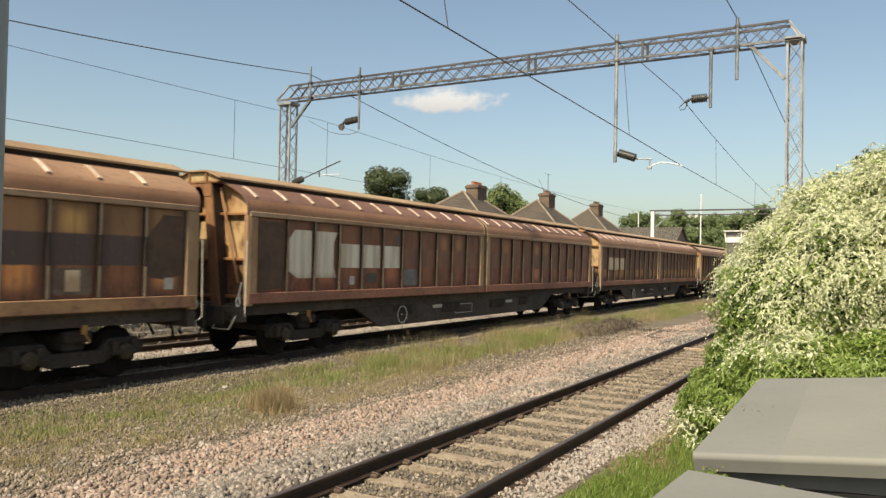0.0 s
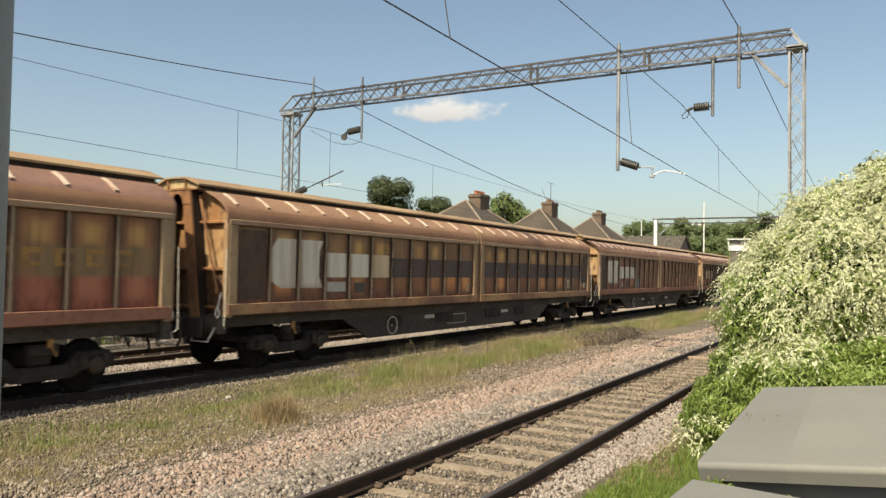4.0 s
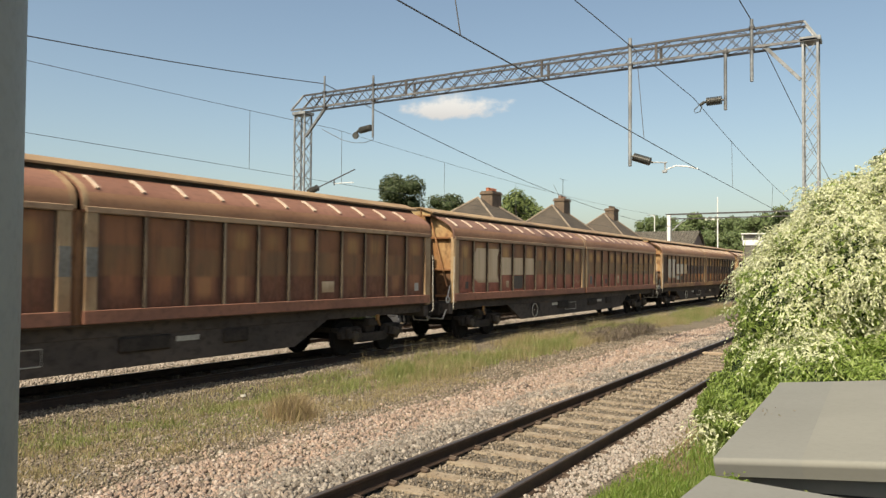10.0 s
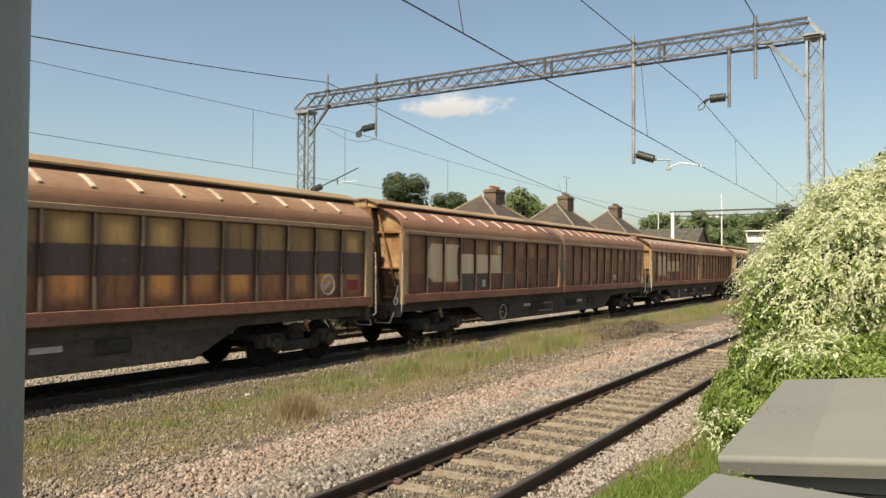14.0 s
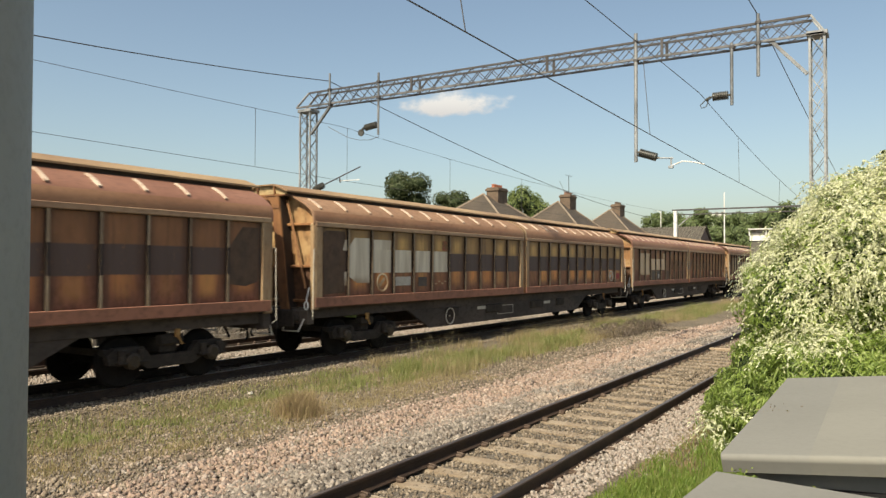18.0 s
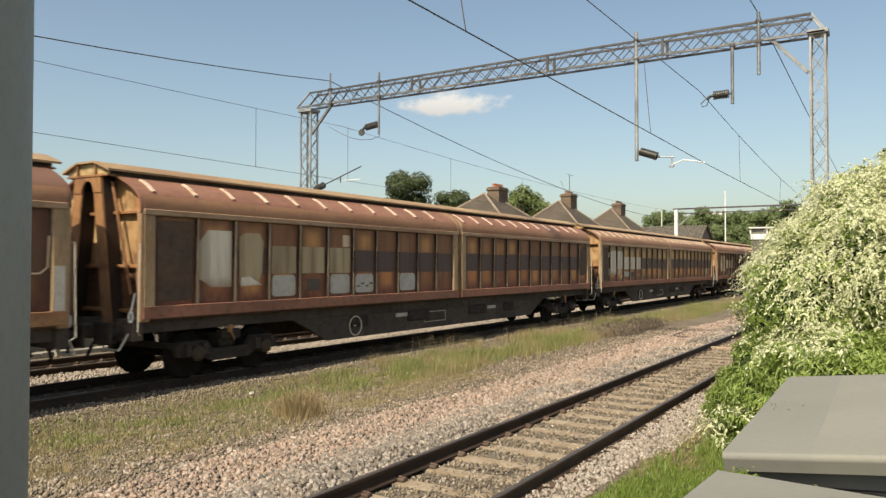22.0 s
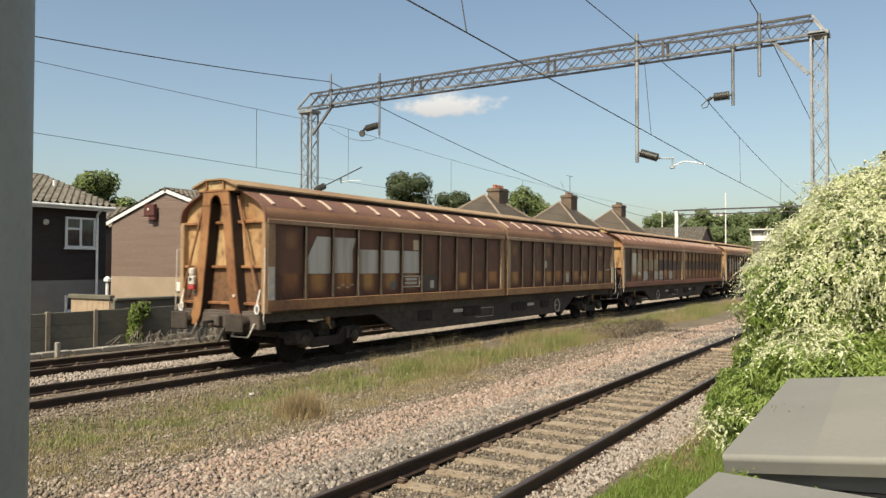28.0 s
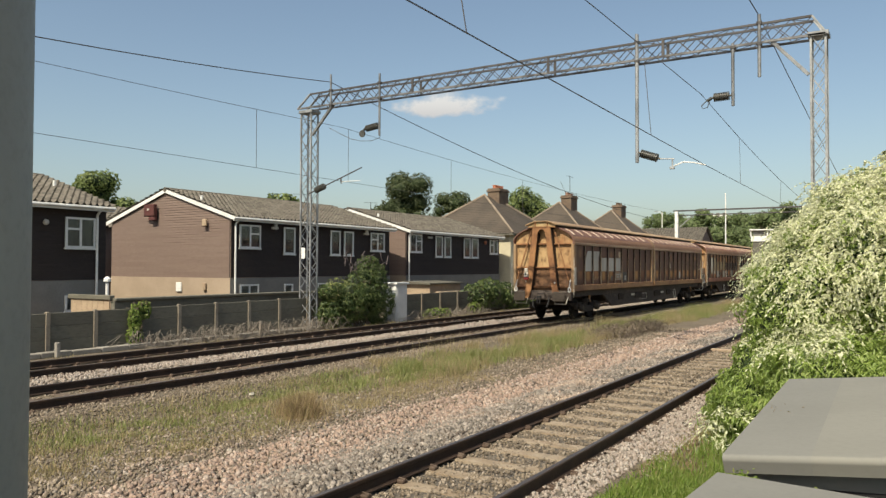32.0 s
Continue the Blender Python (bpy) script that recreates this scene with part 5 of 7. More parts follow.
def build_gantry():
    y = GANTRY_Y
    g = thing("overhead_gantry", "weathered steel lattice gantry spanning three railway tracks", "gantry", (0, 0, 0))
    build_post(g, -20.60, -20.08, y, -0.35, 8.33, M_GALV, "pale lattice post by the fence")
    build_post(g, -2.24, -1.88, y, -0.35, 8.50, M_GALV, "pale lattice post behind the flowering bush")
    zb, zt, hw = 8.50, 9.02, 0.25
    beam = part("beam", M().box((-20.75, y - hw - 0.03, zb - 0.032), (-1.85, y - hw + 0.03, zb + 0.032)), M_BLEACHED, g, "long lattice beam, its lower chord bleached pale in patches")
    for yy, z in ((y + hw, zb), (y - hw, zt), (y + hw, zt)):
        x0, x1 = (-20.75, -1.85) if z == zb else (-20.1, -2.2)
        part("chord", M().box((x0, yy - 0.03, z - 0.03), (x1, yy + 0.03, z + 0.03)), M_BLEACHED if z == zb else M_GALV_RUST, beam)
    for yy in (y - hw, y + hw):
        part("end_strut", M().bar((-20.75, yy, zb), (-20.1, yy, zt), 0.07, 0.05), M_GALV, beam)
        part("end_strut", M().bar((-1.85, yy, zb), (-2.2, yy, zt), 0.07, 0.05), M_GALV, beam)
    lace = M()
    for yy, t in ((y - hw, False), (y + hw, True)):
        for turned in (t, not t):
            lattice(lace, (-20.1, yy, zb), (-2.2, yy, zb), (0, 0, zt - zb), 0, 0.52, 0.017, turned)
    for z, t in ((zb, False), (zt, True)):
        lattice(lace, (-20.1, y - hw, z), (-2.2, y - hw, z), (0, 2 * hw, 0), 0, 0.7, 0.011, t)
    part("lacing", lace, M_GALV_RUST, beam)
    for x in (-15.2, -9.9, -6.2):
        part("splice", M().box((x - 0.04, y - hw - 0.045, zb), (x + 0.04, y - hw, zt)), M_GALV_RUST, beam)
        part("splice", M().box((x - 0.04, y + hw, zb), (x + 0.04, y + hw + 0.045, zt)), M_GALV_RUST, beam)
    for p, q in (((-2.30, y - 0.2, 7.45), (-3.20, y - 0.2, 8.48)), ((-20.02, y - 0.2, 7.40), (-18.95, y - 0.2, 8.50))):
        part("knee_brace", M().bar(p, q, 0.09, 0.09), M_TUBE, g)
    for x, z1, z0, r, paint in ((-18.97, 9.64, 8.32, 0.038, M_TUBE), (-16.63, 9.36, 7.06, 0.042, M_TUBE), (-6.97, 9.26, 5.37, 0.055, M_GALV), (-4.22, 8.56, 6.79, 0.046, M_TUBE), (-3.52, 9.27, 7.52, 0.048, M_TUBE)):
        part("drop_tube", M().tube((x, y - 0.33, z0), (x, y - 0.33, z1), r, 10), paint, g, "galvanised drop tube")
        for z in (zb - 0.06, zt):
            if z0 < z < z1:
                part("tube_clamp", M().box((x - 0.07, y - 0.385, z - 0.045), (x + 0.07, y - 0.23, z + 0.045), 0.01), M_GALV_RUST, g)
    yy = y - 0.33
    insulator(g, (-16.66, yy, 7.44), (-17.30, yy, 7.36))
    part("clamp", M().tube((-17.30, yy, 7.38), (-17.42, yy, 7.25), 0.045, 8).lathe((-17.43, yy - 0.03, 7.20), (-17.43, yy + 0.03, 7.20), [(0, 0.06), (0, 0.13), (1, 0.13), (1, 0.06)], 12), M_INSUL, g)
    part("jumper", M().path([(-19.05, yy, 7.58), (-18.5, yy, 7.30), (-18.0, yy, 7.06), (-17.5, yy, 6.93), (-17.0, yy, 6.90), (-16.6, yy, 6.98), (-16.62, yy, 7.12)], 0.010, 5), M_WIRE, g, "thin drooping jumper wire")
    insulator(g, (-6.92, yy, 5.67), (-6.28, yy, 5.44))
    part("registration_arm", M().tube((-6.28, yy, 5.44), (-5.86, yy, 5.41), 0.02, 8).tube((-5.92, yy, 5.42), (-5.92, yy, 5.13), 0.025, 8).box((-6.0, yy - 0.04, 5.11), (-5.86, yy + 0.04, 5.19), 0.01), M_GALV, g)
    part("steady_arm", M().path([(-5.88, yy, 5.20), (-5.6, yy, 5.30), (-5.3, yy, 5.26), (-4.98, yy, 5.17)], 0.02), M_WHITE, g, "pale curved steady arm")
    insulator(g, (-4.27, yy, 7.09), (-4.80, yy, 7.08))
    part("clamp", M().tube((-4.80, yy, 7.08), (-4.93, yy, 7.0), 0.045, 8).path([(-4.93, yy, 7.02), (-5.06, yy - 0.1, 6.86), (-5.02, yy - 0.15, 6.76), (-4.92, yy, 6.82), (-4.86, yy, 6.98)], 0.014), M_INSUL, g)
    insulator(g, (-19.75, yy, 5.17), (-19.20, yy, 5.35))
    part("registration_arm", M().tube((-20.05, yy, 5.08), (-19.75, yy, 5.17), 0.03, 8).tube((-19.20, yy, 5.35), (-17.45, yy, 5.93), 0.024, 8).tube((-18.45, yy, 5.60), (-18.43, yy, 5.38), 0.025, 8), M_GALV_RUST, g)
    part("steady_arm", M().path([(-18.43, yy, 5.44), (-18.1, yy, 5.45), (-17.5, yy, 5.44)], 0.014), M_WHITE, g, "pale steady arm")
    part("sign_plate", M().box((-20.50, y - 0.27, 2.52), (-20.30, y - 0.245, 2.96), 0.02), M_WHITE, g, "blank white plate")


build_gantry()


def sagging(x0, y0, z0, x1, y1, z1, sag, n=14):
    return [(x0 + (x1 - x0) * t, y0 + (y1 - y0) * t, z0 + (z1 - z0) * t - 4 * sag * t * (1 - t)) for t in np.linspace(0, 1, n)]


def line(name, label, pts, r, droppers=None):
    w = thing(name, label, "overhead wire")
    part("strand", M().path(pts, r, 5), M_WIRE, w)
    for x, y, z0, x1, z1 in droppers or []:
        part("dropper", M().tube((x, y, z0), (x1, y, z1), 0.008, 4), M_WIRE, w)


SPAN = 55.0
gy = GANTRY_Y - 0.33
G0, G1 = gy - SPAN, gy + SPAN
line("feeder_wire", "dark feeder cable carried over the gantry by the fence", sagging(-19.0, G0, 9.08, -19.0, gy, 9.35, 1.82, 24) + sagging(-19.0, gy, 9.35, -19.0, G1, 6.54, 1.05, 24)[1:], 0.016)
line("feeder_wire", "dark feeder cable carried over the gantry by the bush", sagging(-3.55, G0, 9.5, -3.55, gy, 9.29, 0.1, 24) + sagging(-3.55, gy, 9.29, -3.55, G1, 6.29, 0.15, 24)[1:], 0.014)


def contact_pair(cat, con, label, drops_at):
    """A sagging catenary wire and the level contact wire below it. Each is a list of spans (x0, y0, z0, x1, y1, z1, sag)."""
    def run(spans):
        pts = []
        for s in spans:
            pts += sagging(*s, 22)[1 if pts else 0:]
        return pts

    def at(pts, y):
        for a, b in zip(pts, pts[1:]):
            if a[1] <= y <= b[1]:
                t = (y - a[1]) / (b[1] - a[1])
                return a[0] + (b[0] - a[0]) * t, a[2] + (b[2] - a[2]) * t
    up, low = run(cat), run(con)
    thin = 0.75 if "thin" in label else 1.0
    line("catenary_wire", label + " catenary wire slung from the gantry", up, 0.010 * thin)
    drops = [(at(up, y)[0], y, at(up, y)[1], at(low, y)[0], at(low, y)[1]) for y in drops_at]
    line("contact_wire", label + " contact wire hung on thin droppers", low, 0.010 * thin, drops)


contact_pair([(-18.4, G0, 7.5, -18.4, gy, 7.53, 0.34), (-18.4, gy, 7.53, -18.4, G1, 7.45, 0.52)], [(-18.4, G0, 5.64, -18.4, gy, 5.47, 0.0), (-18.4, gy, 5.47, -18.4, G1, 5.43, 0.02)], "thin far", (17.85, 22.65, 30.3, 38.0, 46.0))
contact_pair([(-5.1, G0, 7.1, -5.1, gy, 7.23, 0.02), (-5.1, gy, 7.23, -5.1, G1, 6.6, 0.95)], [(-3.96, G0, 5.19, -5.03, gy, 5.19, 0.0), (-5.03, gy, 5.19, -5.42, G1, 5.19, 0.0)], "dark near", (8.2, 16.75, 28.0, 38.0, 46.0))


# ---------------------------------------------------------------- houses
def window(parent, x, y0, y1, z0, z1, lights, top_vent=False, face="x"):
    """A white casement in a wall that faces +x, at y0..y1, z0..z1. lights: how many."""
    w = part("window", M().box((x - 0.02, y0 - 0.03, z0 - 0.06), (x + 0.09, y1 + 0.03, z0), 0.01), M_WHITE, parent, "white framed window")
    f, t = M(), 0.075
    f.box((x, y0, z0), (x + 0.06, y0 + t, z1)).box((x, y1 - t, z0), (x + 0.06, y1, z1)).box((x, y0 + t, z0), (x + 0.06, y1 - t, z0 + t)).box((x, y0 + t, z1 - t), (x + 0.06, y1 - t, z1))
    for i in range(1, lights):
        y = y0 + (y1 - y0) * i / lights
        f.box((x, y - t / 2, z0 + t), (x + 0.06, y + t / 2, z1 - t))
    if top_vent:
        i = 0 if top_vent == 1 else lights - 1
        a, b = y0 + (y1 - y0) * i / lights, y0 + (y1 - y0) * (i + 1) / lights
        zz = z1 - 0.38 * (z1 - z0)
        f.box((x, a + t / 2, zz - t / 2), (x + 0.065, b - t / 2, zz + t / 2))
    part("frame", f, M_WHITE, w)
    for i in range(lights):
        a, b = y0 + (y1 - y0) * i / lights, y0 + (y1 - y0) * (i + 1) / lights
        g = part("pane", M().box((x + 0.02, a + t / 2, z0 + t / 2), (x + 0.03, b - t / 2, z1 - t / 2)), M_GLASS, w, "dark glass pane")
        g.visible_shadow = False
        part("curtain", M().box((x - 0.035, a + t / 2, z0 + t / 2), (x - 0.025, b - t / 2, z1 - t / 2)), M_CURTAIN, w, "grey net curtain")


def tiled(m, p00, p10, p01, rows, cols, wave=0.07, lap=0.06):
    """A roof slope of pantiles: p00 eave start, p10 eave end, p01 ridge start."""
    p00, ex, ey = Vector(p00), Vector(p10) - Vector(p00), Vector(p01) - Vector(p00)
    up = ex.cross(ey).normalized()
    if up.z < 0:
        up = -up
    n, o = cols * 4, len(m.v)
    for r in range(rows):
        for t, h0 in ((r / rows, lap), ((r + 0.98) / rows, 0.0)):
            m.v += [tuple(p00 + ex * (c / n) + ey * t + up * (wave * math.cos(c * math.pi / 2) + h0)) for c in range(n + 1)]
    m.f += [(o + k * (n + 1) + c, o + k * (n + 1) + c + 1, o + (k + 1) * (n + 1) + c + 1, o + (k + 1) * (n + 1) + c) for k in range(2 * rows - 1) for c in range(n)]
    return m


def boards(axis, at, a, b, z0, z1, step, thick=0.022, gable=None):
    """Lapped boards, one mesh each. axis 'x': the wall faces +x at x = at, from y = a to b. axis 'y': it faces -y at y = at, from x = a to b, cut by gable(z) -> (a, b)."""
    z, out = z0, []
    while z < z1 - 0.01:
        t = min(z + step, z1)
        if axis == "x":
            out.append(M().prism([(at, z), (at + thick, z), (at + 0.004, t), (at, t)], "y", a, b))
        else:
            aa, bb = gable(t) if gable else (a, b)
            if bb - aa > 0.1:
                out.append(M().prism([(at, z), (at - thick, z), (at - 0.004, t), (at, t)], "x", aa, bb))
        z = t
    return out


def terraced_house(y0, y1, label, windows, gable=True, lean=0.0):
    """A two-storey timber-clad house whose long side faces the tracks; the roof's ridge runs along it."""
    X1, XR, X0, base, mid, eave, ridge = -26.0, -30.45, -34.7, -0.6, 1.70, 4.42, 5.80
    h = thing("terraced_house", label, "house", (0, 0, 0), "clad houses behind the fence")
    core = M().prism([(X0 + 0.05, base), (X1 - 0.05, base), (X1 - 0.05, eave), (XR, ridge - 0.1), (X0 + 0.05, eave)], "y", y0 + 0.05, y1 - 0.05)
    wall = part("wall", core, M_CLAD, h, "timber-clad house wall")
    part("plinth", M().box((X0, y0, base), (X1, y1, mid - 0.02), 0.01), M_RENDER, h, "pale rendered ground-floor wall")
    # Thin sheet that puts the long side's shade into its colour.
    part("front_plinth", M().box((X1, y0 + 0.004, base), (X1 + 0.012, y1, mid - 0.02)), M_GREY_WALL, h, "grey roughcast on the long side")
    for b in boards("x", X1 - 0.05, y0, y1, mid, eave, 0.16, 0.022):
        part("board", b, M_CLAD_SHADED, wall, "brown board in a darker, shaded tone")
    if gable:
        def cut(z):
            if z <= eave:
                return X0, X1
            t = (z - eave) / (ridge - eave)
            return X0 + (XR - X0) * t, X1 + (XR - X1) * t
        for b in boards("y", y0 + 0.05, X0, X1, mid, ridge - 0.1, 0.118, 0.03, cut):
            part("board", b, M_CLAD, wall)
        for xa in (X0 - 0.35, X1 + 0.35):
            part("bargeboard", M().bar((xa, y0 - 0.05, eave - 0.06), (XR, y0 - 0.05, ridge + 0.03), 0.05, 0.17, (0, 0, 1)), M_WHITE, h, "white bargeboard")
    cols = int((y1 - y0) / 0.25)
    sl = tiled(M(), (X1 + 0.38, y0 - 0.12, eave + 0.0), (X1 + 0.38, y1 + 0.1, eave + 0.0), (XR, y0 - 0.12, ridge + 0.10), 13, cols)
    part("roof", sl, M_TILE, h, "weathered grey pantile slope")
    sl = tiled(M(), (X0 - 0.38, y0 - 0.12, eave), (X0 - 0.38, y1 + 0.1, eave), (XR, y0 - 0.12, ridge + 0.10), 13, cols)
    part("roof", sl, M_TILE, h, "weathered grey pantile slope")
    part("ridge_tiles", M().tube((XR, y0 - 0.1, ridge + 0.10), (XR, y1 + 0.1, ridge + 0.10), 0.11, 8), M_TILE, h)
    part("fascia", M().box((X1 + 0.30, y0 - 0.12, eave - 0.17), (X1 + 0.34, y1 + 0.1, eave + 0.02)), M_WHITE, h, "white fascia")
    part("soffit", M().box((X1 - 0.05, y0, eave - 0.06), (X1 + 0.30, y1, eave - 0.03)), M_WHITE, h)
    part("gutter", M().tube((X1 + 0.39, y0 - 0.15, eave - 0.05), (X1 + 0.39, y1 + 0.1, eave - 0.05), 0.06, 8), M_WHITE, h, "white gutter")
    yd = y0 + 0.22 if gable else y1 - 0.45
    part("downpipe", M().tube((X1 + 0.10, yd, base), (X1 + 0.10, yd, eave - 0.3), 0.045, 8).tube((X1 + 0.10, yd, eave - 0.3), (X1 + 0.38, yd, eave - 0.08), 0.045, 8), M_WHITE, h, "white downpipe")
    for y in (y0 + 0.4 if gable else y1 - 0.65,):
        part("roof_vent", M().tube((X1 - 2.4, y, 4.9), (X1 - 2.4, y, 5.55), 0.07, 8).box((X1 - 2.55, y - 0.15, 4.98), (X1 - 2.2, y + 0.15, 5.06), 0.02), M_WHITE, h, "small white roof vent")
    for a, b, z0, z1, n, v in windows:
        window(h, X1 + 0.02 if z0 > mid else X1 + 0.02, a, b, z0, z1, n, v)
    return h


# ground-floor panes: the lower openings show just over the fence
h1 = terraced_house(8.0, 17.55, "dark timber-clad terraced house with a white window", [(15.88, 17.05, 2.87, 3.99, 2, 1), (15.9, 17.0, 0.55, 1.14, 2, 0)], False)
part("bulkhead_lamp", M().lathe((-25.95, 15.1, 3.75), (-25.78, 15.1, 3.75), [(0, 0.06), (0.5, 0.11), (0.9, 0.09), (1, 0.04)], 12), M_LABEL, h1, "round white outside lamp")
h2 = terraced_house(23.69, 35.9, "timber-clad terraced house with cream gable base", [
    (24.2, 25.5, 3.05, 4.13, 2, 2), (27.05, 27.83, 2.82, 4.13, 1, 0), (30.52, 31.32, 2.82, 4.12, 1, 0), (31.64, 32.43, 2.82, 4.12, 1, 0), (33.99, 35.3, 3.10, 4.14, 2, 1),
    (24.25, 25.4, 0.35, 1.38, 2, 0), (27.1, 27.7, 0.6, 1.36, 1, 0), (29.5, 30.3, 0.3, 1.36, 1, 0)])
# The lower, smaller block gives the box's cast shadow as a solid shape.
part("alarm_box", M().box((-31.75, 23.40, 4.62), (-31.0, 23.62, 5.2), 0.03).box((-31.45, 23.45, 4.42), (-31.0, 23.62, 4.62), 0.02), worn("maroon_box", (0.10, 0.035, 0.03), (0.075, 0.028, 0.025), (0.05, 0.02, 0.02), 3, 20, 0.6), h2, "maroon box under the gable with its shadow as a block")
part("alarm_light", M().lathe((-31.4, 23.40, 4.94), (-31.4, 23.36, 4.94), [(0, 0.07), (1, 0.05)], 10), M_LABEL, h2)
part("wall_light", M().box((-27.7, 23.5, 4.05), (-27.42, 23.62, 4.38), 0.03), M_BEIGE, h2, "cream wall box")
part("vent_cover", M().box((-29.58, 23.60, 1.0), (-29.2, 23.68, 1.45), 0.03).box((-29.47, 23.585, 1.14), (-29.31, 23.60, 1.33)), M_WHITE, h2, "white wall vent")
part("wall_box", M().box((-27.7, 23.56, 1.1), (-27.5, 23.68, 1.45), 0.03), M_BEIGE, h2)
for y, z in ((26.3, 3.98), (33.4, 3.98)):
    part("floodlight", M().box((-25.9, y - 0.2, z), (-25.75, y + 0.2, z + 0.12), 0.02).box((-25.85, y - 0.06, z + 0.12), (-25.72, y + 0.1, z + 0.26), 0.02), M_LABEL, h2, "white floodlight under the eaves")
h3 = terraced_house(37.55, 49.78, "timber-clad terraced house beside a hipped-roof house", [
    (37.95, 39.25, 3.11, 4.22, 2, 2), (40.85, 41.68, 2.85, 4.2, 1, 0), (41.95, 42.75, 2.85, 4.2, 1, 0), (44.45, 45.31, 2.85, 4.2, 1, 0), (45.54, 46.45, 2.85, 4.2, 1, 0), (48.19, 49.4, 3.16, 4.2, 2, 1),
    (38.15, 39.2, 0.5, 1.36, 2, 0)])
for y, z in ((40.0, 4.0),):
    part("floodlight", M().box((-25.9, y - 0.2, z), (-25.75, y + 0.2, z + 0.12), 0.02), M_LABEL, h3, "white floodlight under the eaves")
part("wall_light", M().lathe((-25.95, 47.4, 3.95), (-25.8, 47.4, 3.95), [(0, 0.12), (0.6, 0.15), (1, 0.06)], 10), M_POT, h3, "round lamp by the eaves")
for h, y in ((h2, 33.0), (h3, 39.8)):
    part("aerial", M().tube((-30.4, y, 5.7), (-30.4, y, 6.5), 0.02, 6).bar((-30.7, y - 0.3, 6.45), (-30.1, y + 0.4, 6.45), 0.02, 0.02), M_WIRE, h)

rear = thing("terraced_house", "low tiled roof behind the clad houses", "house")
part("wall", M().box((-44, 14, -0.6), (-37.5, 34, 4.3), 0.02), M_CLAD, rear)
part("roof", tiled(M(), (-37.1, 13.5, 4.3), (-37.1, 34.5, 4.3), (-40.7, 13.5, 5.75), 10, 60), M_TILE, rear, "weathered grey pantile slope")
part("roof", tiled(M(), (-44.3, 13.5, 4.3), (-44.3, 34.5, 4.3), (-40.7, 13.5, 5.75), 10, 60), M_TILE, rear, "weathered grey pantile slope")


M_HIP = worn("pale_hip_tile", (0.27, 0.215, 0.165), (0.20, 0.16, 0.125), (0.12, 0.10, 0.08), 1, 12, 0.9, 0.2)


M_POT_DULL = worn("dull_terracotta", (0.27, 0.16, 0.115), (0.22, 0.13, 0.095), (0.14, 0.09, 0.07), 3, 20, 0.85, 0.2)


def chimney(parent, x, y, z0, z1, pots):
    c = part("chimney", M().box((x - 0.55, y - 0.85, z0), (x + 0.55, y + 0.85, z1), 0.02).box((x - 0.63, y - 0.93, z1 - 0.30), (x + 0.63, y + 0.93, z1 - 0.12), 0.02), M_BRICK, parent, "brick chimney stack")
    for i in range(4):
        yy = y - 0.6 + i * 0.40
        part("chimney_pot", M().lathe((x, yy, z1), (x, yy, z1 + 0.28), [(0, 0.18), (0.7, 0.16), (0.8, 0.19), (1, 0.18)], 10), pots, c)


def hipped_house(yc, apex, size, stack_top, label, aerial, pots):
    """A square house with a pyramid roof and one stack; hips lie as pale ridge tiles."""
    x0, x1, y0, y1, base, eave = -30.0 - size, -30.0 + size, yc - size, yc + size, -0.6, 4.85
    h = thing("hipped_house", label, "house", (0, 0, 0), "hipped-roof houses along the line")
    part("wall", M().box((x0, y0, base), (x1, y1, eave), 0.02), M_CREAM_WALL, h, "cream rendered wall")
    o = 0.45
    r = M()
    e = [(x0 - o, y0 - o, eave - 0.1), (x1 + o, y0 - o, eave - 0.1), (x1 + o, y1 + o, eave - 0.1), (x0 - o, y1 + o, eave - 0.1)]
    top = [(-30.0, yc - 0.6, apex), (-30.0, yc + 0.6, apex)]
    for a, b, ta, tb in ((0, 1, 0, 0), (1, 2, 0, 1), (2, 3, 1, 1), (3, 0, 1, 0)):
        A, B, TA, TB = Vector(e[a]), Vector(e[b]), Vector(top[ta]), Vector(top[tb])
        o_, n = len(r.v), 22
        for i in range(n):
            for s, up in ((i / n, 0.02), ((i + 0.97) / n, 0.0)):
                r.v += [tuple(A.lerp(TA, s) + Vector((0, 0, up))), tuple(B.lerp(TB, s) + Vector((0, 0, up)))]
        r.f += [(o_ + 2 * q, o_ + 2 * q + 1, o_ + 2 * q + 3, o_ + 2 * q + 2) for q in range(2 * n - 1)]
    part("roof", r, M_TILE_BROWN, h, "brown tiled hipped roof")
    for p, q in zip(e, (top[0], top[0], top[1], top[1])):
        part("hip_tiles", M().tube((p[0], p[1], p[2] + 0.05), (q[0], q[1], q[2] + 0.05), 0.09, 6), M_HIP, h, "pale hip tiles")
    part("eaves_board", M().box((x0 - o, y0 - o, eave - 0.22), (x1 + o, y1 + o, eave - 0.11)), M_FENCE, h)
    chimney(h, -29.6, yc + 1.0, apex - 1.2, stack_top, pots)
    for y in (yc - size * 0.3, yc + size * 0.45):
        window(h, x1 + 0.01, y - 0.6, y + 0.6, 2.9, 4.2, 2)
    if aerial:
        part("aerial", M().tube((-29.6, yc + 1.2, stack_top), (-29.6, yc + 1.2, stack_top + aerial), 0.03, 6).bar((-29.6, yc + 0.3, stack_top + aerial), (-29.6, yc + 2.1, stack_top + aerial), 0.03, 0.03)
             .bar((-29.6, yc + 0.3, stack_top + 0.1), (-30.2, yc + 0.2, stack_top + aerial * 0.7), 0.03, 0.03), M_WIRE, h, "roof aerial")


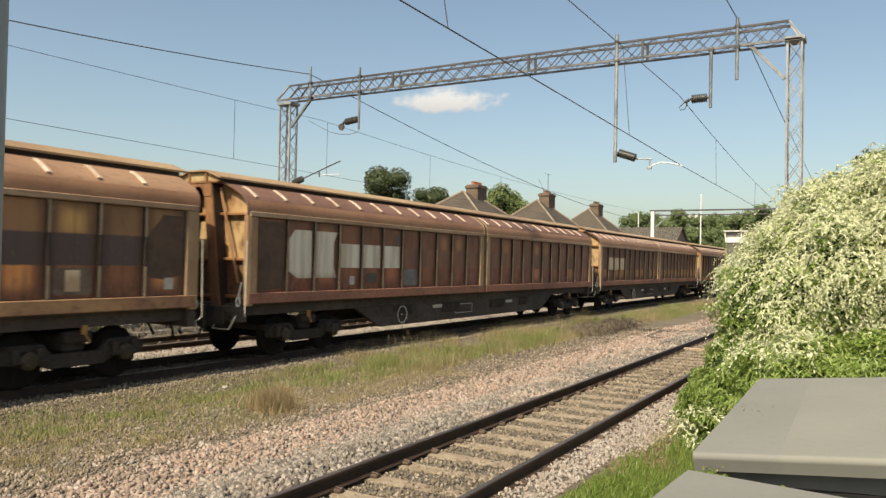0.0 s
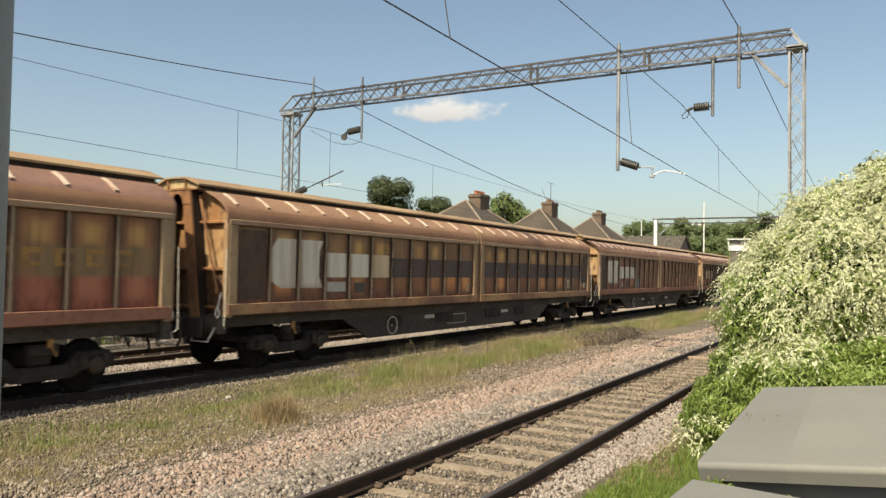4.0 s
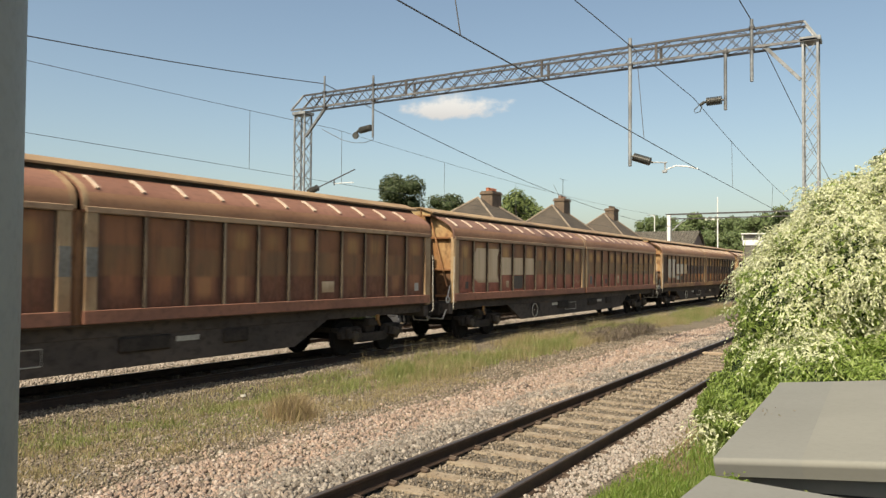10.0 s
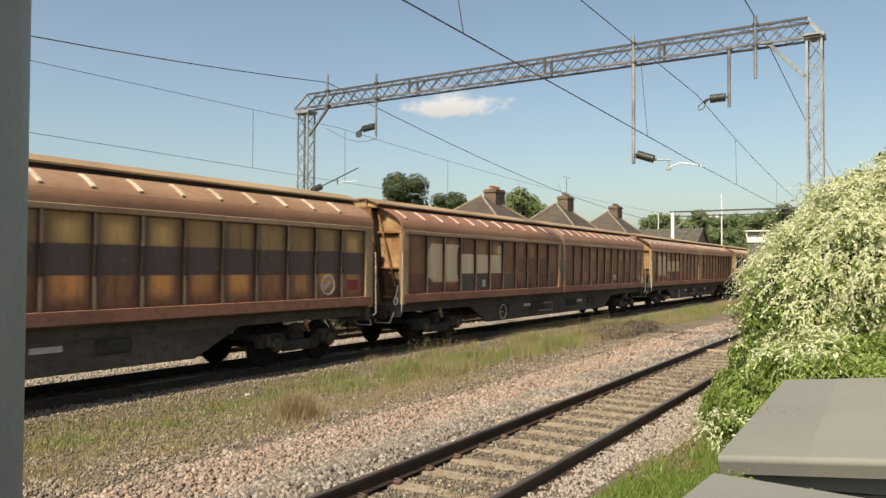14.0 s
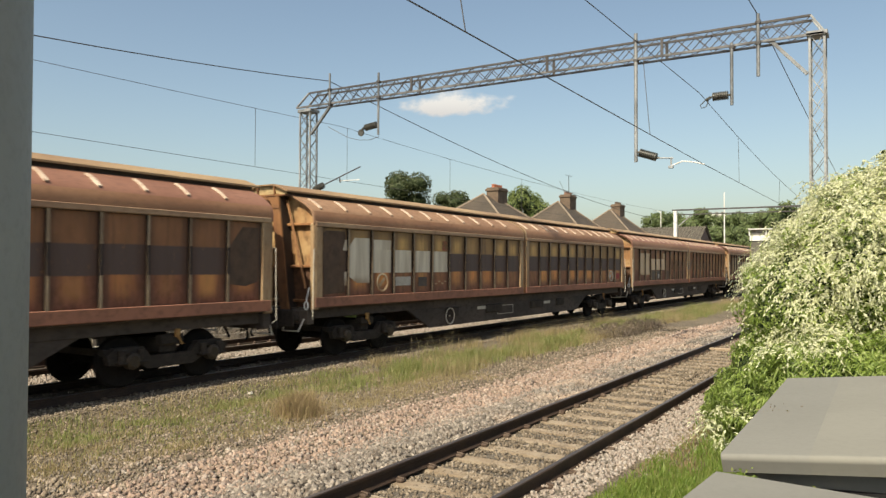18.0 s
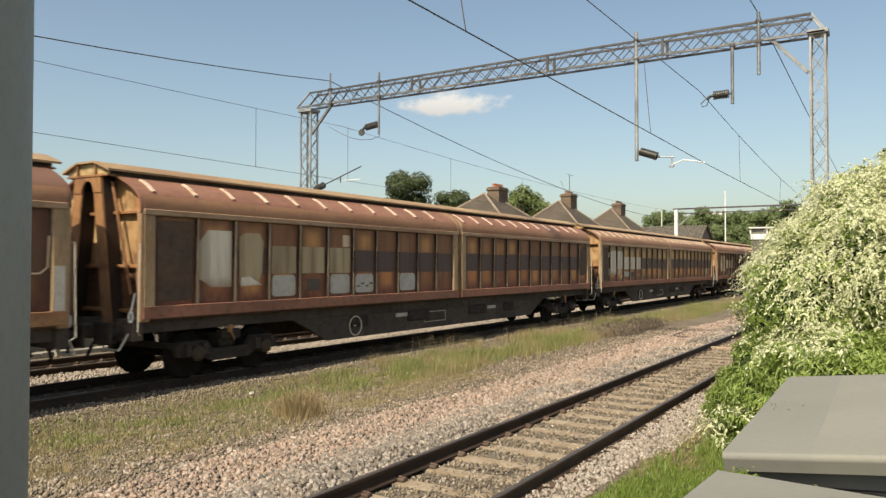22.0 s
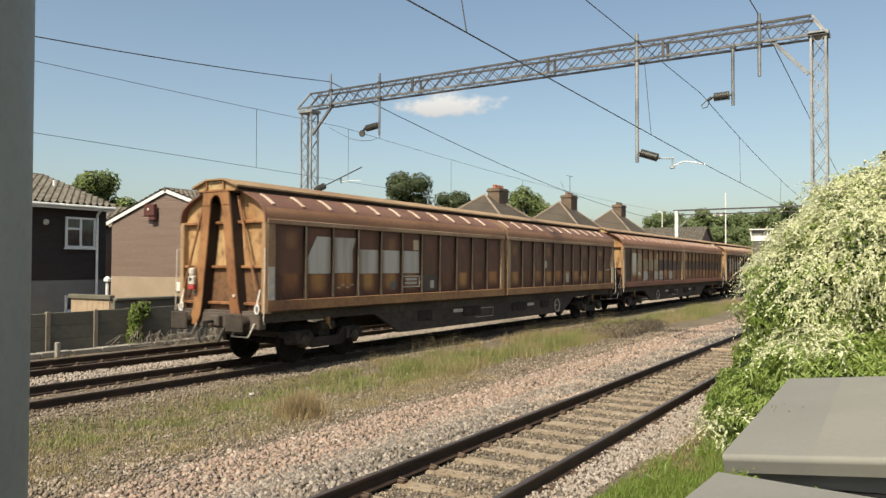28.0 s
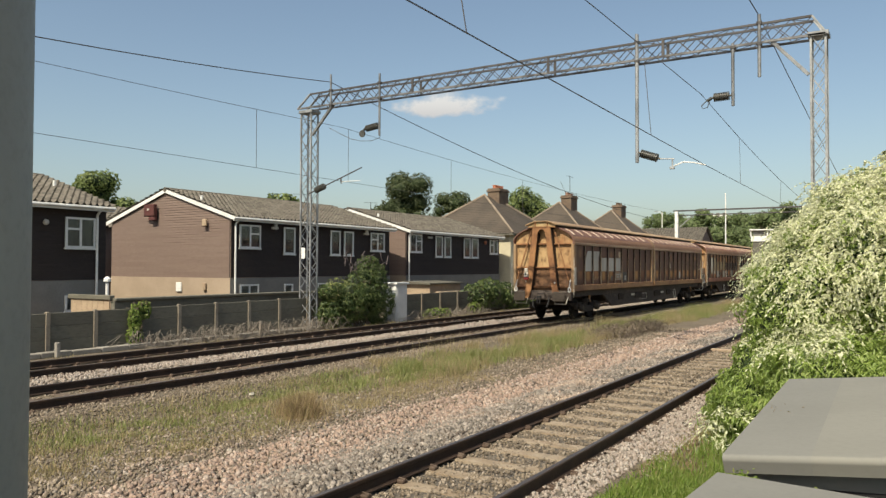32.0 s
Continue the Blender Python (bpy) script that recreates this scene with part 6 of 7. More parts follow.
hipped_house(55.4, 8.15, 4.2, 8.80, "brown hipped-roof house with red pots on its chimney", 0.0, M_POT)
hipped_house(71.0, 8.7, 4.3, 9.50, "hipped-roof house with an aerial on its chimney", 2.0, M_POT_DULL)
hipped_house(86.5, 8.9, 4.4, 9.62, "hipped-roof house with a broad brick chimney", 0.0, M_BRICK)
far_h = thing("gabled_house", "low brown-roofed house beyond the hipped houses", "house")
part("wall", M().prism([(105.2, -0.6), (114.8, -0.6), (114.8, 5.1), (110, 7.75), (105.2, 5.1)], "x", -40, -24.6), M_CLAD, far_h)
part("roof", tiled(M(), (-40.3, 104.8, 5.0), (-24.3, 104.8, 5.0), (-40.3, 110.0, 7.95), 14, 40), M_TILE, far_h, "brown tiled slope")
part("roof", tiled(M(), (-40.3, 115.2, 5.0), (-24.3, 115.2, 5.0), (-40.3, 110.0, 7.95), 14, 40), M_TILE, far_h, "brown tiled slope")


# ---------------------------------------------------------------- fences and garden walls
def build_fence(name, x, ys, top0, top1, label):
    f = thing(name, label, "fence")
    post = M().prism([(-0.06, -0.06), (0.06, -0.06), (0.06, 0.06), (-0.06, 0.06)], "z", -0.5, 1.14).box((-0.05, -0.05, 1.14), (0.05, 0.05, 1.17), 0.02).mesh("post", M_FPOST)
    for i, (a, b) in enumerate(zip(ys, ys[1:])):
        z = top0 + (top1 - top0) * i / max(1, len(ys) - 2)
        part("post", post, M_FPOST, f, at=(x, a, z - 1.14))
        for r in range(3):
            part("board", M().box((x - 0.03, a + 0.055, z - 1.13 + r * 0.375), (x + 0.02, b - 0.055, z - 1.13 + r * 0.375 + 0.373), 0.010), M_FENCE, f)
    part("post", post, M_FPOST, f, at=(x, ys[-1], top1 - 1.14))


build_fence("panel_fence", -20.5, [7.5, 9.05, 10.55, 12.05, 13.5, 14.98, 16.5, 18.05, 19.58, 21.13, 22.7, 24.3, 25.9, 27.4], 0.86, 1.0, "grey concrete panel fence with pale posts along the line")
build_fence("panel_fence", -20.5, [29.0, 30.98, 32.68, 34.41, 36.2, 38.0, 39.8, 41.6, 43.4, 46], 0.90, 0.90, "grey panel fence with pale posts behind the hedge")
for y0, y1, z1, nm in ((15.72, 27.5, 1.12, "dark garden wall with a coping behind the fence"),):
    w = thing("garden_wall", nm, "wall")
    part("wall", M().box((-23.0, y0, -0.5), (-22.8, y1, z1 - 0.1), 0.01), M_FENCE, w)
    part("coping", M().box((-23.06, y0, z1 - 0.1), (-22.72, y1, z1), 0.02), M_FENCE, w)
w = thing("garden_wall", "low beige boarded wall behind the fence", "wall")
for i in range(7):
    part("board", M().box((-25.2 + i * 0.315, 15.66, -0.3), (-24.895 + i * 0.315, 15.72, 1.06), 0.008), M_BEIGE, w)
part("coping", M().box((-25.3, 15.60, 1.06), (-22.9, 15.80, 1.22), 0.02), M_FENCE, w)
w = thing("garden_shed", "small beige shed behind the fence", "shed")
part("wall", M().box((-24.6, 35.6, -0.5), (-23.0, 39.0, 1.22), 0.02), M_BEIGE, w)
part("roof", M().prism([(-24.8, 1.22), (-22.85, 1.22), (-22.85, 1.30), (-24.8, 1.38)], "y", 35.4, 39.2), M_FENCE, w)
part("bench", M().box((-22.7, 35.7, 0.75), (-22.3, 38.0, 0.82), 0.01).box((-22.7, 35.8, -0.4), (-22.6, 35.9, 0.75)).box((-22.7, 37.8, -0.4), (-22.6, 37.9, 0.75)), M_BEIGE, w)
single("pipe_stub", M().tube((-25.1, 17.0, -0.4), (-25.1, 17.0, 1.66), 0.06, 10).lathe((-25.1, 17.0, 1.62), (-25.1, 17.0, 1.82), [(0, 0.06), (0.1, 0.13), (0.6, 0.13), (1, 0.04)], 10), M_WHITE, "white vent pipe beside the clad house", "pipe")
c = thing("lineside_cabinet", "tall pale lineside cabinet by the shrub", "cabinet")
part("body", M().box((-20.35, 27.75, -0.35), (-19.75, 28.65, 1.40), 0.02), M_WHITE, c)
part("door", M().box((-19.75, 27.80, -0.15), (-19.72, 28.60, 1.30), 0.015), M_WHITE, c, "worn white door")
part("lid", M().box((-20.42, 27.68, 1.40), (-19.66, 28.72, 1.50), 0.02), M_WHITE, c)
t = thing("cable_trough", "low grey concrete cable trough beside the track", "cable trough")
for i in range(24):
    part("trough_lid", M().box((-20.30, 8.0 + i * 0.9, -0.30), (-19.98, 8.88 + i * 0.9, -0.16 + 0.01 * math.sin(i * 2.1)), 0.015), M_TROUGH, t)
s = thing("marker_post", "short grey marker stump by the trough", "post")
part("post", M().box((-19.9, 11.9, -0.3), (-19.78, 12.02, 0.12), 0.02), M_TROUGH, s)
part("post", M().box((-19.8, 19.4, -0.3), (-19.7, 19.5, 0.25), 0.02), M_TWIG, s)


# ---------------------------------------------------------------- plants
def leaves_mesh(name, pts, normals, size, material, seed, aspect=0.5, fold=0.25, along=None):
    """Folded diamond leaves: one at each point, lying roughly across its normal."""
    g = np.random.default_rng(seed)
    n = len(pts)
    nn = normals + g.normal(0, 0.55, (n, 3))
    nn /= np.linalg.norm(nn, axis=1, keepdims=True) + 1e-9
    d = g.normal(0, 1, (n, 3)) + np.array([0, 0, -0.7])
    if along is not None:
        d = along + g.normal(0, 0.3, (n, 3))
    d -= nn * (d * nn).sum(1, keepdims=True)
    d /= np.linalg.norm(d, axis=1, keepdims=True) + 1e-9
    s = np.cross(nn, d)
    L = (size * g.uniform(0.6, 1.35, n))[:, None]
    v = np.stack([pts - d * L * 0.5, pts + s * L * aspect * 0.5 + nn * L * fold * 0.4, pts + d * L * 0.5, pts - s * L * aspect * 0.5 + nn * L * fold * 0.4], 1).reshape(-1, 3)
    i = (np.arange(n) * 4)[:, None]
    return raw_mesh(name, v, np.concatenate([i + [0, 1, 2], i + [0, 2, 3]]), material)


def lump_points(lumps_, n, seed, depth=0.12, low=-0.4):
    """Points on the outside of a heap of ellipsoids (cx, cy, cz, rx, ry, rz), with their outward normals."""
    g = np.random.default_rng(seed)
    L = np.array(lumps_, float)
    area = (L[:, 3] * L[:, 4] + L[:, 4] * L[:, 5] + L[:, 3] * L[:, 5])
    which = g.choice(len(L), int(n * 2.2), p=area / area.sum())
    d = g.normal(0, 1, (len(which), 3))
    d /= np.linalg.norm(d, axis=1, keepdims=True)
    r = L[which, 3:]
    bump_ = 1 + 0.10 * np.sin(d[:, :1] * 9 + which[:, None]) * np.cos(d[:, 1:2] * 8) + 0.06 * np.sin(d[:, 2:] * 17 + which[:, None] * 2)
    p = L[which, :3] + d * r * bump_ * (1 - depth * np.abs(g.normal(0, 1, (len(which), 1))))
    keep = p[:, 2] > low
    for l in L:
        keep &= ~((((p - l[:3]) / l[3:]) ** 2).sum(1) < 0.72)
    nrm = d / r
    nrm /= np.linalg.norm(nrm, axis=1, keepdims=True)
    return p[keep][:n], nrm[keep][:n]


def heap_mesh(name, lumps_, shrink, material):
    m = M()
    for cx, cy, cz, rx, ry, rz in lumps_:
        n = 10
        vs = []
        for i in range(1, n):
            a = math.pi * i / n
            for j in range(14):
                b = 2 * math.pi * j / 14
                k = shrink * (1 + 0.07 * math.sin(5 * b + 3 * a))
                vs.append((cx + rx * k * math.sin(a) * math.cos(b), cy + ry * k * math.sin(a) * math.sin(b), max(-0.45, cz + rz * k * math.cos(a))))
        fs = [(i * 14 + j, i * 14 + (j + 1) % 14, (i + 1) * 14 + (j + 1) % 14, (i + 1) * 14 + j) for i in range(n - 2) for j in range(14)]
        fs += [tuple(range(14)), tuple(range((n - 2) * 14, (n - 1) * 14))]
        m.add(vs, fs)
    return m.mesh(name, material, True)


# Dark tone of the solid cores: paints the shade deep among leaves.
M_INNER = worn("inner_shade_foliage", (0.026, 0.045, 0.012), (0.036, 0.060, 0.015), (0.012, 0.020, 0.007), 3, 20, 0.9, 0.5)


# Dark fill of the crowns, standing for the shade inside them.
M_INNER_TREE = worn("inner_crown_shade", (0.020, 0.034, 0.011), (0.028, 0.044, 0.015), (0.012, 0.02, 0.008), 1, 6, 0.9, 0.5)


def flower_sprays(name, pts, nrm, material, seed, length=0.30, k=9, petal=0.066):
    """Frothy sprays that twist outwards and hang over: each a string of narrow petals that overlap along a stem."""
    g = np.random.default_rng(seed)
    n = len(pts)
    way = nrm * 0.6 + np.array([0, 0, 0.20]) + g.normal(0, 0.8, (n, 3))
    way /= np.linalg.norm(way, axis=1, keepdims=True)
    t = np.linspace(0.05, 1, k)[None, :, None]
    L = length * g.uniform(0.4, 1.5, (n, 1, 1))
    fall = np.array([0, 0, 0.8])
    p = pts[:, None] + way[:, None] * t * L - fall * t * t * L + g.normal(0, 0.010, (n, k, 3))
    tangent = np.broadcast_to(way[:, None], p.shape) - 2 * fall * t
    tangent = tangent / np.linalg.norm(tangent, axis=2, keepdims=True)
    nn = np.repeat(nrm, k, 0) + g.normal(0, 0.5, (n * k, 3))
    return leaves_mesh(name, p.reshape(-1, 3), nn, petal, material, seed + 1, 0.42, along=tangent.reshape(-1, 3))


VINE = [(-1.35, 14.2, 1.35, 1.10, 2.3, 1.55), (-0.75, 14.6, 2.58, 0.9, 1.6, 1.22), (0.25, 14.6, 2.75, 1.2, 2.0, 1.42), (-0.35, 14.6, 2.0, 1.5, 2.6, 1.65), (0.9, 14.5, 2.3, 1.6, 2.8, 1.98), (2.4, 14.5, 2.0, 1.8, 3.0, 2.2), (-1.7, 16.4, 1.1, 0.82, 2.2, 1.45),
        (-1.65, 12.2, 0.05, 0.95, 1.4, 0.80), (-2.05, 13.0, -0.05, 0.80, 1.3, 0.72), (-1.75, 12.7, 0.35, 0.75, 1.1, 0.90), (-1.0, 12.5, 0.45, 0.95, 1.1, 0.98), (-0.8, 11.8, 0.35, 1.2, 1.4, 0.95), (0.4, 11.5, 0.4, 1.4, 1.4, 1.0), (-2.1, 15.4, 2.05, 0.45, 0.9, 0.50), (-2.1, 18.6, 0.9, 0.6, 2.2, 1.3), (-2.25, 15.8, 1.72, 0.45, 1.0, 0.58), (-2.0, 14.9, 1.50, 0.55, 1.5, 0.92), (-1.6, 14.8, 1.95, 0.65, 1.5, 0.78)]


def build_vine():
    b = thing("flowering_vine", "dense climbing vine heaped with creamy white flower sprays beside the track", "bush")
    # Dark solid core in place of the shade behind the leaves.
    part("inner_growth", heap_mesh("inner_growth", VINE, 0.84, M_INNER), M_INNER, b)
    g = np.random.default_rng(5)

    def clumps(p, fine=2.6):
        return np.array([0.8 * noise.noise(Vector(q) * 1.1) + 0.7 * noise.noise(Vector((q[0] * fine, q[1] * fine, q[2] * fine * 0.55))) for q in p])
    p, n = lump_points(VINE, 150000, 11, 0.10)
    q, m = lump_points(VINE[7:13], 60000, 17, 0.12)
    p, n = np.concatenate([p, q]), np.concatenate([n, m])
    hang = clumps(p) + g.normal(0, 0.16, len(p)) > -0.42
    p, n = p[hang], n[hang]
    low = (p[:, 1] < 13.6) & (p[:, 2] < 1.2)
    down = np.tile([0.0, -0.25, -1.0], (len(p), 1))
    part("foliage", leaves_mesh("foliage", p[~low], n[~low], 0.078, M_VINE, 12, 0.42), M_VINE, b, "bright green heart-shaped leaves")
    part("skirt", leaves_mesh("skirt", p[low], n[low], 0.092, M_VINE, 16, 0.24, along=down[low] + g.normal(0, 0.5, (low.sum(), 3))), M_VINE, b, "narrow green leaves hanging at the foot of the vine")
    p, n = lump_points(VINE, 30000, 13, 0.03)
    rim = np.exp(-((p[:, 2] - 1.12) / 0.20) ** 2) * (p[:, 1] < 13.4) * (1 - 0.95 * (p[:, 0] > -0.7))
    score = 0.85 * clumps(p, 3.4) + 0.60 * (n[:, 2] - 0.1) + 0.34 * np.clip(p[:, 2] - 1.0, -1.2, 2.2) + 0.75 * rim - 1.3 * (p[:, 1] < 13.6) * (p[:, 2] < 0.98) + 0.10 * (p[:, 2] > 1.7) - (0.32 + 0.9 * (p[:, 0] > -0.8)) * (p[:, 1] < 13.6) * (p[:, 2] < 1.45) - 0.65 * np.clip(-n[:, 0] - 0.2, 0, 1) + 0.36 * np.clip(p[:, 0] + 1.0, -1.0, 1.4)
    keep = score + g.normal(0, 0.14, len(p)) > 0.12
    p, n = p[keep], n[keep]
    q, m = lump_points([(-2.15, 10.9, 0.0, 0.30, 0.45, 0.22)], 80, 15, 0.05)
    p, n = np.concatenate([p, q]), np.concatenate([n, m])
    part("blossom", flower_sprays("blossom", p, n, M_FLOWER, 14, 0.38, 15, 0.058), M_FLOWER, b, "creamy white flower sprays")["kind"] = "stuff"
    stems = M()
    for i in range(26):
        x, y = g.uniform(-2.4, 0.8), g.uniform(11.5, 16)
        z = 3.0 + 0.35 * x if y > 13 else 1.1
        stems.path([(x, y, z), (x + g.normal(0, 0.08), y, z + 0.3), (x + g.normal(0, 0.15), y, z + 0.42 + g.uniform(0, 0.25))], 0.006, 4)
    part("shoot_growth", stems, M_VINE, b, "thin green shoots")["kind"] = "stuff"


build_vine()


def shrub(name, label, lumps_, n, size, material, seed, category="shrub", loose=0.17, inner=0.62):
    b = thing(name, label, category)
    stems = M()
    g = np.random.default_rng(seed)
    cx, cy = np.mean([l[0] for l in lumps_]), np.mean([l[1] for l in lumps_])
    for l in lumps_:
        for _ in range(3):
            stems.path([(cx + g.normal(0, 0.2), cy + g.normal(0, 0.3), -0.4), ((cx + l[0]) / 2, (cy + l[1]) / 2, l[2] * 0.5), (l[0] + g.normal(0, 0.2), l[1] + g.normal(0, 0.2), l[2] + l[5] * 0.8)], 0.022, 5)
    part("stems", stems, M_BARK, b)
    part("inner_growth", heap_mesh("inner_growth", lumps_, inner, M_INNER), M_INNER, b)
    p, nn = lump_points(lumps_, n, seed, loose)
    part("foliage", leaves_mesh("foliage", p, nn, size, material, seed + 1, 0.42), material, b)
    return b


bud = shrub("shrub", "dark green buddleia shrub growing by the gantry post", [(-19.9, 24.4, 0.7, 0.8, 1.0, 0.9), (-19.9, 25.6, 1.0, 0.9, 1.2, 1.1), (-19.9, 26.4, 0.7, 0.8, 0.9, 1.0), (-20.0, 26.1, 1.9, 0.6, 0.9, 0.7), (-19.9, 23.5, 1.2, 0.5, 0.7, 0.35), (-20.0, 26.6, 1.5, 0.5, 0.6, 0.5), (-20.0, 26.0, 2.3, 0.42, 0.62, 0.40), (-19.9, 23.4, 0.3, 0.5, 0.7, 0.6)], 28000, 0.10, M_SHRUB, 21, loose=0.26, inner=0.5)
g5 = np.random.default_rng(77)
p, nn = lump_points([(-19.8, 23.7, 1.25, 0.5, 0.8, 0.55), (-19.8, 24.4, 1.1, 0.5, 0.7, 0.5)], 600, 23, 0.3)
part("pale_growth", leaves_mesh("pale_growth", p, nn, 0.12, M_GRASS, 24, 0.4), M_GRASS, bud, "yellow-green shoots")["kind"] = "stuff"
spray = M()
for i in range(26):
    x, y, z = g5.uniform(-20.3, -19.5), g5.uniform(24.6, 26.9), g5.uniform(1.7, 2.5)
    spray.path([(x, y, z), (x, y + g5.normal(0, 0.15), z + 0.25), (x, y + g5.normal(0, 0.3), z + 0.4)], 0.02, 4)
part("flower_spray", spray, worn("faded_mauve", (0.15, 0.12, 0.125), (0.11, 0.085, 0.08), (0.08, 0.06, 0.05), 6, 30, 0.8), bud, "faded mauve flower heads")
shrub("shrub", "low dark hedge of ivy over the fence", [(-20.7, 36.6, 0.4, 0.7, 1.2, 0.9), (-20.7, 38.3, 0.7, 0.7, 1.4, 0.9), (-20.7, 40.2, 0.4, 0.7, 1.3, 0.9), (-20.6, 42.2, 0.3, 0.7, 1.4, 0.8)], 5200, 0.17, M_SHRUB, 31)
shrub("shrub", "yellow-green weed at the foot of the fence", [(-19.9, 35.2, 0.0, 0.3, 0.6, 0.35), (-19.9, 31.5, -0.1, 0.4, 1.2, 0.3)], 900, 0.12, M_GRASS_LUSH, 35)
shrub("ivy", "ivy climbing a fence panel", [(-20.35, 14.75, 0.55, 0.16, 0.22, 0.5), (-20.35, 15.05, 0.85, 0.15, 0.25, 0.3), (-20.3, 14.7, 0.05, 0.16, 0.28, 0.4)], 900, 0.11, M_GRASS_LUSH, 33, "climbing plant")


M_DEAD = worn("dead_weed", (0.17, 0.135, 0.10), (0.12, 0.092, 0.07), (0.06, 0.05, 0.04), 3, 20, 0.9, 0.2)


def brambles(name, label, boxes, seed, n, material=M_TWIG):
    """Dry arching stems in a tangle along the fence foot."""
    g = np.random.default_rng(seed)
    m = M()
    for x0, x1, y0, y1, h in boxes:
        for _ in range(int(n * (y1 - y0))):
            x, y = g.uniform(x0, x1), g.uniform(y0, y1)
            a, L, H = g.uniform(0, 6.28), g.uniform(0.3, 1.5), h * g.uniform(0.15, 0.8) ** 1.2
            pts = [(x + L * t * math.cos(a) * 0.4 + g.normal(0, 0.03), y + L * t * math.sin(a) + g.normal(0, 0.05), -0.3 + H * 4 * t * (1 - t) * 0.9 + 0.25 * H * t) for t in (0, 0.3, 0.6, 0.95)]
            m.path(pts, 0.008, 4)
    single(name, m, material, label, "undergrowth", "stuff")


brambles("dry_brambles", "tangle of dry grey bramble stems by the fence", [(-20.2, -19.3, 14.5, 23.5, 0.75), (-20.2, -19.4, 29, 36, 0.6)], 41, 34)
brambles("dry_brambles", "dark dry weeds beside the near track", [(-9.9, -8.6, 25.5, 31.5, 0.55)], 42, 110, M_DEAD)


def grass(name, label, material, spots, seed, width=0.008):
    """spots: x, y, rx, ry, blades, height. Bent tapering blades in one mesh."""
    g = np.random.default_rng(seed)
    P, H = [], []
    for x, y, rx, ry, n, h in spots:
        q = g.normal(0, 0.5, (n, 2)) * (rx, ry) + (x, y)
        P.append(q), H.append(h * g.uniform(0.35, 1.15, n))
    P, H = np.concatenate(P), np.concatenate(H)
    ok = ~((np.abs(P[:, 0] - RUN) < 1.55) | (np.abs(P[:, 0] - NEAR) < 1.4))
    P, H = P[ok], H[ok]
    z = np.array([ground_z(a, b) for a, b in P]) - 0.01
    n = len(P)
    a = g.uniform(0, 6.28, n)
    w = np.c_[np.cos(a), np.sin(a)] * (width * (0.6 + 0.8 * g.random(n)))[:, None]
    bend = g.normal(0, 0.32, (n, 2)) * H[:, None]
    mid, tip = P + bend * 0.3, P + bend
    v = np.stack([np.c_[P - w, z], np.c_[P + w, z], np.c_[mid + w * 0.7, z + H * 0.55], np.c_[mid - w * 0.7, z + H * 0.55], np.c_[tip, z + H]], 1).reshape(-1, 3)
    i = (np.arange(n) * 5)[:, None]
    f = np.concatenate([i + [0, 1, 2], i + [0, 2, 3], i + [3, 2, 4]])
    single(name, raw_mesh(name, v, f, material), material, label, "grass", "stuff")


def strip(x0, x1, y0, y1, count, n, h, seed, r=(0.35, 0.6)):
    g = np.random.default_rng(seed)
    return [(g.uniform(x0, x1), g.uniform(y0, y1), r[0] * g.uniform(0.5, 1.4), r[1] * g.uniform(0.5, 1.4), n, h * g.uniform(0.6, 1.2)) for _ in range(count)]


grass("grass", "patchy green and straw grass between the tracks", M_GRASS,
      strip(-11.1, -9.4, 11.5, 19, 26, 170, 0.20, 51) + strip(-10.9, -9.2, 15, 30, 46, 190, 0.34, 52) + [(-10.3, 14.9, 0.5, 0.5, 700, 0.30), (-9.8, 16.6, 0.45, 0.6, 700, 0.32), (-9.6, 19.3, 0.5, 0.8, 700, 0.36), (-9.4, 22.4, 0.5, 1.0, 800, 0.40)] + strip(-10.8, -8.9, 28, 50, 60, 190, 0.42, 53, (0.5, 1.2)) + strip(-11.2, -9.6, 5.5, 12, 40, 160, 0.13, 54) + strip(-9.8, -8.6, 5, 11, 22, 110, 0.08, 56), 55, 0.0055)
grass("grass", "dry straw-coloured grass between the tracks", M_GRASS_DRY,
      strip(-11.3, -8.2, 4.5, 15, 150, 200, 0.10, 61) + strip(-11.3, -9.0, 14, 32, 90, 200, 0.30, 62) + strip(-10.8, -9.0, 30, 55, 50, 170, 0.42, 63, (0.5, 1.2)) + strip(-19.6, -18.4, 10, 40, 40, 120, 0.2, 64), 65, 0.0045)
grass("grass_seed_heads", "tall thin seed stems in front of the train", M_GRASS_DRY, strip(-11.4, -10.0, 15, 36, 110, 14, 0.58, 66), 67, 0.003)
grass("grass_tuft", "rounded tuft of dry brown grass", M_TUFT, [(-8.75, 9.55, 0.30, 0.30, 1500, 0.44), (-8.75, 9.55, 0.50, 0.45, 1100, 0.28)], 68, 0.0035)
grass("grass", "lush green grass at the foot of the cabinet", M_GRASS_LUSH,
      strip(-2.72, -1.2, 5.0, 9.3, 210, 300, 0.10, 71, (0.3, 0.5)) + strip(-2.0, -1.0, 8.4, 11.5, 90, 260, 0.14, 74, (0.25, 0.5)) + strip(-2.4, -1.6, 9.5, 13, 26, 160, 0.2, 72, (0.3, 0.5)), 73, 0.007)


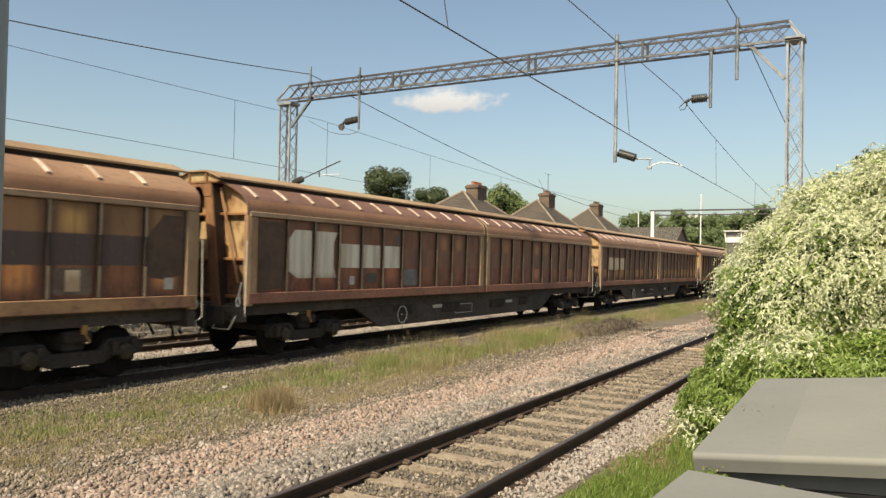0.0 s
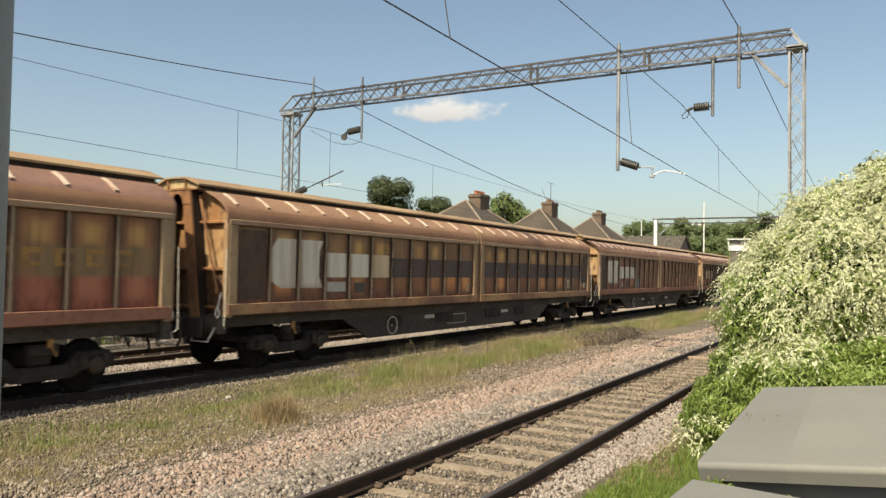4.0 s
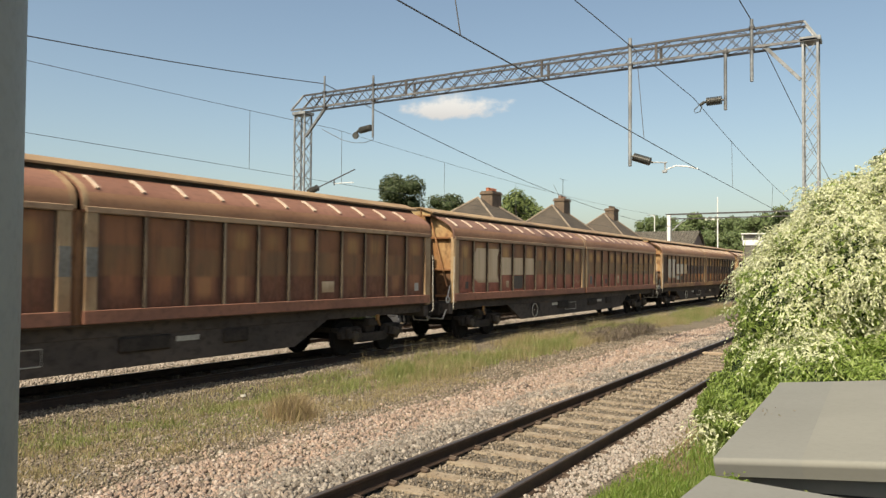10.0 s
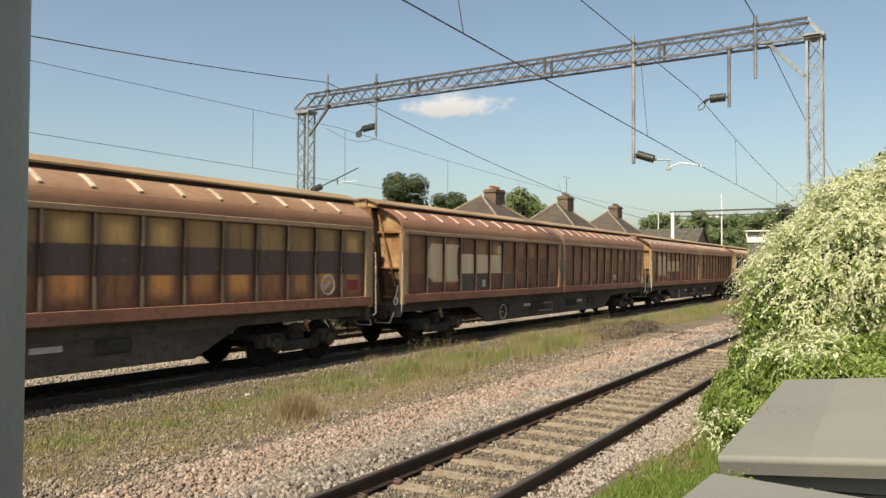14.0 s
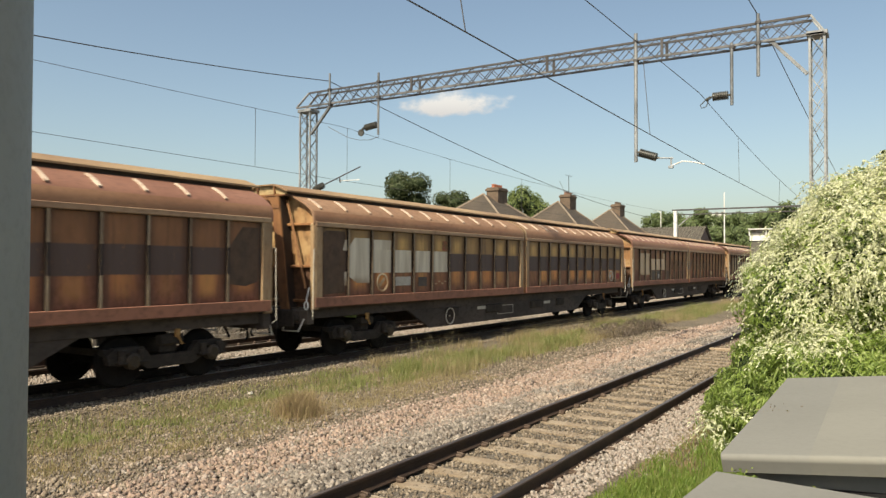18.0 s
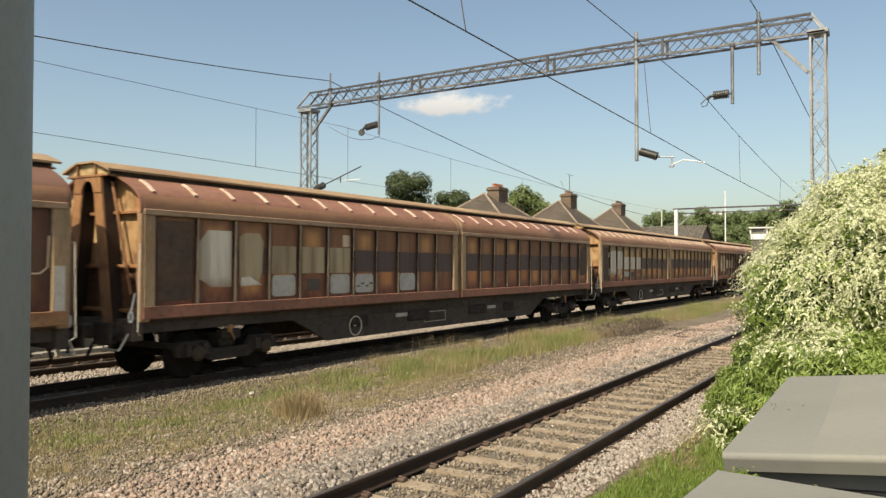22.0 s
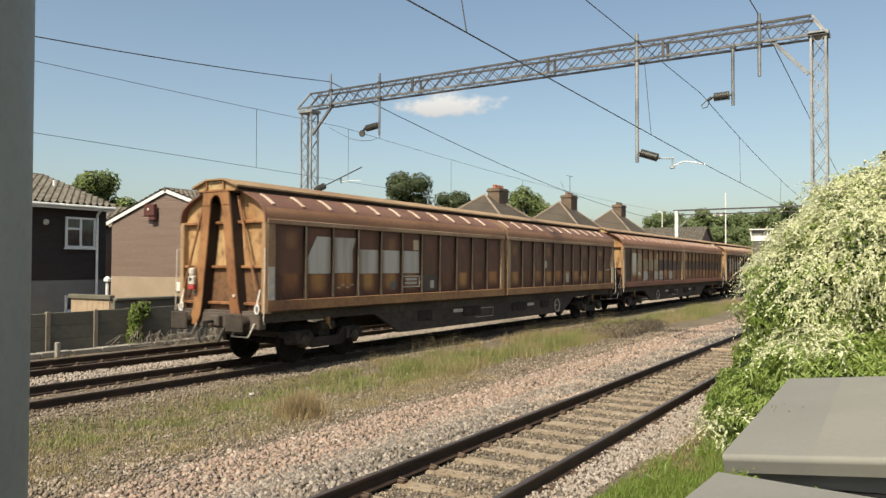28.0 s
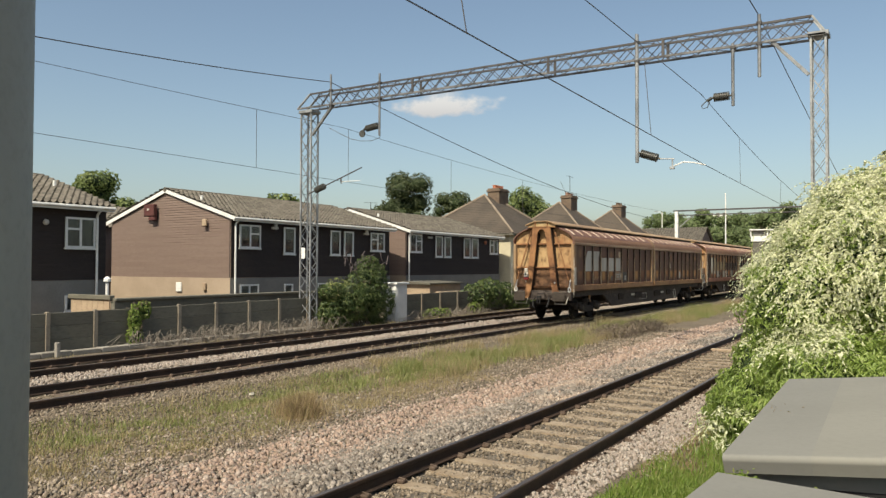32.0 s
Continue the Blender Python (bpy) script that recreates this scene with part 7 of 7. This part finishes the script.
# ---------------------------------------------------------------- trees and distance
def tree(x, y, height, radius, seed, material, label, n=2600, size=0.5, crown_base=0.35, inner=M_INNER_TREE):
    g = np.random.default_rng(seed)
    t = thing("tree", label, "tree", (x, y, -0.4))
    trunk = M().lathe((0, 0, 0), (g.normal(0, 0.2), g.normal(0, 0.2), height * 0.75), [(0, 0.035 * height), (0.3, 0.024 * height), (0.7, 0.015 * height), (1, 0.006 * height)], 9)
    L = []
    for i in range(38):
        a, zz = g.uniform(0, 6.28), height * g.uniform(crown_base, 0.93)
        u = (zz / height - crown_base) / (0.98 - crown_base)
        rr = radius * g.uniform(0.10, 0.80) * math.sqrt(max(0.08, 1 - (1.5 * u - 0.55) ** 2))
        c = (math.cos(a) * rr, math.sin(a) * rr, zz)
        s = radius * g.uniform(0.18, 0.36)
        L.append((*c, s, s, s * g.uniform(0.7, 1.0)))
        if i % 2:
            trunk.tube((0, 0, height * crown_base * g.uniform(0.6, 1.2)), c, 0.012 * height, 6, 0.004 * height)
    L.append((0, 0, height * 0.88, radius * 0.32, radius * 0.32, height * 0.10))
    part("trunk", trunk, M_BARK, t)
    p, nn = lump_points(L, int(n * 2.2), seed, 0.34, 0.2)
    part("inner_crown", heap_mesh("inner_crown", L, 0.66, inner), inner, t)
    part("crown", leaves_mesh("crown", p, nn, size * 0.72, material, seed + 1, 0.75), material, t)
    return t


tree(-45, 63.9, 12.5, 4.1, 101, M_TREE, "dark rounded tree behind the clad houses", 16000, 0.26)
tree(-50, 84.7, 12.8, 4.2, 102, M_TREE, "dark tree behind the hipped houses", 9000, 0.32)
tree(-50, 104, 14.6, 5.2, 103, M_TREE_PALE, "pale green tree behind a chimney", 9000, 0.36)
tree(-47, 30.8, 8.9, 3.1, 104, M_TREE_PALE, "bright green tree behind the clad houses", 12000, 0.23)
tree(-50, 52.0, 9.7, 3.0, 105, M_TREE_PALE, "tree top showing over a roof", 2400, 0.45)
tree(-44, 76, 8.8, 2.0, 106, M_TREE, "small dark tree behind the hipped houses", 1500, 0.5)
tree(-0.5, 38, 8.2, 0.8, 107, M_TREE, "dark tree top beyond the vine", 1500, 0.20)
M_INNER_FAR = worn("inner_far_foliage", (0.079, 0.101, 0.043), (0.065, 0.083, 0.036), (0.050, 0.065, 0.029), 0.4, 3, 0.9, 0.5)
g9 = np.random.default_rng(9)
for i in range(24):
    x = -72 + i * 2.9 + g9.uniform(-1, 1)
    tree(x, 248 + g9.uniform(-8, 30), 20.9 + g9.uniform(-1.5, 1.3), 7.0, 200 + i, M_TREE_FAR, "tree of a leafy belt in the distance", 3300, 0.85, 0.1, M_INNER_FAR)
for i in range(9):
    tree(-40 + i * 4.2 + g9.uniform(-1, 1), 190 + g9.uniform(-8, 8), 12.5 + g9.uniform(-2, 2), 5.0, 240 + i, M_TREE_FAR, "tree of a leafy belt in the distance", 2400, 0.65, 0.08, M_INNER_FAR)


def far_portal(y):
    g = thing("overhead_gantry", "plain steel portal over the tracks in the distance", "gantry")
    part("post", M().box((-20.75, y - 0.2, -0.35), (-20.42, y + 0.2, 8.0), 0.02), M_WHITE, g)
    part("post", M().box((-1.5, y - 0.2, -0.35), (-1.1, y + 0.2, 8.0), 0.02), M_GALV, g)
    part("beam", M().box((-20.9, y - 0.15, 8.00), (-1.0, y + 0.15, 8.14)), M_GALV_RUST, g)
    part("beam", M().box((-20.5, y - 0.15, 7.55), (-1.0, y + 0.15, 7.64)), M_GALV_RUST, g)
    part("brace", M().bar((-20.3, y, 6.4), (-18.9, y, 7.6), 0.1, 0.1), M_GALV, g)


far_portal(79.0)
for x, y, z in ((-22.0, 110.4, 13.0), (-40.0, 143.0, 13.0)):
    p = thing("street_lamp", "slim pale column in the distance", "street lamp", (x, y, -0.33))
    part("column", M().tube((0, 0, 0), (0, 0, z), 0.11, 8, 0.08), M_WHITE, p)
    if x > -30:
        continue
    part("arm", M().tube((0, 0, z), (0.9 if x > -30 else -0.9, 0, z + 0.15), 0.05, 6), M_WHITE, p)
    part("lantern", M().box((0.8 if x > -30 else -1.4, -0.12, z + 0.08), (1.5 if x > -30 else -0.8, 0.12, z + 0.22), 0.03), M_GALV, p)
b = thing("platform_shelter", "small white-roofed shelter beyond the bush", "shelter")
part("roof", M().box((-10.2, 59.5, 4.97), (-5.0, 63, 5.06), 0.02), M_WHITE, b)
part("window_band", M().box((-10.0, 59.75, 4.55), (-5.2, 62.8, 4.97)), M_GREY_WALL, b, "grey glazed band under the roof")
part("wall", M().box((-10.0, 59.72, -0.33), (-5.1, 62.9, 4.15), 0.02), M_FENCE, b, "dark lower wall")
part("panel", M().box((-10.1, 59.65, 4.15), (-5.1, 62.9, 4.55), 0.02), M_WHITE, b, "white panel under the windows")
for x in (-10.15, -9.0, -7.9, -6.8):
    part("mullion", M().box((x, 59.62, 4.55), (x + 0.08, 59.76, 4.97)), M_WHITE, b)
fl = thing("tower_block", "pale flats beyond the belt of trees", "flats")
part("wall", M().box((-72.6, 318, -0.33), (-62.8, 330, 24.0), 0.1), M_WHITE, fl)
for i in range(4):
    part("window_bay", M().box((-72.0 + i * 2.5, 317.6, 1), (-70.7 + i * 2.5, 318.02, 24.4), 0.03), M_GREY_WALL, fl)


# ---------------------------------------------------------------- close to the camera
def build_lid_cabinet(x, y, z, deep, tilt, label, seam, turn):
    """A grey enamelled cabinet: a broad lid with a folded lip, lying a little askew on a recessed body."""
    c = thing("equipment_cabinet", label, "cabinet", (x, y, 0.0), "grey cabinets by the vine", rz=turn)
    body = part("body", M().prism([(0.05, -0.3), (1.30, -0.3), (1.30, z - 0.045 + 1.30 * math.tan(radians(tilt))), (0.05, z - 0.045 + 0.05 * math.tan(radians(tilt)))], "y", 0.062, deep - 0.05), M_CABINET, c)
    arc = [(0.013 * (1 - math.sin(radians(a))), 0.013 * (math.cos(radians(a)) - 1)) for a in range(0, 121, 12)]
    prof = [(0.012, z - 0.048)] + [(p, z + q) for p, q in reversed(arc)] + [(deep - p, z + q) for p, q in arc] + [(deep - 0.012, z - 0.048)]
    for a, b, mt, nm in ((0.0, seam, M_CABINET, "grey lid with a folded lip"), (seam, 1.35, M_CABINET2, "lighter grey lid with a folded lip")):
        lid = part("lid", M().prism([(p, q - z) for p, q in prof], "x", a, b), mt, c, nm, (0, 0, z), True)
        lid.rotation_euler = (0, radians(-tilt), 0)
    part("seal", M().bar((0.055, 0.058, z - 0.085), (1.29, 0.058, z - 0.085 + 0.6 * 1.29 * math.tan(radians(tilt))), 0.008, 0.01), M_BLACK, body, "black rubber seal")
    part("latch", M().box((0.262, 0.004, z - 0.13), (0.272, 0.066, z - 0.085), 0.003).box((0.258, -0.004, z - 0.095), (0.276, 0.066, z - 0.084), 0.003), M_LABEL, body, "small bright latch")


build_lid_cabinet(-0.413, 2.01, 1.75, 1.53, 6.0, "grey enamelled cabinet with a broad askew lid beside the vine", 0.205, 1.3)
build_lid_cabinet(-0.477, 0.52, 1.738, 1.375, -0.6, "grey enamelled cabinet with a flat lid close under the camera", 0.9, -3.4)
g6 = np.random.default_rng(66)
gap = np.concatenate([np.c_[g6.normal(x, dx, n), g6.normal(1.95, 0.012, n), g6.normal(z, 0.010, n)] for x, dx, z, n in ((-0.345, 0.014, 1.716, 34), (-0.28, 0.03, 1.706, 10), (-0.20, 0.03, 1.698, 10))])
single("weed", leaves_mesh("weed", gap, np.tile([0, -0.7, 0.6], (len(gap), 1)), 0.014, M_GRASS_LUSH, 67, 0.45), M_GRASS_LUSH, "small weed growing in the gap between the grey cabinets", "weed", "stuff")
dead = np.concatenate([np.c_[g6.normal(x, 0.025, n), g6.normal(y, 0.04, n), np.zeros(n)] for x, y, n in ((-0.38, 2.74, 12), (-0.34, 2.68, 7))])
dead[:, 2] = 1.7535 + (dead[:, 0] + 0.413) * math.tan(radians(6.0))
single("dead_leaves", leaves_mesh("dead_leaves", dead, np.tile([0, 0, 1.0], (len(dead), 1)), 0.010, M_TUFT, 68, 0.4), M_TUFT, "crumbs of dead leaf on the cabinet lid", "leaves", "stuff")
grass("dead_grass", "brown withered grass beside the pale ballast", M_TUFT, strip(-2.75, -2.25, 8.8, 12.2, 46, 150, 0.06, 75, (0.18, 0.35)), 76, 0.005)
single("steel_post", M().tube((-1.143, 0.416, -0.3), (-1.143, 0.416, 6.0), 0.20, 48), M_POST, "smooth grey painted steel post close to the camera", "post", smooth=True)
g8 = np.random.default_rng(88)
pp = np.c_[g8.normal(-0.05, 0.10, 60), g8.normal(8.9, 0.1, 60), g8.normal(1.02, 0.04, 60)]
single("yellow_flowers", leaves_mesh("yellow_flowers", pp, np.tile([0, -0.4, 0.9], (60, 1)), 0.06, M_YELLOW, 89, 0.8), M_YELLOW, "small yellow flowers in the vine", "flowers", "stuff")
for x, y, s, mt, nm in ((-9.17, 16.7, 0.07, M_LABEL, "scrap of white litter on the ground"), (-8.3, 7.6, 0.06, M_DEAD, "dark rag on the ballast"), (-8.0, 6.6, 0.07, M_DEAD, "dark rag on the ballast"), (-9.25, 16.62, 0.09, M_BLACK, "scrap of dark litter on the ground"), (-10.9, 10.5, 0.05, M_LABEL, "pale stone on the ground"), (-9.6, 8.4, 0.03, M_LABEL, "pale stone on the ground"),
                        (-8.0, 7.3, 0.035, M_LABEL, "pale stone on the ground"), (-9.0, 11.4, 0.03, M_LABEL, "pale stone on the ground")):
    z = ground_z(x, y)
    single("rag" if "rag" in nm.split() else "litter" if "litter" in nm else "stone", M().prism([(-s, 0), (-s * 0.4, s * 0.8), (s * 0.5, s), (s, s * 0.2), (s * 0.3, -s * 0.2)], "y", -s * 0.6, s * 0.7), mt, nm, "litter" if mt is not M_LABEL or "litter" in nm else "stone", at=(x, y, z + s * 0.18))
single("timber_plank", M().box((-4.9, 22.4, -0.17), (-3.0, 22.6, -0.10), 0.01), M_BEIGE, "pale timber board lying across the sleepers", "plank")


# ---------------------------------------------------------------- cloud
def cloud_material():
    n = Nodes("cloud_vapour")
    x, y, z = n.axes()
    vec = n.coords((1, 1, 1.6), False)
    a = n.noise(0.011, 6, 0.6, vec)
    u, v = n.math("DIVIDE", x, 132.0), n.math("DIVIDE", n.math("ADD", z, 6.0), 46.0)
    flat = n.math("MULTIPLY", v, n.math("ADD", 1.0, n.math("MULTIPLY", n.math("LESS_THAN", v, 0.0), 0.9)))
    r = n.math("SQRT", n.math("ADD", n.math("MULTIPLY", u, u), n.math("MULTIPLY", flat, flat)))
    dens = n.step(n.math("SUBTRACT", n.math("ADD", 0.72, n.math("MULTIPLY", n.math("SUBTRACT", a, 0.5), 1.5)), n.math("MULTIPLY", r, 0.75)), 0.0, 0.42)
    e = n.t.nodes.new("ShaderNodeEmission")
    n.set(e, "Color", n.mix(n.step(v, -0.8, 0.5), (0.62, 0.63, 0.71), (0.80, 0.82, 0.90)))
    n.set(e, "Strength", 0.80)
    tr = n.t.nodes.new("ShaderNodeBsdfTransparent")
    mx = n.t.nodes.new("ShaderNodeMixShader")
    n.set(mx, 0, n.math("MULTIPLY", dens, 0.95))
    n.t.links.new(tr.outputs[0], mx.inputs[1]), n.t.links.new(e.outputs[0], mx.inputs[2])
    n.t.links.new(mx.outputs[0], n.t.nodes["Material Output"].inputs[0])
    return n.m


cloud = single("cloud", M().add([(-240, 0, -70), (240, 0, -70), (240, 0, 70), (-240, 0, 70)], [(0, 1, 2, 3)]), cloud_material(), "single small white cloud low in the sky", "cloud", "structure")
cloud.visible_shadow = False


# ---------------------------------------------------------------- what moves
def motions():
    for ob, what, k, along in MOVING:
        if what == "wagon":
            walk(ob, [(t, pose(RUN, wagon_y(k, t), 0)) for t in range(33)])
        else:
            # the wheels roll while they are within sight of the camera
            rows, prev = [], None
            for i in range(0, 321):
                t = i / 10
                y = wagon_y(k, t) + along
                if i in (0, 320) or 2.0 < y < 40:
                    a = -math.degrees((min(max(y, 2.0), 40.0) - 2.0) / 0.46)
                    rows.append((t, pose(ob.location.x, ob.location.y, ob.location.z, a)))
            walk(ob, rows)
    walk(cloud, [(0.0, pose(-880, 1500, 378, 0, 0, 30)), (32.0, pose(-940, 1500, 384, 0, 0, 30))])


motions()
